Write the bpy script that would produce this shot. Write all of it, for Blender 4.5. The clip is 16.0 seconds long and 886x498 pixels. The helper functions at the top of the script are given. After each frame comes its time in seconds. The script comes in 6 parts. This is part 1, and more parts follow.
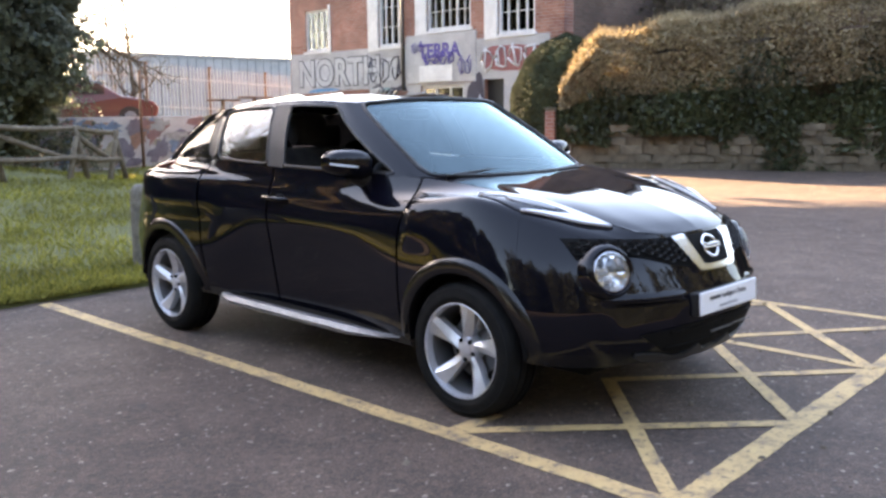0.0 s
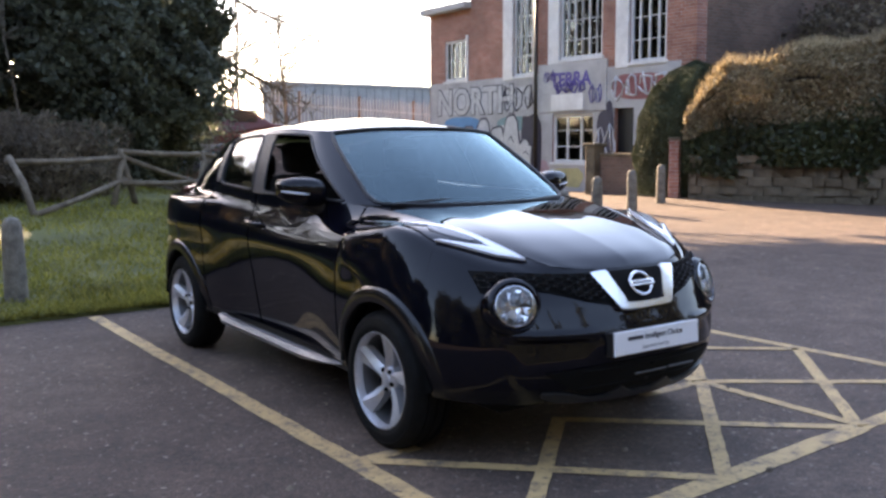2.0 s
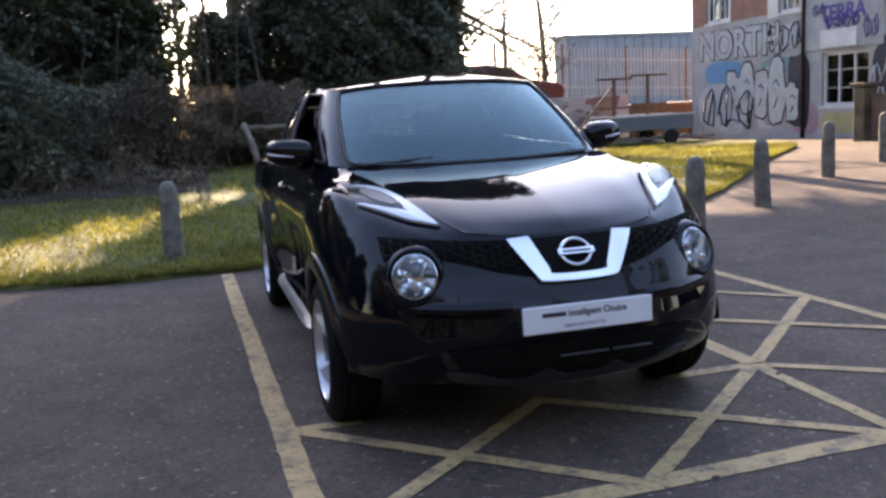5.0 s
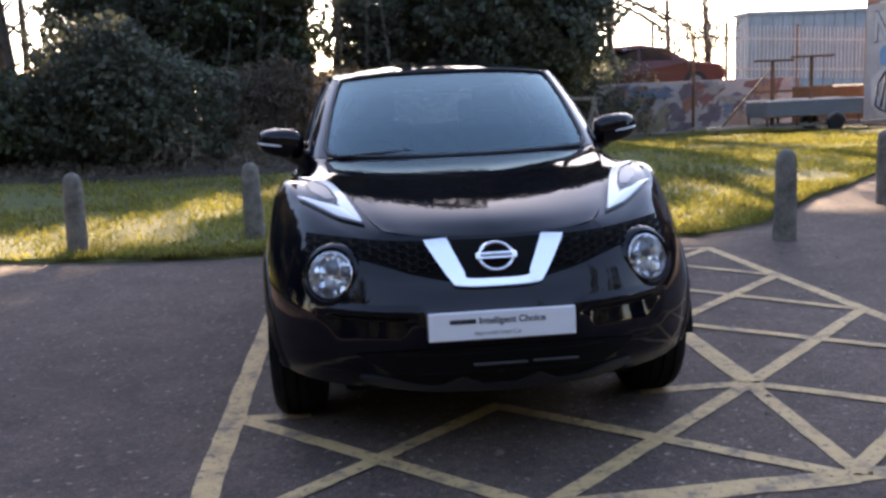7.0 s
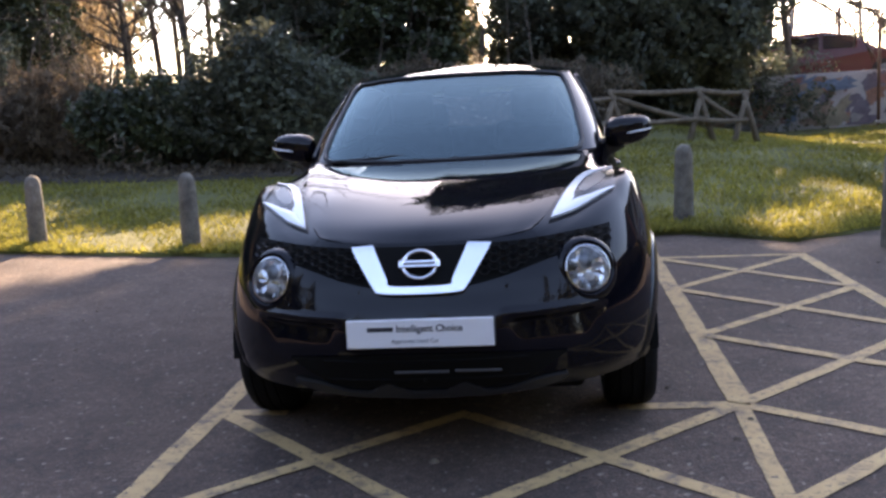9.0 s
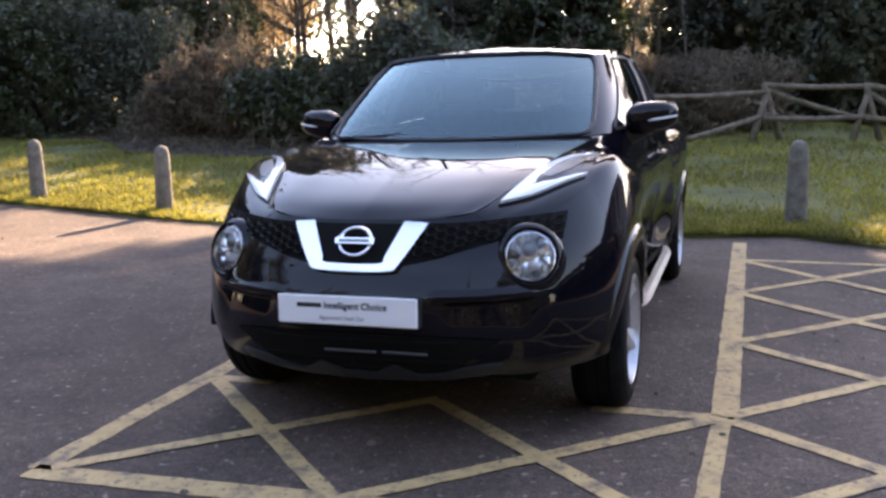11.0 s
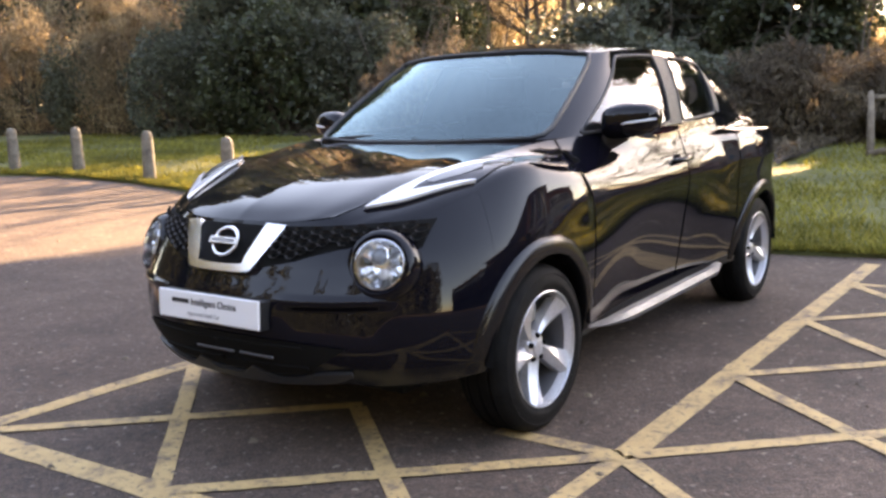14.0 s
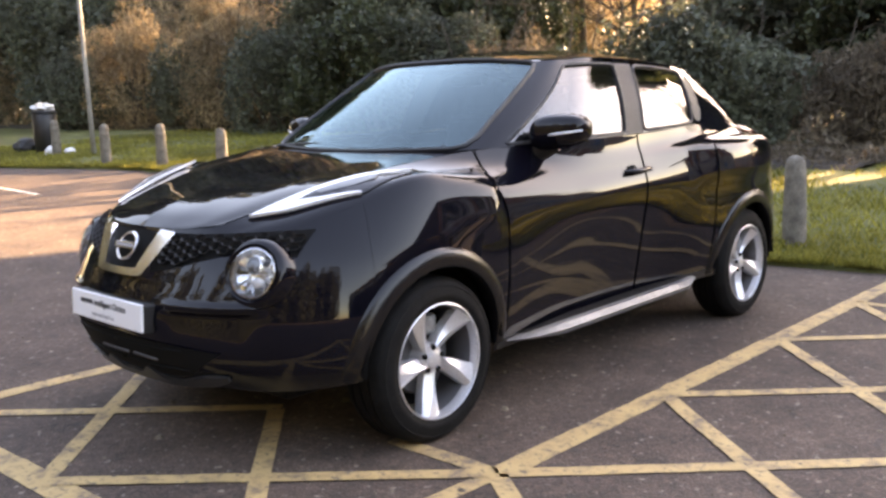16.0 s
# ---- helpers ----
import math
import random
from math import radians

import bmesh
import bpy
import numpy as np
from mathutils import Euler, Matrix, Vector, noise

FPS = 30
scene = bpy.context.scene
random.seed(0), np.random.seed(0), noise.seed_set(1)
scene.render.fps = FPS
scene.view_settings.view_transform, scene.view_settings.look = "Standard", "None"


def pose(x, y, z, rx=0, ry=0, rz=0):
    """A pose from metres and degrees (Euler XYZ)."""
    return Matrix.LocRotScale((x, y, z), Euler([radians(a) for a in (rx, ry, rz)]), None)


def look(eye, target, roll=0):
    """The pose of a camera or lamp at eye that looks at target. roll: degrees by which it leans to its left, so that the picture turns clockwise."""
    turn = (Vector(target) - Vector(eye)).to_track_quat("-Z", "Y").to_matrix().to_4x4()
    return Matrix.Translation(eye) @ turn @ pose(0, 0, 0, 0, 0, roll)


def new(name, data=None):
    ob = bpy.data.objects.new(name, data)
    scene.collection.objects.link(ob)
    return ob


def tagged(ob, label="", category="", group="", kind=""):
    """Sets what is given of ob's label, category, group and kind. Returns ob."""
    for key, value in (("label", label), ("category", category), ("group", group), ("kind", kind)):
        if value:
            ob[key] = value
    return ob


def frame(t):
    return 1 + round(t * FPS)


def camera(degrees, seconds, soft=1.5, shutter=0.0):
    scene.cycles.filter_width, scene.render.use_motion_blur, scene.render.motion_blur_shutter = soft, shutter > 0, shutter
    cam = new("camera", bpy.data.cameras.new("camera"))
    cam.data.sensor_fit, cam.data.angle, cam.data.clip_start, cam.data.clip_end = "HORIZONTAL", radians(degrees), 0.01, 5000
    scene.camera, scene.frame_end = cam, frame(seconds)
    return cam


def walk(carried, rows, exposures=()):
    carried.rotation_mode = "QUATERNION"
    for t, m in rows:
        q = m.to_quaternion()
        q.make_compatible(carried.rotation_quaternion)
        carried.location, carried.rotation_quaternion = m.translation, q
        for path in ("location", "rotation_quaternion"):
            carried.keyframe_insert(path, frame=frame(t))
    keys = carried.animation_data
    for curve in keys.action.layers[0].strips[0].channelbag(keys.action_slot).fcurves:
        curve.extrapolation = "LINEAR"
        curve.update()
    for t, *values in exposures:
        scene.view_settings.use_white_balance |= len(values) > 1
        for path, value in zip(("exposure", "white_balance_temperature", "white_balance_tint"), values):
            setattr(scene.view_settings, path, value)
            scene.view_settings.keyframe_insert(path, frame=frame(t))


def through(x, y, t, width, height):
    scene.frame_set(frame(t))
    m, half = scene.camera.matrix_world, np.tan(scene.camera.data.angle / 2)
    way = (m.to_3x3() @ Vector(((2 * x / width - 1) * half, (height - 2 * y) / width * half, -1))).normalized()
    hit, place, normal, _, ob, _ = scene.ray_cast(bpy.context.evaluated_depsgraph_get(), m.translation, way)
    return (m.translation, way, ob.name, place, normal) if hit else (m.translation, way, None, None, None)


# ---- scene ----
cam = camera(52.0, 16.0, soft=2.8)
PATH = [
    (0, (-3.701, -3.957, 1.343), (-2.286, -2.573, 1.05), -0.7),
    (0.5, (-3.589, -4.173, 1.344), (-2.265, -2.703, 1.05), -0.2),
    (1, (-3.355, -4.292, 1.332), (-2.033, -2.812, 1.078), -0.7),
    (1.5, (-3.122, -4.426, 1.349), (-1.884, -2.875, 1.102), -0.4),
    (2, (-2.869, -4.639, 1.339), (-1.728, -3.012, 1.11), -0.3),
    (2.5, (-2.621, -4.725, 1.319), (-1.541, -3.056, 1.095), -0.2),
    (3, (-2.395, -4.776, 1.339), (-1.401, -3.056, 1.102), 0.9),
    (3.5, (-2.145, -4.926, 1.325), (-1.281, -3.144, 1.043), -1.0),
    (6, (-0.895, -5.045, 1.297), (-0.527, -3.103, 0.991), -1.6),
    (6.5, (-0.69, -5.057, 1.325), (-0.411, -3.103, 1.001), -1.5),
    (7, (-0.44, -5.079, 1.311), (-0.276, -3.115, 0.976), -2.5),
    (7.5, (-0.209, -5.113, 1.314), (-0.145, -3.142, 0.979), -2.6),
    (8, (-0.01, -5.067, 1.301), (-0.044, -3.092, 0.988), -1.9),
    (8.5, (0.185, -5.046, 1.319), (0.071, -3.076, 0.988), -2.4),
    (9, (0.475, -5.06, 1.31), (0.225, -3.102, 0.985), -3.5),
    (9.5, (0.696, -5.024, 1.283), (0.353, -3.081, 0.96), -3.8),
    (12, (1.701, -4.604, 1.211), (0.85, -2.82, 0.904), -1.2),
    (12.5, (1.949, -4.503, 1.199), (0.999, -2.767, 0.91), -1.8),
    (13, (2.156, -4.405, 1.189), (1.129, -2.718, 0.87), -2.0),
    (13.5, (2.279, -4.226, 1.191), (1.174, -2.588, 0.88), -1.3),
    (14, (2.429, -4.089, 1.196), (1.274, -2.487, 0.882), -1.7),
    (14.5, (2.687, -3.995, 1.206), (1.443, -2.462, 0.891), -1.8),
    (15, (2.819, -3.861, 1.207), (1.52, -2.373, 0.894), -2.3),
    (15.5, (2.927, -3.712, 1.233), (1.603, -2.245, 0.929), -0.9),
    (16, (3.05, -3.595, 1.23), (1.7, -2.153, 0.915), -1.3),
]
EXPOSURES = [(0, 3.37, 8500, 20), (1.5, 2.86, 7900, 21), (3.5, 2.3, 7150, 22), (6, 2.3, 7150, 22), (9.5, 2.4, 7350, 25), (12, 2.94, 8100, 25), (13, 3.13, 8800, 24), (16, 3.32, 10000, 25)]
walk(cam, [(t, look(eye, target, roll)) for t, eye, target, roll in PATH], EXPOSURES)

# ---- world and light ----
SUN_AZ, SUN_EL = 4.0, 26.0          # degrees east of +y, degrees up
world = bpy.data.worlds.new("world")
scene.world = world
world.use_nodes = True
wt = world.node_tree
sky = wt.nodes.new("ShaderNodeTexSky")
sky.sky_type = "NISHITA"
sky.sun_disc = False
sky.sun_elevation = radians(SUN_EL)
sky.sun_rotation = radians(SUN_AZ)
sky.air_density, sky.dust_density, sky.ozone_density = 1.0, 0.6, 1.3
wt.links.new(sky.outputs[0], wt.nodes["Background"].inputs[0])
wt.nodes["Background"].inputs[1].default_value = 0.15
sun = new("sun", bpy.data.lights.new("sun", "SUN"))
sun.data.energy, sun.data.angle, sun.data.color = 5.0, radians(0.5), (1.0, 0.83, 0.60)
saz, sel = radians(SUN_AZ), radians(SUN_EL)
sun.matrix_world = look((60 * math.sin(saz), 60 * math.cos(saz), 60 * math.tan(sel)), (0, 0, 0))

# ---- materials ----
def nodes_of(name):
    m = bpy.data.materials.new(name)
    m.use_nodes = True
    t = m.node_tree
    return m, t, t.nodes["Principled BSDF"]


def coords(t, scale=(1, 1, 1), space="Object"):
    c = t.nodes.new("ShaderNodeTexCoord")
    mp = t.nodes.new("ShaderNodeMapping")
    mp.inputs["Scale"].default_value = scale
    t.links.new(c.outputs[space], mp.inputs["Vector"])
    return mp.outputs["Vector"]


def noise_tex(t, vec, scale, detail=6, rough=0.6):
    n = t.nodes.new("ShaderNodeTexNoise")
    n.inputs["Scale"].default_value = scale
    n.inputs["Detail"].default_value = detail
    n.inputs["Roughness"].default_value = rough
    t.links.new(vec, n.inputs["Vector"])
    return n.outputs["Fac"]


def ramp(t, fac, stops):
    r = t.nodes.new("ShaderNodeValToRGB")
    while len(r.color_ramp.elements) < len(stops):
        r.color_ramp.elements.new(0.5)
    for e, (p, c) in zip(r.color_ramp.elements, stops):
        e.position, e.color = p, (*c, 1)
    t.links.new(fac, r.inputs[0])
    return r.outputs[0]


def mix(t, fac, a, b, kind="MIX"):
    n = t.nodes.new("ShaderNodeMix")
    n.data_type, n.blend_type = "RGBA", kind
    for sock, v in ((n.inputs[0], fac), (n.inputs[6], a), (n.inputs[7], b)):
        if isinstance(v, (int, float)):
            sock.default_value = v
        elif isinstance(v, tuple):
            sock.default_value = (*v, 1)
        else:
            t.links.new(v, sock)
    return n.outputs[2]


def bump(t, b, height, strength, dist=0.01):
    n = t.nodes.new("ShaderNodeBump")
    n.inputs["Strength"].default_value, n.inputs["Distance"].default_value = strength, dist
    t.links.new(height, n.inputs["Height"])
    t.links.new(n.outputs[0], b.inputs["Normal"])


def surface(name, dark, light, scale=8.0, rough=0.8, fine=90.0, bumpy=0.3, dist=0.01, metal=0.0, spread=(0.3, 0.7), space="Object"):
    """A two-scale mottled surface: broad stains and fine grain with relief."""
    m, t, b = nodes_of(name)
    v = coords(t, space=space)
    big, small = noise_tex(t, v, scale), noise_tex(t, v, fine, 3)
    col = ramp(t, big, [(spread[0], dark), (spread[1], light)])
    grain = ramp(t, small, [(0.3, (0.7, 0.7, 0.7)), (0.7, (1.15, 1.15, 1.15))])
    t.links.new(mix(t, 1.0, col, grain, "MULTIPLY"), b.inputs["Base Color"])
    b.inputs["Roughness"].default_value, b.inputs["Metallic"].default_value = rough, metal
    bump(t, b, small, bumpy, dist)
    return m


def plain(name, col, rough=0.5, metal=0.0, coat=0.0, spec=0.5):
    m, t, b = nodes_of(name)
    b.inputs["Base Color"].default_value = (*col, 1)
    b.inputs["Roughness"].default_value, b.inputs["Metallic"].default_value = rough, metal
    b.inputs["Coat Weight"].default_value, b.inputs["Specular IOR Level"].default_value = coat, spec
    b.inputs["Coat Roughness"].default_value = 0.02
    return m


def leaf_mat(name, dark, light, rough=0.45, through=0.25):
    """Leaves: each its own tone, glossy, with some light through them."""
    m, t, b = nodes_of(name)
    g = t.nodes.new("ShaderNodeNewGeometry")
    n = noise_tex(t, coords(t), 0.6, 3)
    tone = ramp(t, g.outputs["Random Per Island"], [(0.0, dark), (1.0, light)])
    patch = ramp(t, n, [(0.35, (0.6, 0.6, 0.6)), (0.65, (1.2, 1.2, 1.1))])
    col = mix(t, 1.0, tone, patch, "MULTIPLY")
    t.links.new(col, b.inputs["Base Color"])
    b.inputs["Roughness"].default_value = rough
    tr = t.nodes.new("ShaderNodeBsdfTranslucent")
    t.links.new(col, tr.inputs[0])
    mx = t.nodes.new("ShaderNodeMixShader")
    mx.inputs[0].default_value = through
    t.links.new(b.outputs[0], mx.inputs[1])
    t.links.new(tr.outputs[0], mx.inputs[2])
    t.links.new(mx.outputs[0], t.nodes["Material Output"].inputs["Surface"])
    return m


def asphalt_mat():
    m, t, b = nodes_of("asphalt")
    v = coords(t)
    big, mid = noise_tex(t, v, 0.35, 5), noise_tex(t, v, 3.0, 5)
    col = ramp(t, big, [(0.3, (0.066, 0.0435, 0.034)), (0.7, (0.121, 0.083, 0.064))])
    col = mix(t, 1.0, col, ramp(t, mid, [(0.3, (0.68, 0.67, 0.66)), (0.7, (1.28, 1.26, 1.23))]), "MULTIPLY")
    vo = t.nodes.new("ShaderNodeTexVoronoi")
    vo.inputs["Scale"].default_value = 95
    t.links.new(v, vo.inputs["Vector"])
    col = mix(t, 1.0, col, ramp(t, vo.outputs["Distance"], [(0.1, (1.45, 1.42, 1.38)), (0.55, (0.7, 0.7, 0.7))]), "MULTIPLY")
    grit = noise_tex(t, v, 26, 2, 0.4)
    col = mix(t, ramp(t, grit, [(0.655, (0, 0, 0)), (0.72, (0.6, 0.6, 0.6))]), col, (0.34, 0.28, 0.22))
    chips = t.nodes.new("ShaderNodeTexVoronoi")
    chips.inputs["Scale"].default_value = 38
    t.links.new(v, chips.inputs["Vector"])
    one = t.nodes.new("ShaderNodeSeparateColor")
    t.links.new(chips.outputs["Color"], one.inputs[0])
    col = mix(t, 1.0, col, ramp(t, one.outputs[0], [(0.0, (0.72, 0.72, 0.72)), (0.55, (0.97, 0.96, 0.95)), (0.88, (1.08, 1.06, 1.04)), (1.0, (1.35, 1.3, 1.22))]), "MULTIPLY")
    spots = noise_tex(t, v, 9, 3, 0.5)
    col = mix(t, ramp(t, spots, [(0.30, (0.6, 0.6, 0.6)), (0.36, (0, 0, 0))]), col, (0.045, 0.036, 0.032))
    t.links.new(col, b.inputs["Base Color"])
    b.inputs["Roughness"].default_value = 0.86
    bump(t, b, vo.outputs["Distance"], 0.55, 0.006)
    return m


def paint_mat(name, a, c):
    """Road paint, cracked and worn down to the asphalt in patches."""
    m, t, b = nodes_of(name)
    v = coords(t)
    wear, crack = noise_tex(t, v, 7.0, 8, 0.7), noise_tex(t, v, 34, 4, 0.7)
    paint = ramp(t, wear, [(0.3, a), (0.7, c)])
    col = mix(t, ramp(t, crack, [(0.36, (0.9, 0.9, 0.9)), (0.44, (0, 0, 0))]), paint, (0.13, 0.10, 0.075))
    col = mix(t, ramp(t, wear, [(0.35, (0.85, 0.85, 0.85)), (0.49, (0, 0, 0))]), col, (0.12, 0.095, 0.08))
    t.links.new(col, b.inputs["Base Color"])
    b.inputs["Roughness"].default_value = 0.75
    bump(t, b, crack, 0.5, 0.004)
    return m


def brick_mat(name, c1, c2, mortar, scale=1.0):
    m, t, b = nodes_of(name)
    c = t.nodes.new("ShaderNodeTexCoord")
    sep, com = t.nodes.new("ShaderNodeSeparateXYZ"), t.nodes.new("ShaderNodeCombineXYZ")
    t.links.new(c.outputs["Object"], sep.inputs[0])
    add = t.nodes.new("ShaderNodeMath")
    t.links.new(sep.outputs[0], add.inputs[0])
    t.links.new(sep.outputs[1], add.inputs[1])
    t.links.new(add.outputs[0], com.inputs[0])
    t.links.new(sep.outputs[2], com.inputs[1])
    br = t.nodes.new("ShaderNodeTexBrick")
    br.inputs["Scale"].default_value = scale
    br.inputs["Brick Width"].default_value, br.inputs["Row Height"].default_value = 0.225, 0.075
    br.inputs["Mortar Size"].default_value = 0.006
    br.inputs["Color1"].default_value, br.inputs["Color2"].default_value, br.inputs["Mortar"].default_value = (*c1, 1), (*c2, 1), (*mortar, 1)
    t.links.new(com.outputs[0], br.inputs["Vector"])
    n = noise_tex(t, c.outputs["Object"], 1.2, 6)
    col = mix(t, 1.0, br.outputs["Color"], ramp(t, n, [(0.3, (0.65, 0.65, 0.65)), (0.7, (1.2, 1.18, 1.15))]), "MULTIPLY")
    t.links.new(col, b.inputs["Base Color"])
    b.inputs["Roughness"].default_value = 0.9
    bump(t, b, br.outputs["Fac"], -0.4, 0.01)
    return m


def glass_mat(name, tint, ior=1.5, clear=0.9, sheen=(1, 1, 1)):
    """Pane: clear tinted glass, mirror-like by its Fresnel share."""
    m, t, b = nodes_of(name)
    t.nodes.remove(b)
    fr = t.nodes.new("ShaderNodeFresnel")
    fr.inputs["IOR"].default_value = ior
    tr, gl = t.nodes.new("ShaderNodeBsdfTransparent"), t.nodes.new("ShaderNodeBsdfGlossy")
    tr.inputs[0].default_value = (*[clear * x for x in tint], 1)
    gl.inputs["Roughness"].default_value = 0.02
    gl.inputs["Color"].default_value = (*sheen, 1)
    mx = t.nodes.new("ShaderNodeMixShader")
    t.links.new(fr.outputs[0], mx.inputs[0])
    t.links.new(tr.outputs[0], mx.inputs[1])
    t.links.new(gl.outputs[0], mx.inputs[2])
    t.links.new(mx.outputs[0], t.nodes["Material Output"].inputs["Surface"])
    return m


ASPHALT = asphalt_mat()
YELLOW = paint_mat("yellow_paint", (0.39, 0.247, 0.108), (0.55, 0.372, 0.168))
WHITE_LINE = paint_mat("white_paint", (0.5, 0.48, 0.43), (0.66, 0.63, 0.57))
MOULD = surface("leaf_mould", (0.018, 0.014, 0.010), (0.060, 0.044, 0.030), 4, 0.95, 30, 0.8, 0.03)
SOIL = surface("soil", (0.05, 0.038, 0.025), (0.11, 0.085, 0.055), 3, 0.95, 40, 0.6, 0.02)
TURF = surface("turf", (0.06, 0.068, 0.018), (0.15, 0.145, 0.036), 1.2, 0.9, 60, 0.6, 0.02)
GRASS = leaf_mat("grass_blades", (0.13, 0.135, 0.026), (0.36, 0.32, 0.070), 0.9, 0.5)
CONCRETE = surface("weathered_concrete", (0.10, 0.085, 0.066), (0.27, 0.24, 0.195), 9, 0.9, 70, 0.5)
BRICK = brick_mat("red_brick", (0.31, 0.12, 0.085), (0.41, 0.18, 0.13), (0.40, 0.35, 0.31))
OLD_BRICK = brick_mat("old_brown_brick", (0.12, 0.075, 0.055), (0.17, 0.10, 0.075), (0.16, 0.14, 0.12))
STONE = surface("old_rubble_stone", (0.055, 0.044, 0.030), (0.23, 0.18, 0.12), 2.2, 0.92, 60, 0.6, 0.02)
RENDERED = surface("painted_render", (0.36, 0.34, 0.34), (0.56, 0.55, 0.54), 1.3, 0.85, 50, 0.3)
WHITE_WOOD = surface("white_joinery", (0.62, 0.61, 0.60), (0.82, 0.81, 0.80), 3, 0.5, 40, 0.1)
OLD_WOOD = surface("grey_old_wood", (0.10, 0.075, 0.05), (0.24, 0.19, 0.135), 7, 0.9, 60, 0.6)
BARK = surface("bark", (0.05, 0.04, 0.03), (0.15, 0.12, 0.09), 6, 0.95, 45, 0.8, 0.02)
STEEL = surface("galvanised_steel", (0.26, 0.26, 0.25), (0.40, 0.40, 0.39), 6, 0.5, 50, 0.15, metal=0.6)
OLD_STEEL = surface("dull_painted_steel", (0.20, 0.185, 0.155), (0.32, 0.30, 0.26), 6, 0.75, 50, 0.15)
RUST = surface("rusty_steel", (0.10, 0.05, 0.03), (0.20, 0.11, 0.07), 6, 0.8, 50, 0.3)
SHED = surface("grey_sheeting", (0.14, 0.16, 0.18), (0.21, 0.235, 0.26), 0.6, 0.8, 30, 0.2)
EVERGREEN = leaf_mat("evergreen_leaves", (0.050, 0.062, 0.044), (0.130, 0.142, 0.095), 0.6, 0.35)
IVY = leaf_mat("ivy_leaves", (0.030, 0.045, 0.022), (0.090, 0.108, 0.052), 0.4, 0.3)
TANGLE = leaf_mat("dark_dead_stems", (0.075, 0.058, 0.044), (0.22, 0.17, 0.12), 0.8, 0.4)
BROWN = leaf_mat("dead_bracken", (0.17, 0.125, 0.08), (0.50, 0.39, 0.255), 0.8, 0.5)
HEDGE_TOP = leaf_mat("hedge_leaves", (0.17, 0.130, 0.082), (0.42, 0.335, 0.215), 0.7, 0.35)
YEW = leaf_mat("yew_leaves", (0.045, 0.056, 0.030), (0.085, 0.10, 0.052), 0.95, 0.05)
BLACK = plain("black_plastic", (0.012, 0.012, 0.013), 0.45)
DARK = plain("unlit_room_black", (0.006, 0.006, 0.007), 0.9)
PANE = glass_mat("window_glass", (0.6, 0.65, 0.68), 1.6)

# ---- small building tools ----
def mesh_of(name, verts, faces, smooth=False):
    me = bpy.data.meshes.new(name)
    me.from_pydata([tuple(v) for v in verts], [], [tuple(f) for f in faces])
    if smooth:
        me.shade_smooth()
    return me


def part(name, data, material, parent=None, label=""):
    """Links a mesh, or a bmesh, as one object under its parent."""
    if isinstance(data, bmesh.types.BMesh):
        me = bpy.data.meshes.new(name)
        data.to_mesh(me)
        data.free()
        data = me
    if material and not data.materials:
        data.materials.append(material)
    ob = new(name, data)
    ob.parent = parent
    return tagged(ob, label)


def thing(name, m, label, category, group="", kind=""):
    ob = new(name)
    ob.matrix_world = m
    return tagged(ob, label, category, group, kind)


def box(x0, x1, y0, y1, z0, z1, bevel=0.0, seg=2, bm=None):
    own = bm is None
    bm = bm or bmesh.new()
    made = bmesh.ops.create_cube(bm, size=1.0)["verts"]
    bmesh.ops.scale(bm, vec=(x1 - x0, y1 - y0, z1 - z0), verts=made)
    bmesh.ops.translate(bm, vec=((x0 + x1) / 2, (y0 + y1) / 2, (z0 + z1) / 2), verts=made)
    if bevel and own:
        bmesh.ops.bevel(bm, geom=bm.edges[:], offset=bevel, segments=seg, affect="EDGES", profile=0.5)
    return bm


def lathe(profile, n=24, axis="z", cap=True):
    """A turned form from (radius, height) pairs."""
    verts, faces = [], []
    for r, h in profile:
        for i in range(n):
            a = 2 * math.pi * i / n
            c, s = r * math.cos(a), r * math.sin(a)
            verts.append((c, s, h) if axis == "z" else (h, c, s))
    k = len(profile)
    for j in range(k - 1):
        for i in range(n):
            i2 = (i + 1) % n
            faces.append((j * n + i, j * n + i2, (j + 1) * n + i2, (j + 1) * n + i))
    if cap:
        faces.append(tuple(range(n - 1, -1, -1)))
        faces.append(tuple((k - 1) * n + i for i in range(n)))
    return verts, faces


def tube(points, radii, n=8):
    """A round limb along points."""
    pts = [Vector(p) for p in points]
    verts, faces = [], []
    for i, p in enumerate(pts):
        d = (pts[min(i + 1, len(pts) - 1)] - pts[max(i - 1, 0)]).normalized()
        side = d.cross(Vector((0.13, 0.27, 0.95)) if abs(d.z) < 0.9 else Vector((1, 0, 0))).normalized()
        up = side.cross(d)
        for k in range(n):
            a = 2 * math.pi * k / n
            verts.append(p + radii[i] * (math.cos(a) * side + math.sin(a) * up))
    for i in range(len(pts) - 1):
        for k in range(n):
            k2 = (k + 1) % n
            faces.append((i * n + k, i * n + k2, (i + 1) * n + k2, (i + 1) * n + k))
    faces.append(tuple(range(n - 1, -1, -1)))
    faces.append(tuple((len(pts) - 1) * n + k for k in range(n)))
    return verts, faces


def joined(pieces):
    verts, faces = [], []
    for v, f in pieces:
        o = len(verts)
        verts += list(v)
        faces += [tuple(i + o for i in q) for q in f]
    return verts, faces


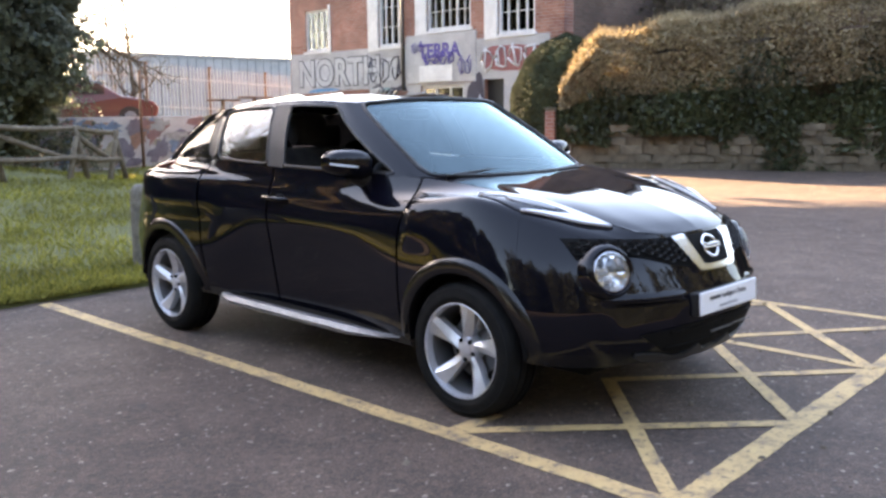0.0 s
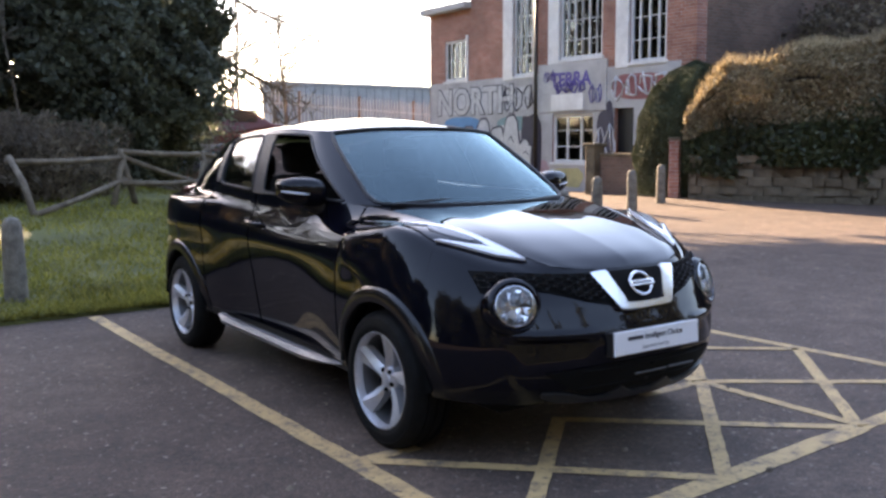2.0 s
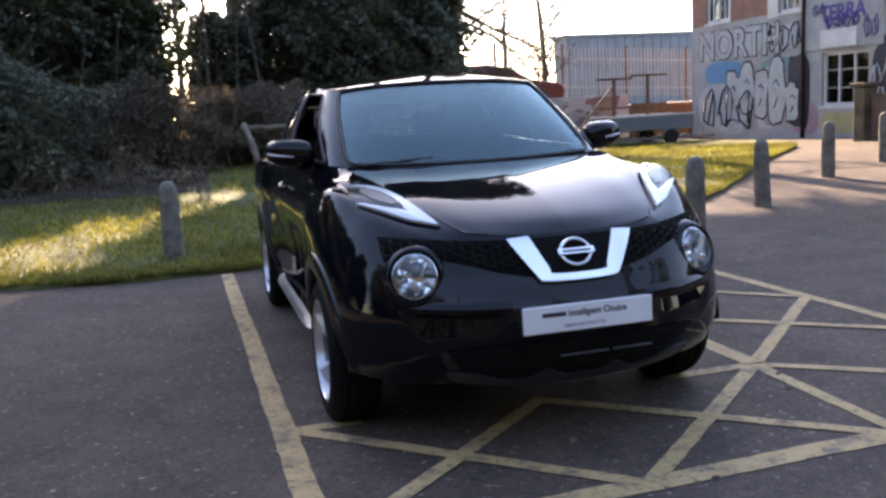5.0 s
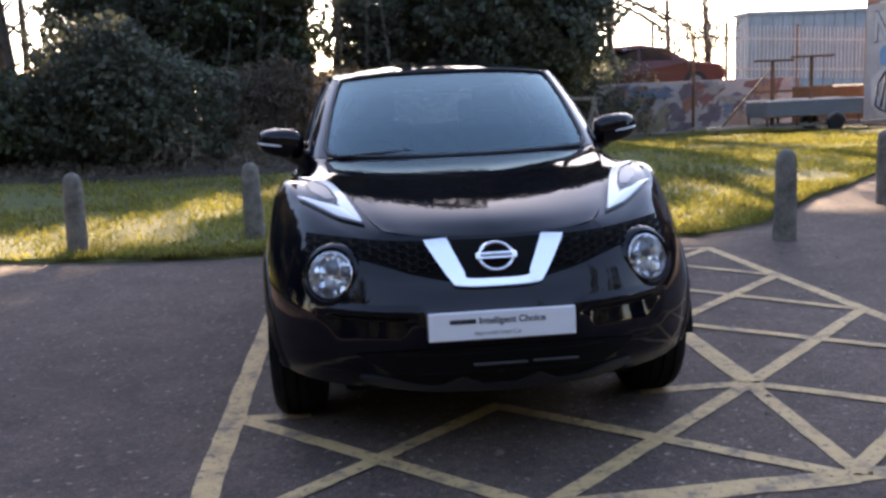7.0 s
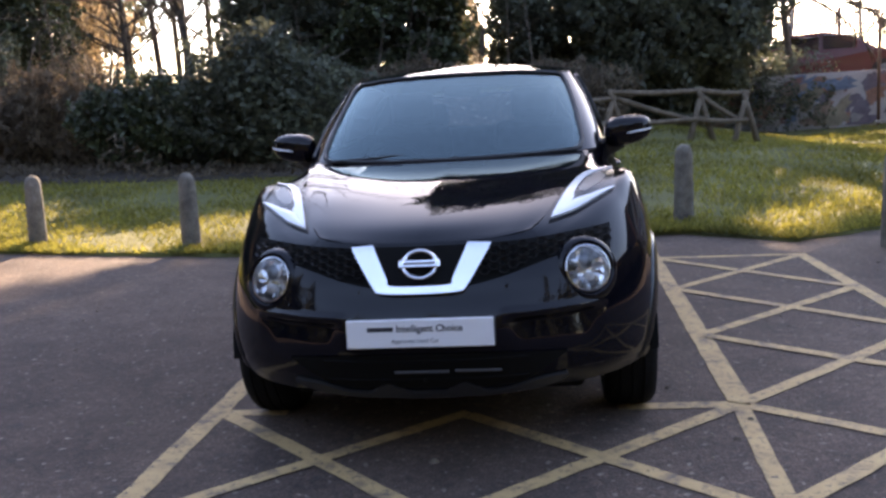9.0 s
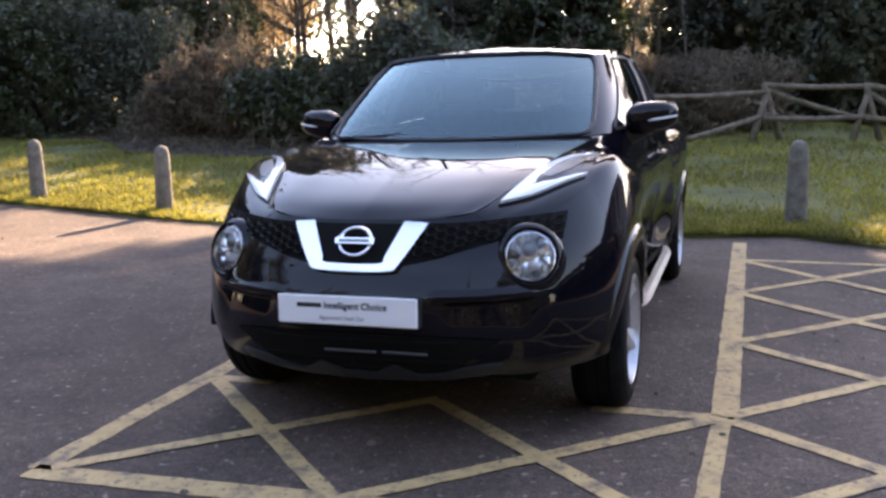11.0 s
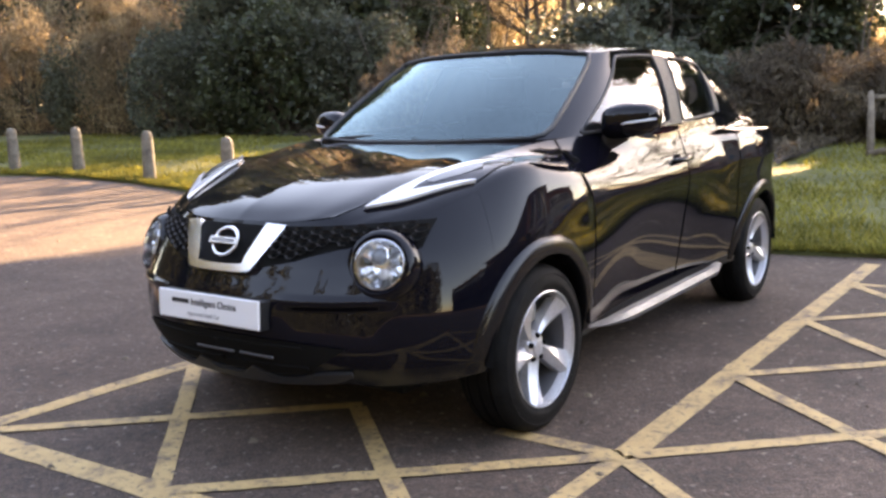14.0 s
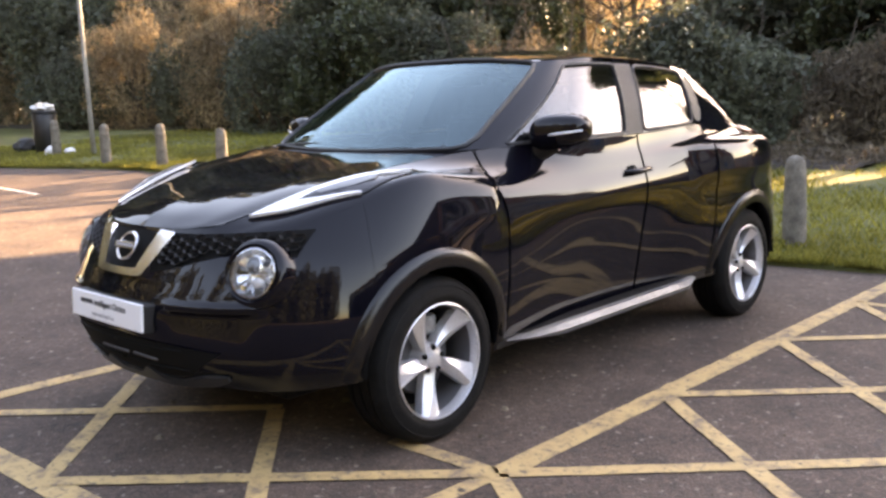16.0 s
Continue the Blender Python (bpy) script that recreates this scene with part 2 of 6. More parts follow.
def fast_mesh(name, verts, quads):
    """A mesh from arrays: verts (n, 3), quads (m, 4)."""
    me = bpy.data.meshes.new(name)
    me.vertices.add(len(verts))
    me.vertices.foreach_set("co", np.asarray(verts, dtype=np.float32).ravel())
    me.loops.add(quads.size)
    me.loops.foreach_set("vertex_index", quads.astype(np.int32).ravel())
    me.polygons.add(len(quads))
    me.polygons.foreach_set("loop_start", np.arange(0, quads.size, 4, dtype=np.int32))
    me.update(calc_edges=True)
    return me


def leaves(centres, size, rng, flat=0.0, droop=0.0, ratio=0.55):
    """One folded leaf quad at each centre, turned at random."""
    n = len(centres)
    d = rng.normal(size=(n, 3))
    d[:, 2] = d[:, 2] * (1 - flat) - droop
    d /= np.linalg.norm(d, axis=1)[:, None]
    e = np.cross(d, rng.normal(size=(n, 3)))
    e /= np.linalg.norm(e, axis=1)[:, None] + 1e-9
    s = size * rng.uniform(0.6, 1.4, n)[:, None]
    v = np.stack([centres - d * s, centres + e * s * ratio, centres + d * s, centres - e * s * ratio], 1).reshape(-1, 3)
    return v, np.arange(4 * n).reshape(n, 4)


def ground_z(x, y):
    """Height of the ground: level round the car, rising gently beyond it."""
    far = min(max(0.0, y - 8.0), 9.2)
    east = min(1.0, max(0.0, (x - 2.5) / 3.5))
    back = (0.042 - 0.020 * east) * min(max(0.0, y - 3.2), 4.8) + 0.042 * (1 - east) * far
    west = max(0.0, -x - 4.5)
    left = 0.035 * min(west, 6.0) + 0.011 * min(max(0.0, west - 6.0), 10.0)
    right = 0.016 * min(max(0.0, x - 5.0), 12.0)
    dip = -0.028 * east * min(max(0.0, y - 8.0), 10.0)
    return back + left + right + dip


# ---- ground ----
def edge_y(x):
    """Where the asphalt ends and the lawn begins."""
    pts = [(-60, -6.0), (-26, 0.5), (-18, 2.2), (-14.5, 3.0), (-13, 3.45), (-11.8, 3.9), (-10.5, 4.02), (-9, 4.02), (-7, 3.75), (-4, 3.22), (-2, 2.75), (0, 2.82), (1.6, 3.08), (2.4, 2.45), (3.2, 2.95), (3.85, 3.7), (4.4, 4.35), (5.2, 5.05), (6.5, 6.4), (8.2, 8.2), (10.5, 10.6), (12.5, 13.5), (14, 30), (60, 40)]
    for (a, p), (b, q) in zip(pts, pts[1:]):
        if a <= x <= b:
            k = (x - a) / (b - a)
            return p + (q - p) * k
    return pts[-1][1]


def ground_sheet():
    xs = np.concatenate([[-900, -300, -120], np.arange(-60, 40.1, 1.0), [60, 120, 300, 900]])
    ys = np.concatenate([[-900, -300, -120], np.arange(-30, 60.1, 1.0), [90, 200, 400, 900]])
    verts = [(x, y, ground_z(x, y)) for y in ys for x in xs]
    w = len(xs)
    quads = np.array([(j * w + i, j * w + i + 1, (j + 1) * w + i + 1, (j + 1) * w + i) for j in range(len(ys) - 1) for i in range(w - 1)])
    me = fast_mesh("ground", np.array(verts), quads)
    me.shade_smooth()
    return part("ground", me, ASPHALT)


tagged(ground_sheet(), "worn dark grey asphalt of the car park", "asphalt", kind="structure")


def bed_y(x):
    """Where the lawn gives way to bare shaded soil under the trees."""
    k = min(1.0, max(0.0, (-9.0 - x) / 2.5))
    return 8.4 + 2.3 * k + 0.25 * noise.noise((x * 0.8, 9, 0)) + 0.12 * noise.noise((x * 2.7, 4, 0)) + 20.0 * (x > -0.9)


def lawn_sheet():
    """The lawn: a slab of turf with a ragged edge, a little proud of the asphalt."""
    rng = np.random.default_rng(5)
    xs = np.arange(-40, 13.01, 0.16)
    rows, k = [], 46
    for x in xs:
        y0 = edge_y(x) + 0.05 * noise.noise((x * 1.7, 3, 0)) + 0.02 * rng.normal()
        y1 = 33.0
        col = [(x, y0, ground_z(x, y0) - 0.02)]
        for j in range(k):
            y = y0 + 0.02 + (y1 - y0) * (j / (k - 1)) ** 1.6
            lump = 0.03 * noise.noise((x * 0.9, y * 0.9, 1)) + 0.012 * noise.noise((x * 4, y * 4, 2))
            col.append((x, y, ground_z(x, y) + 0.035 + lump))
        rows.append(col)
    verts = np.array(rows).reshape(-1, 3)
    h = k + 1
    quads = np.array([(i * h + j, (i + 1) * h + j, (i + 1) * h + j + 1, i * h + j + 1) for i in range(len(xs) - 1) for j in range(k)])
    me = fast_mesh("lawn", verts, quads)
    me.shade_smooth()
    return part("lawn", me, TURF)


tagged(lawn_sheet(), "rough mossy lawn beside the car park", "lawn", kind="structure")


def blades():
    rng = np.random.default_rng(8)
    n = 190000
    x = rng.uniform(-20, 11, n)
    far = rng.uniform(0, 1, n) ** 1.9
    y = np.array([edge_y(a) for a in x]) + 0.0 + far * 12.0
    keep = (y < np.array([bed_y(a) for a in x]) + np.abs(rng.normal(0, 0.35, n))) & (noise_field(x, y) + rng.normal(0, 0.25, n) > -0.35)
    x, y = x[keep], y[keep]
    z = np.array([ground_z(a, b) for a, b in zip(x, y)]) + 0.03
    n = len(x)
    ang = rng.uniform(0, 2 * math.pi, n)
    hgt, wid = rng.uniform(0.025, 0.075, n), rng.uniform(0.006, 0.013, n)
    lean = rng.normal(0, 0.04, (n, 2))
    base = np.stack([x, y, z], 1)
    side = np.stack([np.cos(ang) * wid, np.sin(ang) * wid, 0 * x], 1)
    top = base + np.stack([lean[:, 0], lean[:, 1], hgt], 1)
    v = np.stack([base - side, base + side, top + side * 0.3, top - side * 0.3], 1).reshape(-1, 3)
    return fast_mesh("grass", v, np.arange(4 * n).reshape(n, 4))


def noise_field(x, y):
    return np.sin(1.3 * x + 0.7 * y) * 0.3 + np.sin(0.5 * x - 1.9 * y + 1) * 0.3 + np.sin(2.9 * x + 2.3 * y + 2) * 0.2


tagged(part("grass", blades(), GRASS), "short winter grass blades on the lawn", "grass", kind="stuff")


def grit():
    """Loose chippings and leaf crumbs lying on the asphalt."""
    rng = np.random.default_rng(19)
    n = 2600
    x, y = rng.uniform(-9, 9, n), rng.uniform(-5.5, 4, n)
    keep = y < np.array([edge_y(a) for a in x]) - 0.02
    x, y = x[keep], y[keep]
    n = len(x)
    z = np.array([ground_z(a, b) for a, b in zip(x, y)])
    r = rng.uniform(0.003, 0.009, n) * np.where(rng.uniform(0, 1, n) > 0.93, 2.0, 1.0)
    a = rng.uniform(0, 6.28, n)
    c = np.stack([x, y, z], 1)
    e = np.stack([np.cos(a) * r, np.sin(a) * r, 0 * a], 1)
    g = np.stack([-np.sin(a) * r * 0.7, np.cos(a) * r * 0.7, 0 * a], 1)
    up = np.stack([0 * a, 0 * a, r * 0.8], 1)
    v = np.stack([c - e - g, c + e - g, c + e + g, c - e + g, c + up - e * .5 - g * .5, c + up + e * .5 - g * .5, c + up + e * .5 + g * .5, c + up - e * .5 + g * .5], 1).reshape(-1, 3)
    k = np.arange(n)[:, None, None] * 8
    q = (np.array([[0, 1, 5, 4], [1, 2, 6, 5], [2, 3, 7, 6], [3, 0, 4, 7], [4, 5, 6, 7]])[None] + k).reshape(-1, 4)
    return fast_mesh("grit", v, q)


tagged(part("grit", grit(), leaf_mat("pale_grit", (0.07, 0.05, 0.035), (0.24, 0.19, 0.145), 0.9, 0.0)), "loose pale grit scattered on the asphalt", "grit", kind="stuff")


def soil_bed():
    """Bare earth and leaf mould under the trees, a little proud of the lawn."""
    xs = np.arange(-40, -0.99, 0.25)
    ks = np.linspace(0, 1, 14) ** 1.5
    v = []
    for x in xs:
        y0 = bed_y(x)
        for k in ks:
            y = y0 + k * 9.0
            v.append((x, y, ground_z(x, y) + (0.085 if k > 0 else 0.0) + 0.03 * noise.noise((x * 1.4, y * 1.4, 5))))
    h = len(ks)
    q = np.array([(i * h + j, (i + 1) * h + j, (i + 1) * h + j + 1, i * h + j + 1) for i in range(len(xs) - 1) for j in range(h - 1)])
    me = fast_mesh("soil_bed", np.array(v), q)
    me.shade_smooth()
    return part("soil_bed", me, MOULD)


tagged(soil_bed(), "bare dark soil under the trees beyond the lawn", "soil", kind="structure")

# ---- road markings ----
def stripe(a, b, width, mat, label, wob=0.006, name="bay_line"):
    """A painted line from a to b: a thin strip with slightly uneven edges."""
    a, b = Vector((*a, 0)), Vector((*b, 0))
    d = b - a
    n = max(2, int(d.length / 0.08))
    s = Vector((-d.y, d.x, 0)).normalized() * width / 2
    verts, faces = [], []
    for i in range(n + 1):
        p = a + d * (i / n)
        q = noise.noise((p.x * 9, p.y * 9, 4)) * wob * 2
        z = ground_z(p.x, p.y) + 0.004
        verts += [p - s * (1 + q * 14) + Vector((0, 0, z)), p + s * (1 - q * 11) + Vector((0, 0, z))]
    for i in range(n):
        faces.append((2 * i, 2 * i + 2, 2 * i + 3, 2 * i + 1))
    return tagged(part(name, mesh_of(name, verts, faces), mat), label, "road marking", "yellow bay markings" if mat is YELLOW else "")


LINES = [
    ((-1.07, 2.72), (-1.04, -2.44), 0.10), ((1.21, 2.75), (1.20, -1.37), 0.105), ((1.19, -1.37), (1.16, -2.36), 0.07),
    ((-1.06, -2.46), (1.12, -2.36), 0.11), ((1.12, -2.36), (2.42, -2.27), 0.09), ((2.42, -2.30), (2.28, 1.95), 0.085),
    ((-1.0, -1.37), (-0.72, -1.37), 0.075), ((0.70, -1.38), (1.20, -1.375), 0.075), ((1.21, 1.98), (2.28, 1.92), 0.07),
]
CROSS = [
    ((-1.0, -1.38), (0.06, -2.40)), ((-1.0, -2.42), (0.08, -1.42)), ((0.08, -1.45), (1.12, -2.36)), ((0.08, -2.40), (1.19, -1.38)),
    ((1.20, -1.38), (2.38, -2.26)), ((1.14, -2.34), (2.36, -1.20)), ((1.20, -1.37), (2.33, -0.28)), ((1.21, -0.29), (2.35, -1.22)),
    ((1.21, -0.29), (2.30, 0.74)), ((1.22, 0.85), (2.33, -0.27)), ((1.22, 0.86), (2.28, 1.90)), ((1.22, 1.95), (2.30, 0.76)),
]
for a, b, w in LINES:
    stripe(a, b, w, YELLOW, "worn yellow bay line painted on the asphalt")
for i, (a, b) in enumerate(CROSS):
    o = stripe(a, b, 0.07, YELLOW, "worn yellow cross hatching painted beside the bay", name="hatch_line")
    o.location.z = 0.0025 if i % 2 else 0.0012
stripe((-10.95, 1.48), (-9.11, 1.54), 0.08, WHITE_LINE, "faded white line painted on the asphalt", name="white_line")

# ---- bollards ----
def bollard_mesh(seed):
    prof = [(0.098, -0.05), (0.096, 0.0), (0.094, 0.15), (0.089, 0.40), (0.084, 0.62), (0.080, 0.70), (0.071, 0.745), (0.052, 0.775), (0.025, 0.79)]
    v, f = lathe(prof, 18)
    v = [(x * (1 + 0.04 * noise.noise((x * 9, y * 9, z * 5 + seed))), y * (1 + 0.04 * noise.noise((x * 9 + 5, y * 9, z * 5 + seed))), z) for x, y, z in v]
    return mesh_of("bollard", v, f, True)


BOLLARDS = [(-1.49, 3.5), (-3.08, 3.38), (-4.9, 3.75), (0.185, 3.6), (1.66, 3.6), (3.02, 2.12), (4.87, 3.74), (7.14, 5.49), (8.9, 6.4), (10.7, 7.35),
            (-6.85, 4.0), (-8.85, 4.25), (-10.85, 4.4), (-12.3, 4.15), (-15.7, 4.8)]
for i, (x, y) in enumerate(BOLLARDS):
    o = part("bollard", bollard_mesh(i), CONCRETE)
    rr = random.Random(i)
    o.matrix_world = pose(x, y, ground_z(x, y) - 0.04, rr.uniform(-2, 2), rr.uniform(-2, 2), rr.uniform(0, 360))
    tagged(o, "weathered round-topped concrete bollard at the lawn's edge", "bollard", "bollards along the lawn")

# ---- the graffitied building ----
BX = 13.5


def quad_blob(y0, z0, y1, z1, seed, x, n=22, wob=0.2):
    """A flat sprayed patch with an uneven outline on the facade."""
    cy, cz, ry, rz = (y0 + y1) / 2, (z0 + z1) / 2, abs(y1 - y0) / 2, abs(z1 - z0) / 2
    v = [(x, cy, cz)]
    for i in range(n):
        a = 2 * math.pi * i / n
        k = 1 + wob * noise.noise((math.cos(a) * 1.6 + seed * 7, math.sin(a) * 1.6, seed))
        v.append((x, cy + ry * k * math.copysign(abs(math.cos(a)) ** 0.6, math.cos(a)), cz + rz * k * math.copysign(abs(math.sin(a)) ** 0.6, math.sin(a))))
    return v, [(0, i + 1, (i + 1) % n + 1) for i in range(n)]


def wall_with_holes(x, y0, y1, z0, z1, holes, thick):
    """A wall in the plane x, with rectangular openings right through it."""
    ys = sorted({y0, y1, *[h[0] for h in holes], *[h[1] for h in holes]})
    zs = sorted({z0, z1, *[h[2] for h in holes], *[h[3] for h in holes]})
    verts, faces, index = [], [], {}

    def vert(a, b, c):
        key = (round(a, 4), round(b, 4), round(c, 4))
        if key not in index:
            index[key] = len(verts)
            verts.append(key)
        return index[key]

    def solid(i, j):
        if not (0 <= i < len(ys) - 1 and 0 <= j < len(zs) - 1):
            return False
        cy, cz = (ys[i] + ys[i + 1]) / 2, (zs[j] + zs[j + 1]) / 2
        return not any(h[0] < cy < h[1] and h[2] < cz < h[3] for h in holes)
    for i in range(len(ys) - 1):
        for j in range(len(zs) - 1):
            if not solid(i, j):
                continue
            a, b, c, d = ys[i], ys[i + 1], zs[j], zs[j + 1]
            faces.append([vert(x, b, c), vert(x, a, c), vert(x, a, d), vert(x, b, d)][::-1])
            faces.append([vert(x + thick, a, c), vert(x + thick, b, c), vert(x + thick, b, d), vert(x + thick, a, d)][::-1])
            for di, dj, p, q in ((-1, 0, (a, c), (a, d)), (1, 0, (b, d), (b, c)), (0, -1, (b, c), (a, c)), (0, 1, (a, d), (b, d))):
                if not solid(i + di, j + dj):
                    faces.append([vert(x, *p), vert(x, *q), vert(x + thick, *q), vert(x + thick, *p)])
    bm = bmesh.new()
    vs = [bm.verts.new(v) for v in verts]
    for f in faces:
        bm.faces.new([vs[i] for i in f])
    bmesh.ops.recalc_face_normals(bm, faces=bm.faces[:])
    return bm


def window(parent, x, y0, y1, z0, z1, cols, rows, split=None):
    """A white casement: frame, glazing bars, panes and sill, set in its opening."""
    bm = bmesh.new()
    t = 0.075
    for a, b, c, d in ((y0, y0 + t, z0, z1), (y1 - t, y1, z0, z1), (y0 + t, y1 - t, z0, z0 + t), (y0 + t, y1 - t, z1 - t, z1)):
        box(x + 0.04, x + 0.13, a, b, c, d, bm=bm)
    fr = part("window_frame", bm, WHITE_WOOD, parent)
    for i in range(1, cols):
        y = y0 + (y1 - y0) * i / cols
        w = 0.045 if cols < 5 or i % 2 == 0 else 0.016
        part("glazing_bar", box(x + 0.05, x + 0.12, y - w / 2, y + w / 2, z0 + t, z1 - t), WHITE_WOOD, fr)
    for j in range(1, rows):
        z = z0 + (z1 - z0) * j / rows
        w = 0.05 if split == j else 0.018
        part("glazing_bar", box(x + 0.055, x + 0.115, y0 + t, y1 - t, z - w / 2, z + w / 2), WHITE_WOOD, fr)
    part("pane", box(x + 0.08, x + 0.088, y0 + t, y1 - t, z0 + t, z1 - t), PANE, fr)
    part("sill", box(x - 0.05, x + 0.04, y0 - 0.06, y1 + 0.06, z0 - 0.07, z0, 0.01), WHITE_WOOD, fr)
    return fr


def building():
    b = thing("brick_building", pose(0, 0, 0), "disused red brick building with white windows and graffiti", "building")
    wins = [(17.45, 18.55, 3.25, 4.45, 4, 2), (14.25, 15.25, 3.2, 6.4, 4, 6), (11.8, 13.35, 3.5, 6.4, 6, 6), (9.75, 10.9, 3.25, 6.4, 4, 6)]
    low = [(12.05, 13.6, 0.85, 2.1, 3, 3)]
    door = (10.7, 11.35, 0.2, 2.2)
    holes = [w[:4] for w in wins + low] + [door]
    part("wall", wall_with_holes(BX, 8.9, 17.25, -0.5, 6.6, [h for h in holes if h[1] < 17.2], 0.35), BRICK, b, "red brick wall")
    part("wall", wall_with_holes(BX, 17.25, 19.35, -0.5, 5.3, [h for h in holes if h[0] > 17.2], 0.35), BRICK, b, "lower red brick wing")
    part("wall", box(BX + 0.35, BX + 9, 19.0, 19.35, -0.5, 5.3), BRICK, b)
    part("wall", box(BX + 0.35, BX + 9, 16.9, 17.25, -0.5, 6.6), BRICK, b)
    part("wall", box(BX + 0.35, BX + 9, 8.9, 9.2, -0.5, 6.6), OLD_BRICK, b, "dark weathered brick side wall")
    # Black backing planes stand in for the unlit rooms behind the windows.
    part("dark_backing", box(BX + 4.0, BX + 4.3, 9.2, 16.9, -0.5, 6.6), DARK, b)
    part("dark_backing", box(BX + 2.0, BX + 2.2, 17.25, 19.0, -0.5, 5.3), DARK, b)
    part("roof", box(BX - 0.25, BX + 9.2, 17.2, 19.55, 5.3, 5.5, 0.02), RENDERED, b, "flat roof edge")
    part("roof", box(BX - 0.3, BX + 9.2, 8.7, 17.2, 6.6, 6.85, 0.02), RENDERED, b)
    for w in wins:
        window(b, BX, *w)
        if w[3] > 5:
            part("panel", box(BX - 0.045, BX + 0.03, w[1], w[1] + 0.42, w[2] - 0.1, w[3], 0.01), WHITE_WOOD, b, "white boarded panel beside a window")
        else:
            part("panel", box(BX - 0.03, BX + 0.03, w[0] - 0.1, w[0], w[2] - 0.1, w[3] + 0.1, 0.01), WHITE_WOOD, b)
    for w in low:
        window(b, BX, *w)
    part("door", box(BX + 0.12, BX + 0.17, *door, 0.008), BLACK, b, "dark boarded doorway")
    part("band", box(BX - 0.05, BX - 0.003, 11.6, 14.15, 2.16, 3.42, 0.01), RENDERED, b, "grey boarded panel below the window")
    part("rendered_band", wall_with_holes(BX - 0.02, 9.3, 19.3, 0.0, 3.12, [h for h in holes if h[3] < 2.9] + [(11.6, 14.15, 2.15, 3.2)], 0.018), RENDERED, b, "sprayed and painted lower wall")
    part("drainpipe", mesh_of("drainpipe", *tube([(BX - 0.09, 14.2, 0.1), (BX - 0.09, 14.2, 6.5)], [0.05, 0.05], 10), True), BLACK, b)
    spray = {"pale": (0.62, 0.62, 0.63), "blue": (0.12, 0.34, 0.60), "ink": (0.05, 0.045, 0.07), "purple": (0.13, 0.10, 0.36), "red": (0.36, 0.13, 0.13),
             "pink": (0.50, 0.33, 0.35), "teal": (0.22, 0.36, 0.38), "white": (0.60, 0.60, 0.60), "yellow": (0.5, 0.45, 0.22)}
    mats = {k: surface("spray_" + k, tuple(0.75 * c for c in v), v, 3, 0.7, 40, 0.1) for k, v in spray.items()}
    x = BX - 0.026
    patches = [("blue", 18.7, 1.55, 16.6, 2.12), ("pale", 18.9, 0.2, 16.4, 1.5), ("white", 16.2, 0.35, 15.0, 1.9), ("pink", 15.9, 0.4, 14.9, 1.6),
               ("red", 15.6, 0.9, 15.0, 1.5), ("teal", 15.9, 1.7, 14.6, 2.1), ("ink", 14.9, 0.3, 14.0, 2.2), ("pale", 18.9, 2.2, 17.3, 3.0),
               ("pale", 17.1, 2.25, 15.9, 3.0), ("pale", 15.7, 2.25, 14.5, 2.95), ("red", 11.4, 2.4, 9.5, 3.0), ("ink", 11.9, 0.3, 11.3, 2.3),
               ("white", 11.9, 0.8, 11.3, 1.6), ("pink", 14.7, 0.2, 13.7, 0.9), ("yellow", 13.6, 0.2, 12.4, 0.7)]
    for i, (m, y0, z0, y1, z1) in enumerate(patches):
        part("graffiti_patch", mesh_of("graffiti_patch", *quad_blob(y0, z0, y1, z1, i, x - 0.002 * (i % 4))), mats[m], b)

    def strokes(lines, mat, r):
        for l in lines:
            part("graffiti_stroke", mesh_of("graffiti_stroke", *tube([(x - 0.008, y, z) for y, z in l], [r] * len(l), 6), True), mat, b)

    def scrawl(y0, z0, w, h, seed, n):
        rg = random.Random(seed)
        out = []
        for i in range(n):
            a = y0 - w * (i + 0.5) / n
            l, step = [], w / n
            for k in range(9):
                q = 2 * math.pi * k / 8 + rg.uniform(-0.4, 0.4)
                l.append((a + step * 0.48 * math.cos(q) * rg.uniform(0.6, 1.1), z0 + h / 2 + h * 0.5 * math.sin(q) * rg.uniform(0.7, 1.1)))
            out.append(l)
            out.append([(a + rg.uniform(-.2, .2) * step, z0 + rg.uniform(0, .3) * h), (a + rg.uniform(-.3, .3) * step, z0 + h * rg.uniform(.7, 1.1))])
        return out
    def letters(text, y, z, size, mat, dx, bold, depth=0.004):
        cu = bpy.data.curves.new("graffiti_letters", "FONT")
        cu.body, cu.size, cu.extrude, cu.offset = text, size, depth, bold
        cu.materials.append(mat)
        o = new("graffiti_letters", cu)
        o.parent = b
        o.matrix_basis = pose(x - dx, y, z, 90, 0, -90)
    letters("NORTH", 18.9, 2.24, 1.06, mats["ink"], 0.010, 0.055)
    letters("NORTH", 18.9, 2.24, 1.06, mats["white"], 0.018, 0.026)
    strokes(scrawl(15.7, 2.25, 1.4, 0.72, 3, 3), mats["ink"], 0.022)
    for k, (yy, zz, w, h) in enumerate([(17.2, 0.55, 0.62, 1.25), (16.55, 0.75, 0.62, 1.2), (15.95, 0.6, 0.6, 1.2), (15.3, 0.45, 0.66, 1.55), (14.65, 0.5, 0.5, 0.9)]):
        for g, m, dx in ((0.05, "ink", 0.012), (0.0, "white", 0.018)):
            part("graffiti_patch", mesh_of("graffiti_patch", *quad_blob(yy + w / 2 + g, zz - g, yy - w / 2 - g, zz + h + g, 40 + k, x - dx - 0.001 * k, 22, 0.35)), mats[m], b)
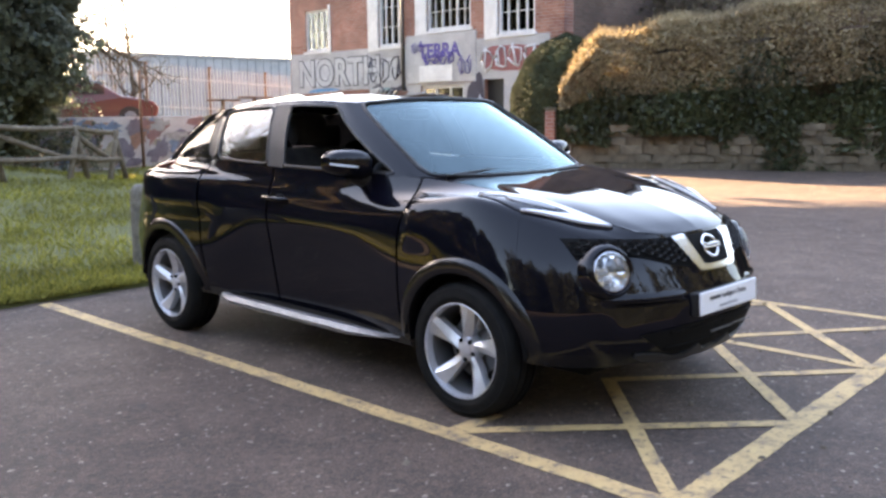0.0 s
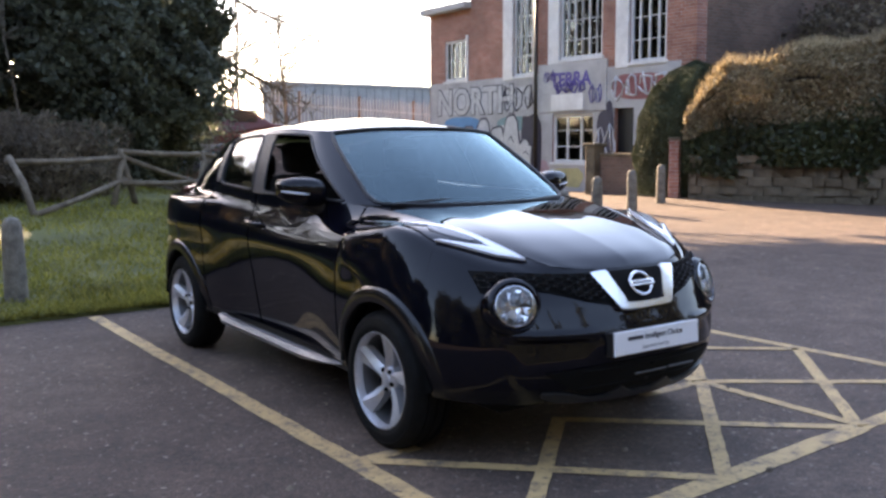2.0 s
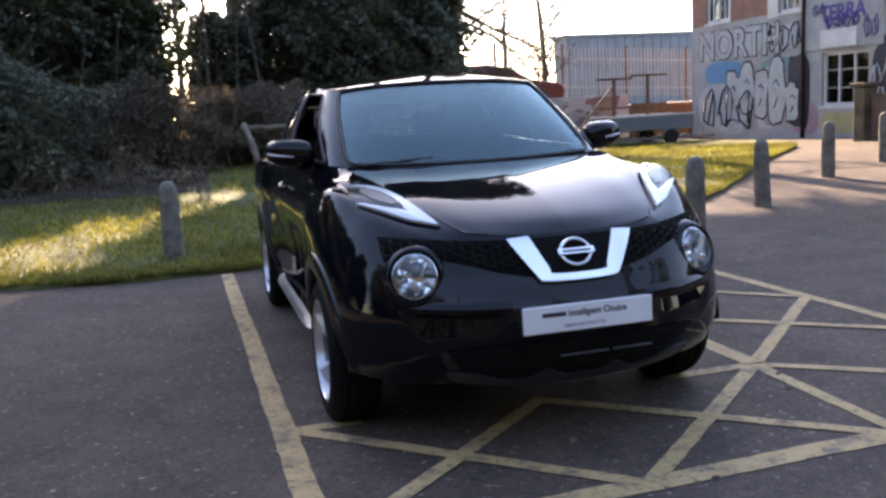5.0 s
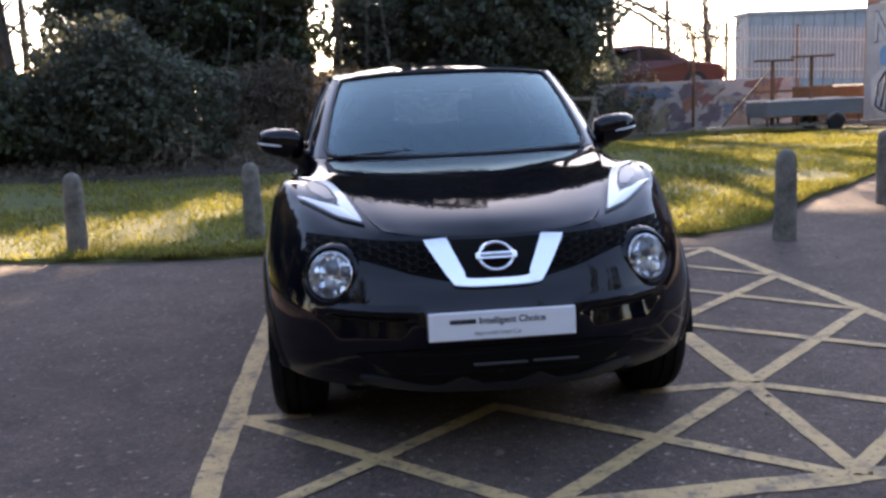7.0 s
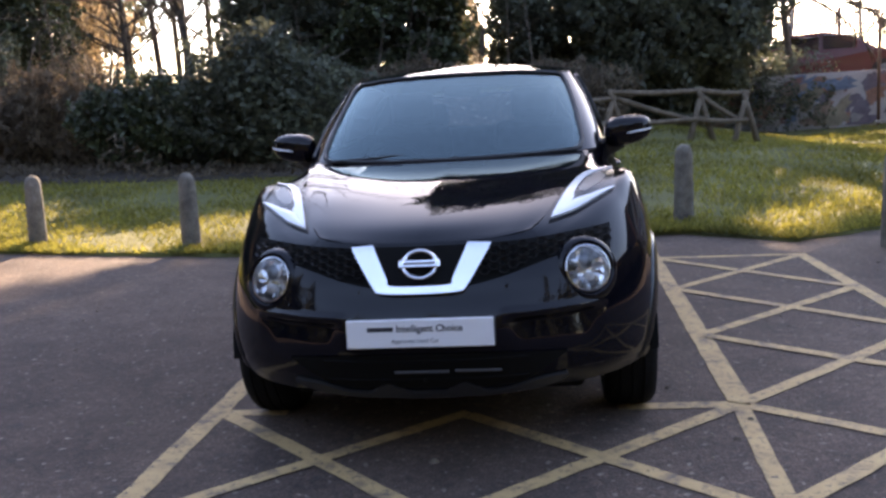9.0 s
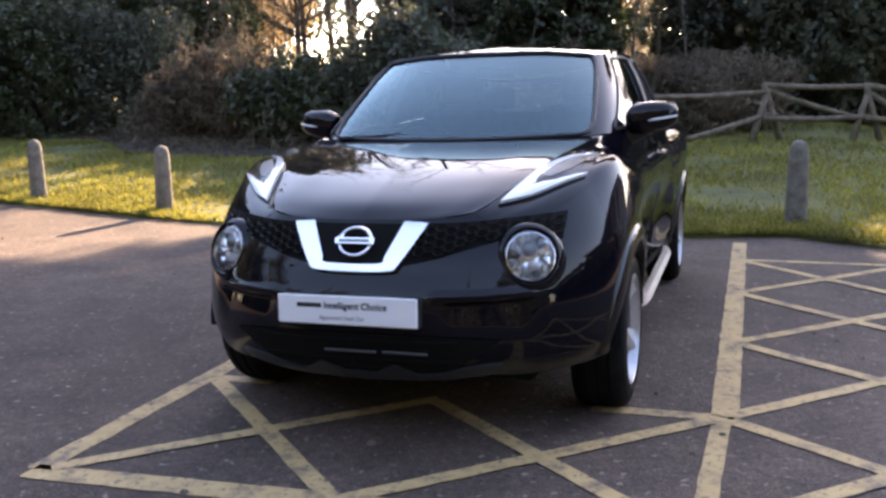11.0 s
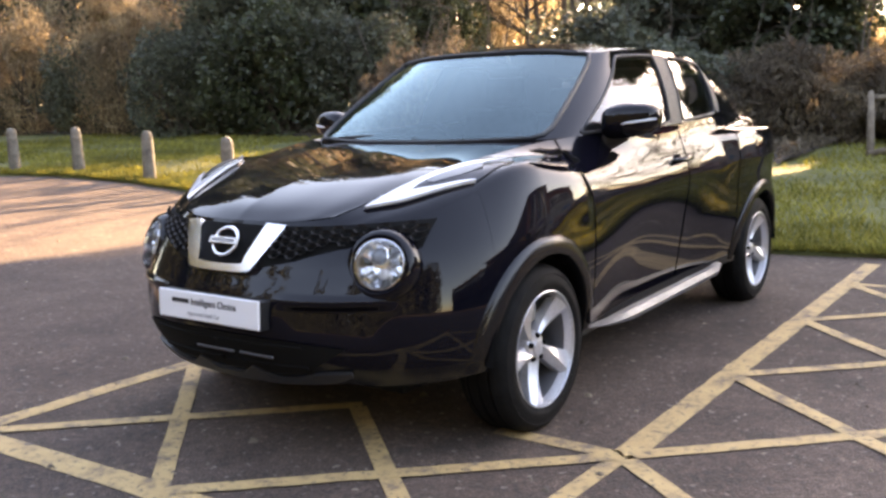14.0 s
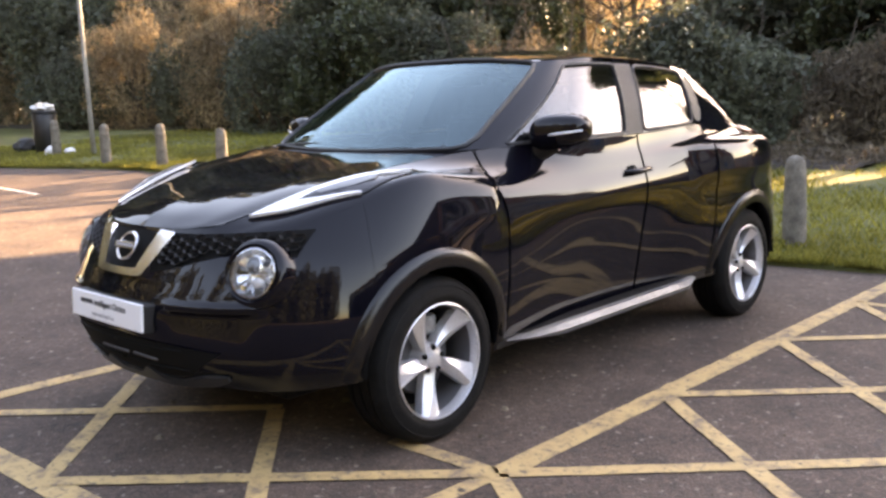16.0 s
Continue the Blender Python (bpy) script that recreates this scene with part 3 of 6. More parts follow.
        strokes([[(yy + 0.1, zz + h * 0.65), (yy - 0.02, zz + h * 0.72), (yy - 0.12, zz + h * 0.6)], [(yy + 0.06, zz + h * 0.25), (yy - 0.05, zz + h * 0.42)]], mats["ink"], 0.026)
    strokes(scrawl(18.8, 0.3, 2.6, 1.15, 4, 3), mats["ink"], 0.034)
    strokes(scrawl(11.5, 2.4, 1.9, 0.6, 7, 4), mats["pale"], 0.03)
    strokes(scrawl(12.0, 0.9, 0.7, 0.9, 8, 2), mats["pale"], 0.02)
    # the purple tag on the boarded panel
    x -= 0.032
    letters("TERRA", 13.62, 2.82, 0.50, mats["purple"], 0.006, 0.014)
    strokes([[(y + dy, z) for y, z in l] for dy in (0.0,) for l in scrawl(13.45, 2.62, 1.15, 0.34, 21, 4)], mats["purple"], 0.020)
    strokes(scrawl(13.9, 2.95, 0.5, 0.3, 23, 2) + scrawl(12.2, 2.3, 0.5, 0.5, 24, 2), mats["purple"], 0.012)
    part("notice_board", box(BX - 0.07, BX - 0.051, 12.4, 13.6, 2.2, 2.62, 0.006), WHITE_WOOD, b, "white board under the purple tag")
    return b


building()
pier = thing("stone_pier", pose(12.4, 10.9, ground_z(12.4, 10.9)), "rendered gate pier with a flat cap", "gate pier")
part("shaft", box(-0.155, 0.155, -0.155, 0.155, -0.2, 1.12, 0.02), STONE, pier)
part("cap", box(-0.21, 0.21, -0.21, 0.21, 1.12, 1.21, 0.02), STONE, pier)
low = thing("garden_wall", pose(12.5, 9.3, ground_z(12.5, 9.3)), "low dark brick garden wall between the piers", "wall")
part("courses", box(-0.11, 0.11, -1.2, 1.4, -0.2, 0.86, 0.01), OLD_BRICK, low)
part("coping", box(-0.14, 0.14, -1.2, 1.4, 0.86, 0.93, 0.015), STONE, low)

# ---- hedge on its old wall ----
HA, HB = Vector((11.86, 7.66, 0)), Vector((19.2, -6.2, 0))
HD = (HB - HA).normalized()
HN = Vector((HD.y, -HD.x, 0))
if HN.dot(Vector((1, 1, 0))) < 0:
    HN = -HN


def hedge_wall():
    """A low rubble wall: every stone its own block, set in an uneven face."""
    rng = random.Random(2)
    w = thing("old_stone_wall", pose(0, 0, 0), "low weathered rubble stone wall under the hedge", "wall", kind="structure")
    L = (HB - HA).length
    back = []
    for s0, s1 in ((0.0, L),):
        for d0, d1 in ((0.025, 0.5),):
            c = [HA + HD * s + HN * d for s, d in ((s0, d0), (s1, d0), (s1, d1), (s0, d1))]
            v = [(p.x, p.y, -0.2) for p in c] + [(p.x, p.y, 1.0) for p in c]
            back.append((v, [(0, 1, 5, 4), (1, 2, 6, 5), (2, 3, 7, 6), (3, 0, 4, 7), (4, 5, 6, 7)]))
    part("core", mesh_of("core", *joined(back)), SOIL, w)
    z, row = 0.0, 0
    pieces = []
    while z < 0.98:
        h = rng.uniform(0.12, 0.2)
        s = rng.uniform(-0.2, 0)
        while s < L:
            ln = rng.uniform(0.2, 0.5)
            pieces.append((max(s, 0), min(s + ln, L), z, min(z + h, 1.06)))
            s += ln
        z += h
        row += 1
    for a, b, c, d in pieces:
        if b - a < 0.08:
            continue
        bm = box(0.008, b - a - 0.008, -rng.uniform(0.0, 0.05), 0.14, c + 0.008, d - 0.008)
        for v in bm.verts:
            v.co += Vector((rng.uniform(-.025, .025), rng.uniform(-.03, .03), rng.uniform(-.025, .025)))
        p = HA + HD * a
        o = part("stone", bm, STONE, w)
        ang = math.degrees(math.atan2(HD.y, HD.x))
        o.matrix_world = pose(p.x, p.y, 0.1, 0, 0, ang)
    return w


hedge_wall()
end = thing("brick_pier", pose(HA.x - 0.06, HA.y + 0.32, ground_z(11, 7), 0, 0, math.degrees(math.atan2(HD.y, HD.x))), "orange-red brick pier at the end of the wall", "gate pier")
part("shaft", box(-0.11, 0.11, -0.04, 0.42, -0.1, 1.22, 0.02), BRICK, end)
part("cap", box(-0.13, 0.13, -0.06, 0.44, 1.22, 1.28, 0.02), STONE, end)


def leafy(name, sampler, count, size, mat, label, category, seed, kind="", droop=0.0, ratio=0.55, parent=None, partname="foliage"):
    rng = np.random.default_rng(seed)
    v, q = leaves(sampler(rng, count), size, rng, droop=droop, ratio=ratio)
    return part(name, fast_mesh(name, v, q), mat, parent, label)


def hedge():
    L = (HB - HA).length
    h = thing("hedge", pose(0, 0, 0), "overgrown brown and green hedge on top of the wall", "hedge")

    def height(s):
        return 1.25 + 1.45 * min(1, (s + 0.2) / 0.9) ** 0.45 + 0.14 * min(s, 9)

    def shell(rng, n, lo, hi):
        s = rng.uniform(-0.1, L, n)
        top = np.array([height(max(a, 0)) for a in s])
        face = rng.uniform(0, 1, n)
        k = rng.uniform(0, 1, n)
        zf = lo + (hi - lo) * k
        z = 1.0 + (top - 1.0) * zf
        depth = -0.12 + 0.75 * np.maximum(0, zf - 0.8) ** 1.0 * 2 + np.abs(rng.normal(0, 0.09, n))
        on_top = face > 0.75
        depth = np.where(on_top & (hi > 0.9), rng.uniform(0, 1.6, n), depth)
        z = np.where(on_top & (hi > 0.9), top - np.abs(rng.normal(0, 0.07, n)), z)
        bulge = 0.16 * np.sin(s * 2.1) * np.sin(zf * 5 + s) + 0.1 * np.sin(s * 5.3 + 1)
        d = depth + bulge * 0.8
        z = z + 0.08 * np.sin(s * 3.7) * (zf > 0.7)
        return np.stack([HA.x + HD.x * s + HN.x * d, HA.y + HD.y * s + HN.y * d, z + 0.12], 1)
    core = []
    for i in range(16):
        s0, s1 = L * i / 16, L * (i + 1) / 16
        t0 = height(s0) - 0.5
        c = [HA + HD * s + HN * d for s, d in ((s0, 0.25), (s1, 0.25), (s1, 1.7), (s0, 1.7))]
        v = [(p.x, p.y, 0.9) for p in c] + [(p.x, p.y, t0) for p in c]
        core.append((v, [(0, 1, 5, 4), (1, 2, 6, 5), (2, 3, 7, 6), (3, 0, 4, 7), (4, 5, 6, 7)]))
    part("twig_core", mesh_of("twig_core", *joined(core)), SOIL, h, "dark twiggy inside")
    leafy("brown_growth", lambda r, n: shell(r, n, 0.30, 1.0), 80000, 0.040, HEDGE_TOP, "brown winter leaves", "", 11, parent=h)

    def ragged(r, n):
        """Ivy climbing from the wall, with tongues that reach up into the brown growth."""
        p = shell(r, n, -0.12, 0.85)
        k = p[:, 0] - p[:, 1]
        reach = 0.20 + 0.10 * np.sin(k * 1.1 + 1) + 0.09 * np.sin(k * 2.7) + 0.45 * np.maximum(0, np.sin(k * 0.62 + 2.2)) ** 5
        rel = (p[:, 2] - 1.1) / (1.55 + 0.09 * np.abs(k))
        return p[rel + r.normal(0, 0.07, n) < reach]
    leafy("ivy", ragged, 90000, 0.05, IVY, "dark ivy climbing over the hedge", "", 12, parent=h)

    def shoots(r, n):
        s_ = r.uniform(0, L, n)
        top = np.array([height(a) for a in s_])
        d = r.uniform(-0.05, 1.5, n)
        z = top + 0.12 + 0.08 * np.sin(s_ * 3.7) + r.uniform(-0.5, 0.10, n) * (d < 0.25) + r.uniform(-0.08, 0.10, n) * (d >= 0.25)
        return np.stack([HA.x + HD.x * s_ + HN.x * (d - 0.05), HA.y + HD.y * s_ + HN.y * (d - 0.05), z], 1)
    nr = np.random.default_rng(17)
    c = shoots(nr, 26000)
    up = np.stack([nr.normal(0, 0.02, len(c)), nr.normal(0, 0.02, len(c)), nr.uniform(0.04, 0.13, len(c))], 1)
    wide = np.stack([HD.x * 0.005 + 0 * c[:, 0], HD.y * 0.005 + 0 * c[:, 0], 0 * c[:, 0]], 1)
    part("shoot", fast_mesh("shoot", np.stack([c - wide, c + wide, c + up + wide * 0.3, c + up - wide * 0.3], 1).reshape(-1, 3), np.arange(4 * len(c)).reshape(-1, 4)), HEDGE_TOP, h, "upright brown winter shoots")

    def patches(r, n):
        p = shell(r, n, -0.62, 0.0)
        k = np.sin(p[:, 0] * 2.3 + 0.8) + 0.7 * np.sin(p[:, 0] * 5.1 + p[:, 2] * 3.0)
        return p[k > 0.1 + 0.6 * (0.7 - p[:, 2])]
    leafy("ivy", patches, 34000, 0.045, IVY, "ivy trailing over the stones", "", 14, parent=h)
    return h


hedge()


def clump_points(rng, n, c, r, rough=0.25, seed=0, floor=0.0):
    """Points on the uneven shell of a bush or crown."""
    d = rng.normal(size=(n, 3))
    d /= np.linalg.norm(d, axis=1)[:, None]
    k = 1 + rough * (np.sin(d[:, 0] * 5 + seed) * np.sin(d[:, 1] * 4.3 + 2 * seed) + 0.6 * np.sin(d[:, 2] * 8 + d[:, 0] * 7 + seed) + 0.35 * np.sin(d[:, 0] * 17 + d[:, 2] * 15 + seed))
    k = k * (1 - np.abs(rng.normal(0, 0.13, n)))
    p = np.array(c) + d * k[:, None] * np.array(r)
    return p[p[:, 2] > floor]


def limb_set(base, top, n, rng, spread, r0):
    """Trunk and crooked limbs."""
    base, top = Vector(base), Vector(top)
    pieces, tips = [], []
    trunk = [base.lerp(top, k / 5) + Vector((rng.uniform(-.1, .1), rng.uniform(-.1, .1), 0)) * (k > 0) for k in range(6)]
    pieces.append(tube(trunk, [r0 * (1 - 0.13 * k) for k in range(6)], 9))
    for i in range(n):
        k = rng.uniform(0.3, 1.0)
        p = base.lerp(top, k)
        d = Vector((rng.uniform(-1, 1), rng.uniform(-1, 1), rng.uniform(0.15, 0.9))).normalized()
        ln = spread * rng.uniform(0.5, 1.0)
        pts = [p]
        for j in range(4):
            d = (d + Vector((rng.uniform(-.35, .35), rng.uniform(-.35, .35), rng.uniform(-.1, .3)))).normalized()
            pts.append(pts[-1] + d * ln / 4)
        ra = r0 * 0.35 * (1.2 - k)
        pieces.append(tube(pts, [ra + 0.012, ra * .8 + 0.01, ra * .55 + 0.008, ra * .35 + 0.006, 0.005], 5))
        tips += pts[2:]
        for t in pts[1:]:
            for _ in range(3):
                e = (d + Vector((rng.uniform(-1, 1), rng.uniform(-1, 1), rng.uniform(-.4, .8)))).normalized()
                m = t + e * ln * rng.uniform(0.12, 0.25)
                q = m + (e + Vector((rng.uniform(-.5, .5), rng.uniform(-.5, .5), rng.uniform(-.3, .5)))) * ln * rng.uniform(0.1, 0.2)
                pieces.append(tube([t, m, q], [ra * .3 + 0.006, 0.006, 0.003], 4))
                tips.append(q)
    return joined(pieces), tips


def leaf_tree(x, y, h, r, mat, count, size, label, seed, low=0.12, gap=None, category="tree"):
    """An evergreen or ivy-clad tree: trunk, limbs, and a crown of many leaf clumps."""
    rng, nr = random.Random(seed), np.random.default_rng(seed)
    z = ground_z(x, y)
    t = thing("tree", pose(x, y, z), label, category, "trees behind the lawn")
    (v, f), tips = limb_set((0, 0, -0.2), (rng.uniform(-.4, .4), rng.uniform(-.4, .4), h * 0.8), 14, rng, r * 0.9, 0.06 + h * 0.014)
    part("trunk", mesh_of("trunk", v, f, True), BARK, t)
    pts = []
    n_cl = 26
    for i in range(n_cl):
        k = (i + 0.5) / n_cl
        zz = h * (low + (1 - low) * k)
        if gap and gap[0] < zz < gap[1]:
            continue
        rad = r * (math.sin(math.pi * min(1, 0.25 + 0.75 * (1 - k))) ** 0.7) * rng.uniform(0.55, 0.85)
        a = i * 2.4 + rng.uniform(-.4, .4)
        c = (rad * math.cos(a), rad * math.sin(a), zz)
        s = r * rng.uniform(0.34, 0.55)
        pts.append(clump_points(nr, count // n_cl, c, (s, s, s * 0.85), 0.3, seed + i, 0.02))
    pts = np.concatenate(pts)
    vv, q = leaves(pts, size, nr)
    part("crown", fast_mesh("crown", vv, q), mat, t)
    return t


def bare_tree(x, y, h, seed, label="bare winter tree with thin branches", r0=None):
    rng = random.Random(seed)
    t = thing("bare_tree", pose(x, y, ground_z(x, y)), label, "tree", "bare trees behind the lawn")
    (v, f), tips = limb_set((0, 0, -0.2), (rng.uniform(-.5, .5), rng.uniform(-.5, .5), h * 0.85), 22, rng, h * 0.42, r0 or (0.03 + h * 0.008))
    part("trunk", mesh_of("trunk", v, f, True), BARK, t, "grey trunk and branches")
    return t


def bush(x, y, rx, ry, h, mat, count, size, label, seed, droop=0.0, name="bush", ratio=0.55):
    nr = np.random.default_rng(seed)
    t = thing(name, pose(x, y, ground_z(x, y)), label, "bush", "bushes behind the lawn")
    rng = random.Random(seed)
    stems = [tube([(rng.uniform(-.4, .4) * rx, rng.uniform(-.3, .3) * ry, -0.1), (rng.uniform(-.6, .6) * rx, rng.uniform(-.6, .6) * ry, h * .5), (rng.uniform(-.8, .8) * rx, rng.uniform(-.8, .8) * ry, h * .95)], [0.04, 0.025, 0.008], 5) for _ in range(14)]
    for st in stems:
        part("stem", mesh_of("stem", *st, True), BARK, t)
    pts = [clump_points(nr, count // 2, (0, 0, h * 0.42), (rx, ry, h * 0.58), 0.22, seed, 0.0)]
    for i in range(8):
        c = (rng.uniform(-.7, .7) * rx, rng.uniform(-.7, .5) * ry, h * rng.uniform(0.25, 0.9))
        s = min(rx, h) * rng.uniform(0.25, 0.45)
        pts.append(clump_points(nr, count // 16, c, (s, s, s), 0.3, seed + i, 0.0))
    pts = np.concatenate(pts)
    v, q = leaves(pts, size, nr, droop=droop, ratio=ratio)
    part("foliage", fast_mesh("foliage", v, q), mat, t)
    return t

def yew():
    """A clipped dome of dense dark needles, closed right down to the ground."""
    nr = np.random.default_rng(90)
    x, y, r, hh = 13.0, 8.45, 1.28, 2.85
    t = thing("yew", pose(x, y, ground_z(x, y)), "clipped dark green yew dome beside the building", "bush")
    v, f = lathe([(r * 0.84, 0.0), (r * 0.90, hh * 0.3), (r * 0.86, hh * 0.6), (r * 0.62, hh * 0.82), (r * 0.3, hh * 0.93), (0.02, hh * 0.955)], 28)
    part("needle_core", mesh_of("needle_core", v, f, True), YEW, t)
    n = 60000
    a, k = nr.uniform(0, 2 * math.pi, n), nr.uniform(0, 1, n) ** 0.8
    prof = np.interp(k, [0, 0.3, 0.6, 0.82, 0.93, 1.0], [0.93, 1.0, 0.95, 0.71, 0.42, 0.02]) * r
    lump = 1 + 0.025 * np.sin(a * 5 + k * 9) + 0.02 * np.sin(a * 11 - k * 17) - np.abs(nr.normal(0, 0.025, n))
    p = np.stack([prof * lump * np.cos(a), prof * lump * np.sin(a), hh * k * (1 + 0.01 * np.sin(a * 7))], 1)
    v, q = leaves(p, 0.026, nr)
    part("foliage", fast_mesh("foliage", v, q), YEW, t)
    return t


# ---- planting behind the lawn ----
EV = "dark dense evergreen tree behind the lawn"
IVYT = "ivy-covered tree with dark glossy leaves"
leaf_tree(3.05, 17.2, 5.1, 2.35, EVERGREEN, 120000, 0.075, EV, 21, low=0.03)
leaf_tree(0.0, 17.2, 2.9, 0.95, EVERGREEN, 26000, 0.06, EV, 34, low=0.04)
# The next four are added: their unseen high crowns shade the bay and lawn.
leaf_tree(0.9, 28.5, 21.0, 5.8, EVERGREEN, 100000, 0.16, "unseen tall tree with a high crown, added to cast shade", 26, low=0.675)
leaf_tree(1.55, 27.5, 12.7, 1.95, EVERGREEN, 42000, 0.15, "unseen tall tree with a high crown, added to cast shade", 35, low=0.80)
leaf_tree(5.9, 29.6, 19.5, 3.7, EVERGREEN, 70000, 0.16, "unseen tall tree with a high crown, added to cast shade", 28, low=0.75)
leaf_tree(8.2, 29.5, 21.0, 4.6, EVERGREEN, 70000, 0.16, "unseen tall tree with a high crown, added to cast shade", 27, low=0.72)
leaf_tree(-2.75, 15.6, 4.2, 1.45, IVY, 60000, 0.065, IVYT, 22, low=0.04)
leaf_tree(-5.6, 16.6, 4.0, 1.7, EVERGREEN, 60000, 0.07, EV, 32, low=0.04)
leaf_tree(-13.4, 16.0, 6.0, 2.3, IVY, 60000, 0.065, IVYT, 23, low=0.04)
leaf_tree(-15.5, 13.5, 4.2, 2.2, EVERGREEN, 60000, 0.065, EV, 24, low=0.04)
leaf_tree(-29.5, 12.5, 4.6, 2.6, EVERGREEN, 50000, 0.08, EV, 25, low=0.04)
leaf_tree(-38.0, 14.0, 12.0, 4.5, EVERGREEN, 50000, 0.14, EV, 29, low=0.1)
leaf_tree(-46.0, 8.0, 12.0, 4.5, EVERGREEN, 50000, 0.14, EV, 30, low=0.1)
leaf_tree(-28.0, 19.5, 13.0, 4.0, EVERGREEN, 50000, 0.14, EV, 31, low=0.15)
for i, (x, y, h) in enumerate([(-8.3, 16.5, 11), (-6.6, 17.5, 12), (-1.2, 27, 10), (0.3, 30, 9), (12.0, 31, 9), (14.5, 33, 8), (-6.0, 24, 11), (-20, 18, 12), (-13, 20, 12), (7.2, 21.7, 10), (-23, 17, 11), (11.2, 25, 7), (8.1, 26.8, 11), (-10.2, 23, 11), (-12.5, 26, 12), (-9.0, 27, 10), (-15, 25, 12), (-11.5, 20.5, 9), (-7.6, 23, 10), (-11.4, 22, 11), (-9.4, 19.4, 9), (-10.6, 18.3, 8)]):
    bare_tree(x, y, h, 40 + i)


def spreading_tree(x, y, seed):
    """A bare tree whose long crooked limbs reach out eastward over the yard."""
    rng = random.Random(seed)
    t = thing("bare_tree", pose(x, y, ground_z(x, y)), "bare tree with long crooked limbs reaching over the yard", "tree", "bare trees behind the lawn")
    part("trunk", mesh_of("trunk", *tube([(0, 0, -0.2), (0.1, 0, 2.0), (0.0, 0.1, 4.2), (0.2, 0.1, 6.6)], [0.16, 0.14, 0.11, 0.05], 9), True), BARK, t, "grey trunk")
    for i, (z0, rise, ln) in enumerate(((3.5, 0.06, 5.4), (3.9, 0.10, 6.2), (4.3, 0.08, 6.6), (4.7, 0.06, 6.0), (5.2, 0.02, 5.6), (2.9, 0.08, 4.6))):
        d = Vector((1.0, rng.uniform(-0.35, 0.3), rise)).normalized()
        pts, pieces = [Vector((0.05, 0.05, z0))], []
        for k in range(9):
            d = (d + Vector((0.04, rng.uniform(-0.22, 0.22), rng.uniform(-0.26, 0.16)))).normalized()
            pts.append(pts[-1] + d * ln / 9)
        pieces.append(tube(pts, [0.06 * (1 - k / 10) + 0.008 for k in range(10)], 6))
        for k, p in enumerate(pts[3:]):
            for _ in range(3):
                e = (d + Vector((rng.uniform(-0.5, 0.6), rng.uniform(-0.8, 0.8), rng.uniform(-0.9, 0.7)))).normalized()
                a = p + e * rng.uniform(0.25, 0.5)
                b = a + (e + Vector((rng.uniform(-.5, .5), rng.uniform(-.5, .5), rng.uniform(-.6, .4)))) * rng.uniform(0.2, 0.45)
                pieces.append(tube([p, a, b], [0.016, 0.011, 0.005], 5))
                for _ in range(2):
                    q = a + Vector((rng.uniform(-.3, .5), rng.uniform(-.4, .4), rng.uniform(-.45, .25)))
                    pieces.append(tube([a, a.lerp(q, 0.5) + Vector((0, 0, 0.04)), q], [0.009, 0.007, 0.004], 4))
        part("limb", mesh_of("limb", *joined(pieces), True), BARK, t)


spreading_tree(3.3, 18.3, 12)
BR = "tangle of brown dead bracken and creeper"
DG = "dark evergreen bush with small glossy leaves"
for i, (x, y, rx, ry, h, m, n, lab) in enumerate([
        (-1.8, 12.2, 2.0, 1.3, 1.5, TANGLE, 15000, BR), (0.4, 12.9, 1.6, 1.2, 1.35, TANGLE, 10000, BR), (-4.4, 10.4, 1.7, 1.2, 2.1, EVERGREEN, 14000, DG),
        (-6.4, 10.6, 1.6, 1.1, 1.5, IVY, 12000, DG), (-8.6, 11.0, 1.6, 1.2, 1.6, TANGLE, 14000, BR), (-11.2, 12.0, 1.7, 1.3, 2.7, EVERGREEN, 13000, DG),
        (-13.5, 11.6, 1.9, 1.4, 2.9, IVY, 13000, DG), (-16.3, 11.0, 1.7, 1.4, 2.6, EVERGREEN, 12000, DG), (-18.8, 11.2, 1.5, 1.2, 3.8, BROWN, 14000, BR),
        (-21.0, 11.6, 1.8, 1.4, 2.4, EVERGREEN, 11000, DG), (-23.6, 11.2, 1.6, 1.3, 3.6, BROWN, 13000, BR), (-26.5, 10.6, 2.2, 1.5, 2.6, EVERGREEN, 9000, DG),
        (2.6, 20.5, 3.0, 1.6, 2.6, EVERGREEN, 12000, DG), (6.0, 21.6, 2.0, 1.4, 2.2, EVERGREEN, 9000, DG)]):
    bush(x, y, rx, ry, h, m, int(n * 1.5), 0.085 if m in (BROWN, TANGLE) else 0.055, lab, 60 + i, droop=0.8 if m in (BROWN, TANGLE) else 0.0, ratio=0.15 if m in (BROWN, TANGLE) else 0.5)
yew()
bush(18.6, 7.5, 3.0, 2.5, 4.0, TANGLE, 26000, 0.07, "brown winter shrubs behind the hedge", 91)

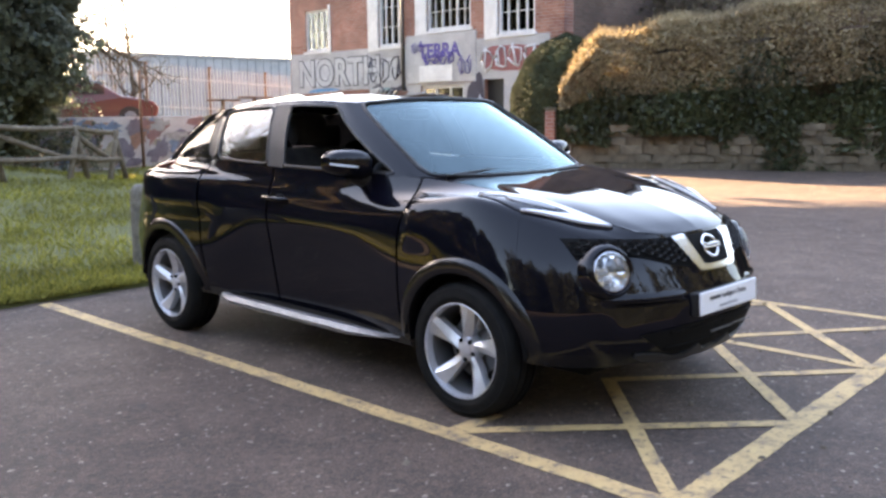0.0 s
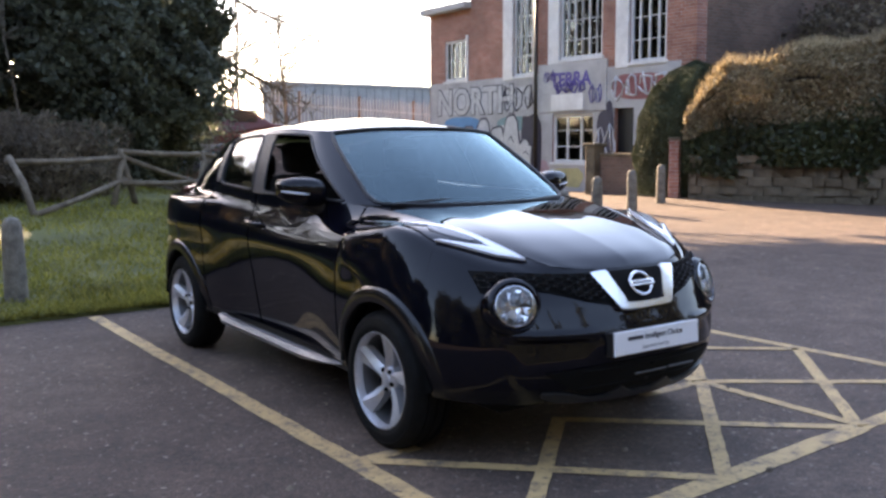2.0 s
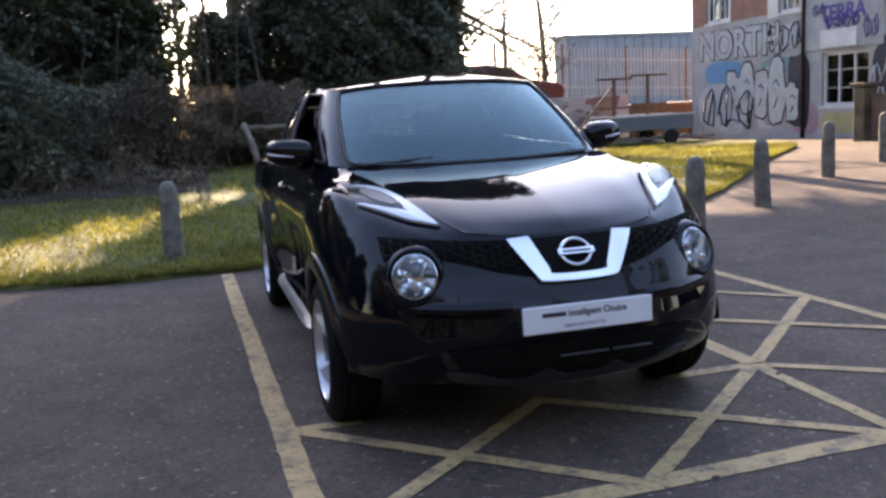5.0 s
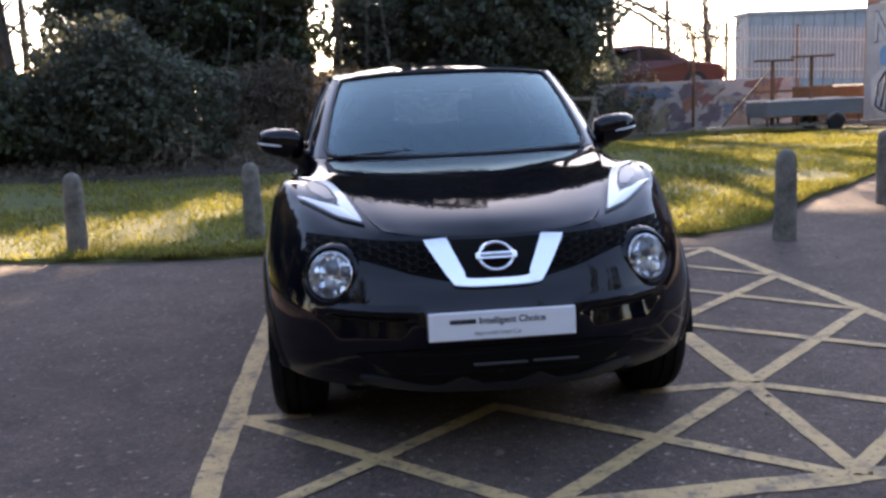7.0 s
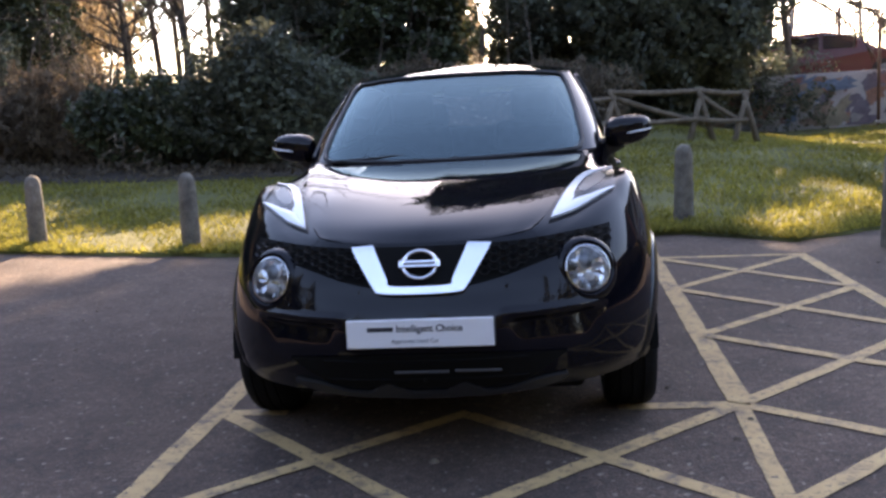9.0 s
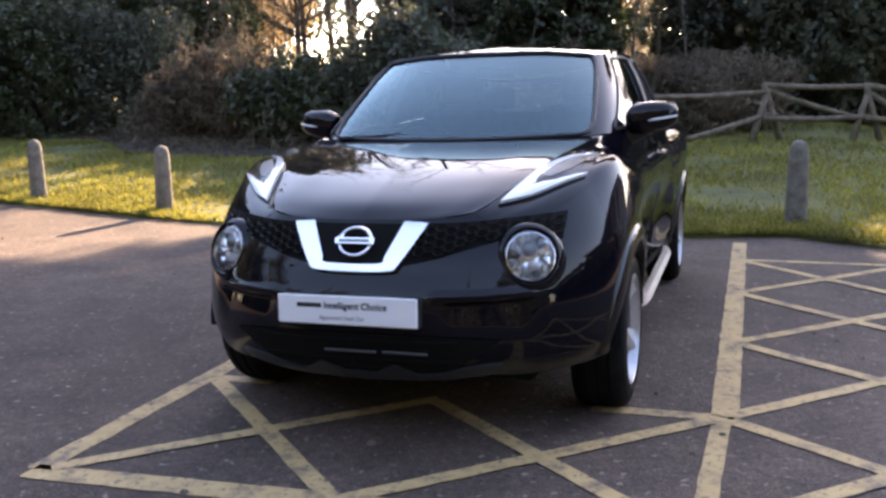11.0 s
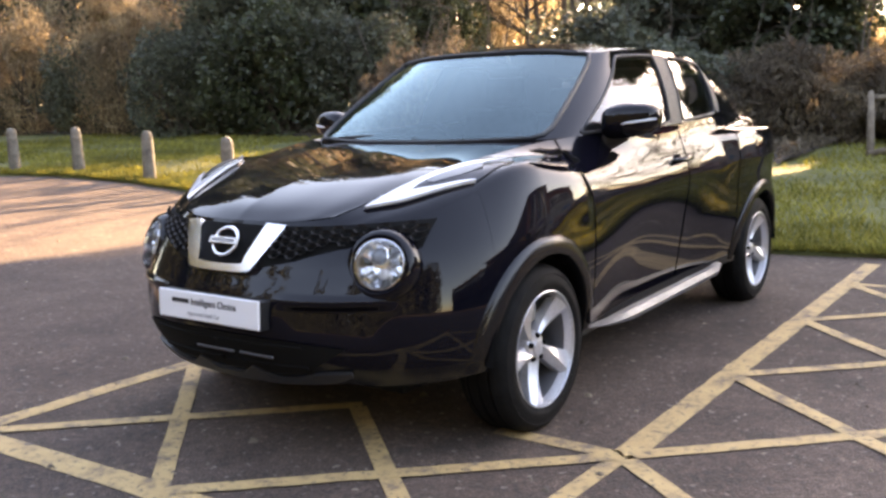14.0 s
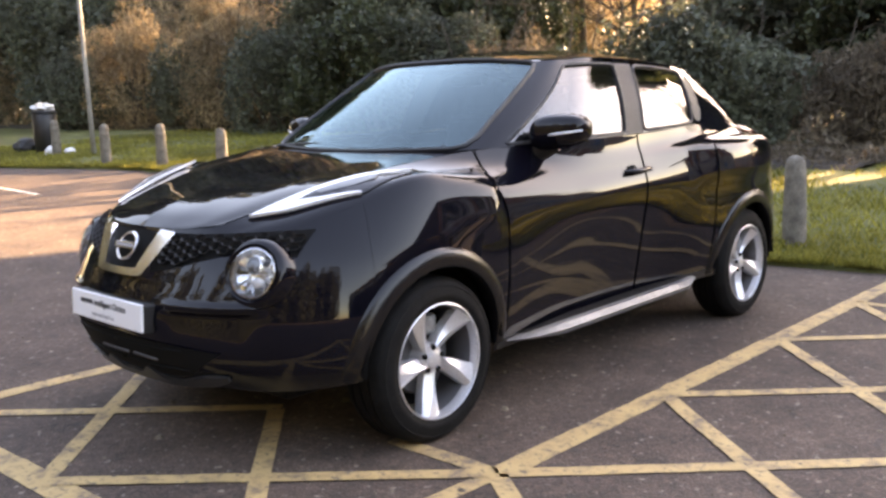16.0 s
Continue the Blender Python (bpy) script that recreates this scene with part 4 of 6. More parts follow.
# ---- rail fence on the lawn ----
def rail_fence():
    f = thing("rail_fence", pose(0, 0, 0), "rustic timber rail fence with crossed posts on the lawn", "fence")
    A, B = Vector((-0.30, 10.5, 0)), Vector((4.6, 11.6, 0))
    ends = [A.lerp(B, k) for k in (0.0, 0.37, 0.68, 0.84)]
    tops = (0.82, 0.92, 0.90, 0.88)
    part("post", mesh_of("post", *tube([(A.x + 0.19, A.y - 0.9, ground_z(A.x, A.y - 0.9) - 0.1), (A.x + 0.1, A.y - 0.44, 0.5 + ground_z(A.x, A.y)), (A.x, A.y + 0.02, 0.88 + ground_z(A.x, A.y))], [0.058, 0.05, 0.042], 8), True), OLD_WOOD, f)
    for p, h in zip(ends[1:], tops[1:]):
        z = ground_z(p.x, p.y)
        for dx in (-0.16, 0.16):
            part("post", mesh_of("post", *tube([(p.x + dx * 1.6, p.y + dx, z - 0.1), (p.x + dx * 0.7, p.y + dx * 0.4, z + 0.45 * h), (p.x - dx * 0.3, p.y - dx * 0.2, z + h + 0.04)], [0.058, 0.05, 0.042], 8), True), OLD_WOOD, f)

    def pole(name, p, q, za, zb, off=0.0):
        a, b = Vector((p.x, p.y + off, ground_z(p.x, p.y) + za)), Vector((q.x, q.y + off, ground_z(q.x, q.y) + zb))
        m = a.lerp(b, 0.5) + Vector((0, 0, -0.025))
        part(name, mesh_of(name, *tube([a + (a - b) * 0.03, m, b + (b - a) * 0.03], [0.05, 0.044, 0.042], 8), True), OLD_WOOD, f)
    for k, (a, b) in enumerate(zip(ends, ends[1:])):
        pole("rail", a, b, tops[k] - (0.0 if k else 0.02), tops[k + 1] - (0.0 if k else 0.10))
        if k == 0:
            pole("brace", a + Vector((0.22, -0.82, 0)), b, 0.08, 0.46)
        else:
            pole("brace", a, b, tops[k] - 0.08, 0.36, 0.08)
            pole("rail", a, b, 0.40, 0.42, -0.07)
    return f


rail_fence()

# ---- steel fence, graffiti wall, red car, trailer and shed ----
def palisade():
    f = thing("palisade_fence", pose(0, 0, 0), "grey steel palisade fence in front of a yard", "fence")
    a, b, z = Vector((7.0, 25.9, 0)), Vector((19.6, 27.4, 0)), 1.17
    d = (b - a).normalized()
    turn = math.degrees(math.atan2(d.y, d.x))
    v = [(-0.03, 0, 0), (0, -0.02, 0), (0.03, 0, 0), (-0.03, 0, 1.76), (0, -0.02, 1.76), (0.03, 0, 1.76), (0, -0.01, 1.88)]
    me = mesh_of("pale", v, [(0, 1, 4, 3), (1, 2, 5, 4), (3, 4, 6), (4, 5, 6)])
    me.materials.append(STEEL)
    n = int((b - a).length / 0.155)
    for i in range(n):
        o = new("pale", me)
        o.parent = f
        p = a + d * 0.155 * i
        o.matrix_basis = pose(p.x, p.y, z + 0.5 * (1 - i / n), 0, 0, turn)
    for k in (0.0, 0.22, 0.44, 0.66, 0.88):
        p = a.lerp(b, k)
        o = part("post", box(-0.05, 0.05, 0.02, 0.1, -0.75, 1.9), RUST, f)
        o.matrix_basis = pose(p.x, p.y, z + 0.5 * (1 - k), 0, 0, turn)
    for h in (0.3, 1.35):
        o = part("rail", box(0, (b - a).length, 0.005, 0.045, h, h + 0.05), STEEL, f)
        o.matrix_basis = pose(a.x, a.y, z + 0.5, 0, math.degrees(math.atan2(0.5, (b - a).length)), turn)
    return f


palisade()


def graffiti_wall():
    z = 0.26
    w = thing("low_wall", pose(0, 0, 0), "low wall covered in colourful graffiti", "wall", kind="structure")
    part("wall_face", box(4.6, 12.2, 20.9, 21.15, z - 0.8, z + 1.13, 0.01), RENDERED, w)
    cols = [(0.38, 0.22, 0.16), (0.19, 0.26, 0.36), (0.40, 0.31, 0.25), (0.20, 0.18, 0.22), (0.38, 0.38, 0.36), (0.30, 0.16, 0.15), (0.34, 0.31, 0.22)]
    rng = random.Random(4)
    sprays = [surface("wall_spray", tuple(0.6 * a for a in c), c, 5, 0.75, 40, 0.1) for c in cols]
    for i in range(90):
        cx, n = rng.uniform(4.8, 12.05), 18
        ry, rz = rng.uniform(0.10, 0.42), rng.uniform(0.10, 0.34)
        cz, y = z + rng.uniform(-0.15, 0.95), 20.897 - 0.0005 * i
        ring = []
        for k in range(n):
            a = 2 * math.pi * k / n
            q = 1 + 0.95 * noise.noise((math.cos(a) * 2.6 + i * 3, math.sin(a) * 2.6, i))
            ring.append((min(12.15, max(4.65, cx + ry * q * math.cos(a) + 0.4 * rz * q * math.sin(a))), y, min(z + 1.11, max(z - 0.3, cz + rz * q * math.sin(a)))))
        part("graffiti_patch", mesh_of("graffiti_patch", [(cx, y, cz)] + ring, [(0, k + 1, (k + 1) % n + 1) for k in range(n)]), sprays[i % len(cols)], w)
    yard = part("yard", box(4.0, 24.0, 21.15, 29.0, z - 0.6, z + 0.78), SOIL)
    tagged(yard, "raised earth yard behind the low wall", "ground", kind="structure")
    return z


YARD = graffiti_wall() + 0.78
RED = plain("red_car_paint", (0.075, 0.009, 0.009), 0.45, 0.0, 0.15)
TYRE = surface("tyre_rubber", (0.012, 0.012, 0.012), (0.022, 0.022, 0.022), 20, 0.75, 120, 0.25)


def red_car():
    """A parked saloon seen from the side, low and far off."""
    c = thing("red_car", pose(8.8, 24.5, YARD, 0, 0, -6) @ Matrix.Diagonal((1.22, 1.14, 1.10, 1.0)), "parked red hatchback car behind the fence", "car")
    prof = [(-2.05, 0.35), (-2.1, 0.6), (-1.95, 0.78), (-1.1, 0.92), (-0.55, 1.28), (0.1, 1.42), (0.9, 1.38), (1.55, 1.05), (2.0, 0.95), (2.08, 0.5), (2.0, 0.28), (-1.9, 0.25)]
    verts, n = [], len(prof)
    for y, s in ((-0.8, 0.97), (-0.55, 1.0), (0.55, 1.0), (0.8, 0.97)):
        for px, pz in prof:
            tuck = 0.12 if pz > 1.0 else 0.0
            verts.append((-px * s, y - math.copysign(tuck, y) * (abs(y) > 0.7), pz))
    faces = [(a * n + i, a * n + (i + 1) % n, (a + 1) * n + (i + 1) % n, (a + 1) * n + i) for a in range(3) for i in range(n)]
    faces += [tuple(range(n - 1, -1, -1)), tuple(3 * n + i for i in range(n))]
    o = part("body", mesh_of("body", verts, faces, False), RED, c)
    md = o.modifiers.new("bevel", "BEVEL")
    md.width, md.segments = 0.06, 2
    for a, b in (((-0.62, 0.95), (0.15, 1.32)), ((0.25, 0.95), (1.1, 1.3))):
        part("side_window", box(-b[0], -a[0], -0.80, -0.69, a[1], b[1], 0.02), PANE, c)
    for wx in (-1.25, 1.25):
        v, f = lathe([(0.0, -0.09), (0.30, -0.09), (0.32, -0.05), (0.32, 0.05), (0.30, 0.09), (0.0, 0.09)], 20, "x", False)
        w = part("wheel", mesh_of("wheel", v, f), TYRE, c)
        w.matrix_parent_inverse = Matrix()
        w.matrix_basis = pose(wx, -0.72, 0.32, 0, 0, 90)
        v, f = lathe([(0.0, -0.10), (0.16, -0.10), (0.17, -0.08)], 20, "x", False)
        part("rim", mesh_of("rim", v, f), SHED, w)
    return c


red_car()


def trailer():
    """A box trailer with two T-shaped uprights and a long drawbar."""
    x0, y0 = 10.0, 18.4
    z = ground_z(11, y0)
    t = thing("box_trailer", pose(x0, y0, z, 0, 0, 4), "grey box trailer with T-shaped uprights on the lawn", "trailer")
    for y in (-0.55, 0.55):
        part("side_board", box(0.0, 2.7, y - 0.015, y + 0.015, 0.46, 0.82, 0.004), SHED, t)
        part("top_rail", box(-0.03, 2.73, y - 0.03, y + 0.03, 0.82, 0.87, 0.006), WHITE_WOOD, t, "bright painted edge")
        part("bottom_rail", box(-1.6, 3.6, y * 0.8 - 0.03, y * 0.8 + 0.03, 0.16, 0.23, 0.006), STEEL, t)
        for x in (0.05, 0.9, 1.8, 2.65):
            part("leg", box(x - 0.025, x + 0.025, y * 0.9 - 0.025, y * 0.9 + 0.025, 0.2, 0.46, 0.004), RUST, t)
    for x in (0.0, 2.7):
        part("end_board", box(x - 0.015, x + 0.015, -0.53, 0.53, 0.46, 0.82, 0.004), SHED, t)
    part("deck", box(0.0, 2.7, -0.53, 0.53, 0.43, 0.458), SHED, t)
    for x, h, w in ((0.45, 1.92, 0.56), (1.55, 2.0, 0.62)):
        u = part("upright", box(x - 0.04, x + 0.04, -0.04, 0.04, 0.19, h, 0.006), RUST, t)
        part("crossbar", box(x - w, x + w, -0.07, -0.041, h - 0.06, h, 0.006), RUST, u)
        part("crossbar", box(x - w * 0.95, x + w * 0.95, -0.07, -0.041, h - 0.86, h - 0.80, 0.006), RUST, u)
    part("prop", mesh_of("prop", *tube([(-1.2, -0.1, 0.02), (0.35, -0.1, 1.7)], [0.03, 0.03], 8), True), OLD_WOOD, t, "leaning pole")
    for y in (-0.60, 0.60):
        v, f = lathe([(0.0, -0.06), (0.20, -0.06), (0.22, -0.03), (0.22, 0.03), (0.20, 0.06), (0.0, 0.06)], 18, "x", False)
        w = part("wheel", mesh_of("wheel", v, f), TYRE, t)
        w.matrix_basis = pose(1.9, y * 1.04, 0.22, 0, 0, 90)
        part("mudguard", mesh_of("mudguard", *tube([(1.9 + 0.27 * math.cos(a), y * 1.04, 0.22 + 0.27 * math.sin(a)) for a in np.linspace(0.1, 3.04, 9)], [0.04] * 9, 6), True), SHED, t)


trailer()
pole = thing("steel_pole", pose(9.1, 20.6, ground_z(9.1, 20.6)), "thin rusty steel pole standing before the low wall", "pole")
part("shaft", mesh_of("shaft", *tube([(0, 0, -0.2), (0, 0, 1.5), (0.02, 0, 2.75)], [0.045, 0.042, 0.04], 10), True), RUST, pole)
part("cap", mesh_of("cap", *tube([(0.02, 0, 2.75), (0.02, 0, 2.79)], [0.05, 0.03], 10), True), RUST, pole)
shed = thing("flat_roofed_shed", pose(0, 0, 0), "long grey flat-roofed hall far beyond the yard", "shed")
part("wall", box(43.0, 120.0, 95.0, 98.5, -1.0, 8.5), SHED, shed)
part("roof", box(42.7, 120.3, 94.7, 98.8, 8.5, 8.85, 0.03), SHED, shed)
for i in range(38):
    part("rib", box(43.4 + i * 1.2, 43.7 + i * 1.2, 94.86, 95.0, 0.0, 8.5), SHED, shed)


def outbuilding():
    """A brown brick wing with a lean-to roof behind the hedge."""
    b = thing("brick_outbuilding", pose(0, 0, 0), "shadowed brown brick outbuilding behind the hedge", "building")
    part("wall", box(19.5, 19.8, 2.0, 13.0, 0.0, 5.4), OLD_BRICK, b)
    part("wall", box(19.8, 27.0, 2.0, 2.3, 0.0, 5.4), OLD_BRICK, b)
    v = [(19.2, 1.7, 5.3), (27.0, 1.7, 7.6), (27.0, 13.2, 7.6), (19.2, 13.2, 5.3), (19.2, 1.7, 5.45), (27.0, 1.7, 7.75), (27.0, 13.2, 7.75), (19.2, 13.2, 5.45)]
    part("roof", mesh_of("roof", v, [(0, 1, 2, 3), (4, 5, 6, 7), (0, 1, 5, 4), (1, 2, 6, 5), (2, 3, 7, 6), (3, 0, 4, 7)]), SHED, b)
    part("gutter", mesh_of("gutter", *tube([(19.2, 1.7, 5.25), (19.2, 13.2, 5.25)], [0.07, 0.07], 8), True), BLACK, b)
    part("drainpipe", mesh_of("drainpipe", *tube([(19.4, 8.0, 0.2), (19.4, 8.0, 5.2)], [0.05, 0.05], 8), True), BLACK, b)


outbuilding()

# ---- litter bin and lamp post at the far end of the lawn ----
lp = thing("lamp_post", pose(-14.9, 5.2, ground_z(-14.9, 5.2), 0, -2.2, 0), "slim grey steel lamp post on the lawn", "lamp post")
part("pole", mesh_of("pole", *tube([(0, 0, -0.2), (0, 0, 1.2), (0, 0, 6.0)], [0.055, 0.045, 0.04], 10), True), OLD_STEEL, lp)
part("lantern", box(-0.12, 0.5, -0.1, 0.1, 6.0, 6.12, 0.03), STEEL, lp)
lb = thing("litter_bin", pose(-16.75, 5.05, ground_z(-16.75, 5.05)), "round black litter bin with rubbish on and round it", "litter bin")
part("body", mesh_of("body", *lathe([(0.20, 0.0), (0.225, 0.02), (0.24, 0.45), (0.25, 0.84), (0.235, 0.86)], 20), True), BLACK, lb)
part("lid", mesh_of("lid", *lathe([(0.262, 0.86), (0.268, 0.90), (0.24, 0.925), (0.1, 0.94)], 20), True), BLACK, lb)
crumple = bmesh.new()
bmesh.ops.create_icosphere(crumple, subdivisions=3, radius=0.2)
for v in crumple.verts:
    v.co *= 1 + 0.5 * noise.noise(v.co * 9)
    v.co.x *= 1.35
    v.co.z = max(v.co.z * 0.5, -0.05)
o = part("rubbish_bag", crumple, WHITE_WOOD)
o.location = (-16.75, 5.05, ground_z(-16.75, 5.05) + 0.99)
tagged(o, "crumpled white rubbish bag lying on the litter bin", "rubbish bag")
for i, (dx, dy, s, m) in enumerate([(-0.7, -0.1, 0.28, BLACK), (-1.1, 0.1, 0.24, BLACK), (0.7, -0.2, 0.16, WHITE_WOOD), (0.9, 0.1, 0.12, WHITE_WOOD)]):
    bm = bmesh.new()
    bmesh.ops.create_icosphere(bm, subdivisions=3, radius=s)
    for v in bm.verts:
        v.co *= 1 + 0.3 * noise.noise(v.co * 6 + Vector((i, 0, 0)))
        v.co.z = max(v.co.z * 0.75, -s * 0.5)
    o = part("rubbish_bag", bm, m)
    o.location = (-16.75 + dx, 5.05 + dy, ground_z(-16.75, 5.05) + s * 0.5)
    tagged(o, "crumpled rubbish bag lying by the litter bin", "rubbish bag")

# ---- unseen tree line closing the car park behind, raised to darken reflections and skylight ----
def far_trees():
    nr = np.random.default_rng(77)
    pts = []
    for i in range(64):
        a = radians(112 + 160 * i / 63)
        d = 40 + 4 * math.sin(i * 1.7) + 3 * math.sin(i * 0.61)
        h = 18.0 + 2.6 * math.sin(i * 1.13) + 1.6 * math.sin(i * 2.9)
        c = (d * math.sin(a), d * math.cos(a) - 3, 0.5 * h)
        pts.append(clump_points(nr, 4400, c, (3.2, 3.2, h * 0.62), 0.3, i, 0.0))
    v, q = leaves(np.concatenate(pts), 0.33, nr)
    return fast_mesh("tree_line", v, q)


tagged(part("tree_line", far_trees(), EVERGREEN), "unseen dark tree line closing the car park, heightened to cut skylight", "trees", kind="stuff")


def thicket(name, x0, x1, y0, y1, h, mat, count, size, seed, label):
    """A far belt of tangled winter growth, uneven along its top."""
    nr = np.random.default_rng(seed)
    x = nr.uniform(x0, x1, count)
    y = y0 + (y1 - y0) * nr.uniform(0, 1, count) + 0.08 * (x - x0)
    h = h[0] + (h[1] - h[0]) * np.clip((-13 - x) / 6, 0, 1)
    top = h * (0.72 + 0.2 * np.sin(x * 0.9 + seed) + 0.16 * np.sin(x * 2.3 + 1.3 * seed) + 0.1 * np.sin(x * 5.7))
    z = top * nr.uniform(0, 1, count) ** 0.8 + np.array([ground_z(a, b) for a, b in zip(x, y)])
    v, q = leaves(np.stack([x, y, z], 1), size, nr, droop=0.9, ratio=0.16)
    return tagged(part(name, fast_mesh(name, v, q), mat), label, "thicket", kind="stuff")


thicket("thicket", -70, -13.2, 16.5, 21.0, (8.0, 13.0), BROWN, 80000, 0.22, 31, "far belt of tan winter thicket behind the bushes")
thicket("thicket", -13.0, -6.5, 18.0, 21.0, (1.9, 1.9), BROWN, 13000, 0.13, 34, "low tan winter thicket behind the bushes")
thicket("thicket", -18.5, -14.0, 20.5, 23.0, (5.2, 6.2), BROWN, 17000, 0.14, 37, "low tan winter thicket behind the bushes")
thicket("thicket", -40, -19, 29.0, 33.0, (7.0, 8.0), BROWN, 20000, 0.17, 35, "far hazy edge of a winter wood")
thicket("thicket", -7.0, -2.5, 35.0, 38.0, (5.0, 5.0), BROWN, 20000, 0.16, 36, "far hazy edge of a winter wood")
thicket("thicket", -38, -16, 11.4, 13.5, (4.4, 5.5), BROWN, 26000, 0.12, 32, "hanging brown creeper among the bushes")
thicket("thicket", -3.2, 1.2, 13.4, 14.6, (1.6, 1.6), TANGLE, 5000, 0.11, 33, "hanging brown creeper among the bushes")


def far_wood():
    """A tall wood added far beyond the thicket to darken reflections: dense high crowns, with light between the trunks
    below.
    """
    nr = np.random.default_rng(91)
    pts = []
    for i in range(40):
        a = radians(119 + 50 * i / 39 + nr.uniform(-0.6, 0.6))
        d = 58 + nr.uniform(-4, 5)
        h = d * (0.47 + 0.03 * math.sin(i * 1.9) + 0.025 * math.sin(i * 0.7))
        for k in range(10):
            c = (d * math.cos(a) + nr.uniform(-2.4, 2.4), d * math.sin(a) + nr.uniform(-2.4, 2.4), h * (0.28 + 0.68 * k / 9))
            w = 3.0 * (1.0 - 0.4 * k / 9) * nr.uniform(0.8, 1.2)
            pts.append(clump_points(nr, 420, c, (w, w, h * 0.09), 0.35, i + k, 0.0))
    v, q = leaves(np.concatenate(pts), 0.42, nr, ratio=0.5)
    return fast_mesh("far_wood", v, q)


tagged(part("far_wood", far_wood(), EVERGREEN), "tall dark wood beyond the thicket, added to darken reflections", "trees", kind="stuff")


def undergrowth():
    """Low dead stems and brambles on the bare soil."""
    nr = np.random.default_rng(52)
    n = 26000
    x = nr.uniform(-28, -1.0, n)
    y = np.array([bed_y(a) for a in x]) + 0.15 + 3.2 * nr.uniform(0, 1, n) ** 0.8
    z = np.array([ground_z(a, b) for a, b in zip(x, y)]) + 0.08 + nr.uniform(0, 1, n) ** 2 * (0.12 + 0.30 * np.clip(np.sin(x * 1.7) + np.sin(x * 4.1 + y), 0, 2))
    v, q = leaves(np.stack([x, y, z], 1), 0.08, nr, droop=0.5, ratio=0.2)
    return fast_mesh("undergrowth", v, q)


tagged(part("undergrowth", undergrowth(), TANGLE), "low brown brambles and dead stems on the soil", "undergrowth", kind="stuff")


def saplings():
    """Thin bare stems standing between the bushes, each its own plant."""
    rng = random.Random(15)
    for i in range(34):
        x = rng.uniform(-27, 0.5)
        y = 12.2 + rng.uniform(-0.6, 2.0) - (0.06 * (x + 12) if x < -12 else 0)
        h = rng.uniform(2.6, 4.4)
        p = Vector((x, y, ground_z(x, y) - 0.1))
        pts, d = [p], Vector((rng.uniform(-.15, .15), rng.uniform(-.1, .1), 1))
        for k in range(5):
            d = (d + Vector((rng.uniform(-.2, .2), rng.uniform(-.2, .2), 0.15))).normalized()
            pts.append(pts[-1] + d * h / 5)
        pieces = [tube(pts, [0.028, 0.024, 0.02, 0.015, 0.01, 0.005], 6)]
        for q in pts[2:]:
            for _ in range(3):
                e = Vector((rng.uniform(-1, 1), rng.uniform(-1, 1), rng.uniform(0, 1))).normalized()
                pieces.append(tube([q, q + e * 0.35, q + e * 0.6 + Vector((0, 0, -0.08))], [0.008, 0.006, 0.003], 4))
        o = part("sapling", mesh_of("sapling", *joined(pieces), True), BARK)
        tagged(o, "thin bare sapling among the bushes", "sapling", "saplings behind the lawn")


saplings()

# ---- the black car ----
PAINT_M, pt, pb = nodes_of("black_car_paint")
flake = noise_tex(pt, coords(pt), 900, 1)
pt.links.new(ramp(pt, flake, [(0.4, (0.0025, 0.0025, 0.0045)), (0.75, (0.006, 0.006, 0.011))]), pb.inputs["Base Color"])
pb.inputs["Specular IOR Level"].default_value, pb.inputs["Roughness"].default_value = 0.0, 0.4
pb.inputs["Coat Weight"].default_value, pb.inputs["Coat Roughness"].default_value, pb.inputs["Coat IOR"].default_value = 1.0, 0.03, 1.39
PAINT = PAINT_M
REFLECTOR = plain("silvered_reflector", (0.92, 0.93, 0.94), 0.10, 0.85)
CHROME = plain("chrome", (0.88, 0.88, 0.90), 0.2, 1.0)
ALLOY = surface("silver_alloy", (0.64, 0.64, 0.66), (0.74, 0.74, 0.76), 5, 0.28, 200, 0.02, metal=0.6)
SATIN = surface("satin_silver_trim", (0.17, 0.17, 0.175), (0.26, 0.26, 0.26), 9, 0.42, 160, 0.05, metal=0.6)
TRIM = surface("black_trim", (0.010, 0.010, 0.011), (0.020, 0.020, 0.021), 12, 0.5, 300, 0.1)
FLARE = plain("satin_black_flare", (0.004, 0.004, 0.005), 0.24, 0.0, 0.0, 0.5)
DIM_METAL = plain("dim_grey_metal", (0.10, 0.10, 0.105), 0.45, 0.5)
LIP = plain("dark_lip", (0.020, 0.020, 0.022), 0.36, 0.0, 0.0, 0.5)
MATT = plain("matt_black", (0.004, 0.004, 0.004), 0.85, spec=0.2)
# The windscreen's sheen colour paints a bluer sky reflection.
WINDSCREEN = glass_mat("windscreen_glass", (0.50, 0.60, 0.62), 1.95, 0.7, (0.64, 0.90, 0.96))
SIDE_GLASS = glass_mat("side_glass", (0.55, 0.60, 0.62), 2.0, 0.85)
LENS = glass_mat("lamp_lens", (0.95, 0.96, 0.97), 1.5, 0.97)
SEAT = surface("grey_seat_fabric", (0.02, 0.02, 0.022), (0.045, 0.045, 0.048), 14, 0.95, 220, 0.3)
LED_WHITE = plain("white_lamp_strip", (0.80, 0.81, 0.83), 0.22, 0.0, 1.0)
SMOKED = plain("smoked_lamp", (0.020, 0.020, 0.024), 0.2, 0.0, 0.0, 0.5)
RIM_INSIDE = plain("rim_inside", (0.16, 0.16, 0.165), 0.4, 0.6)
LAMP_GREY = plain("lamp_reflector_shade", (0.16, 0.165, 0.17), 0.3, 0.8)
PLATE_W = plain("white_plate", (0.88, 0.88, 0.89), 0.35)
INK = plain("dark_print", (0.03, 0.03, 0.035), 0.6)
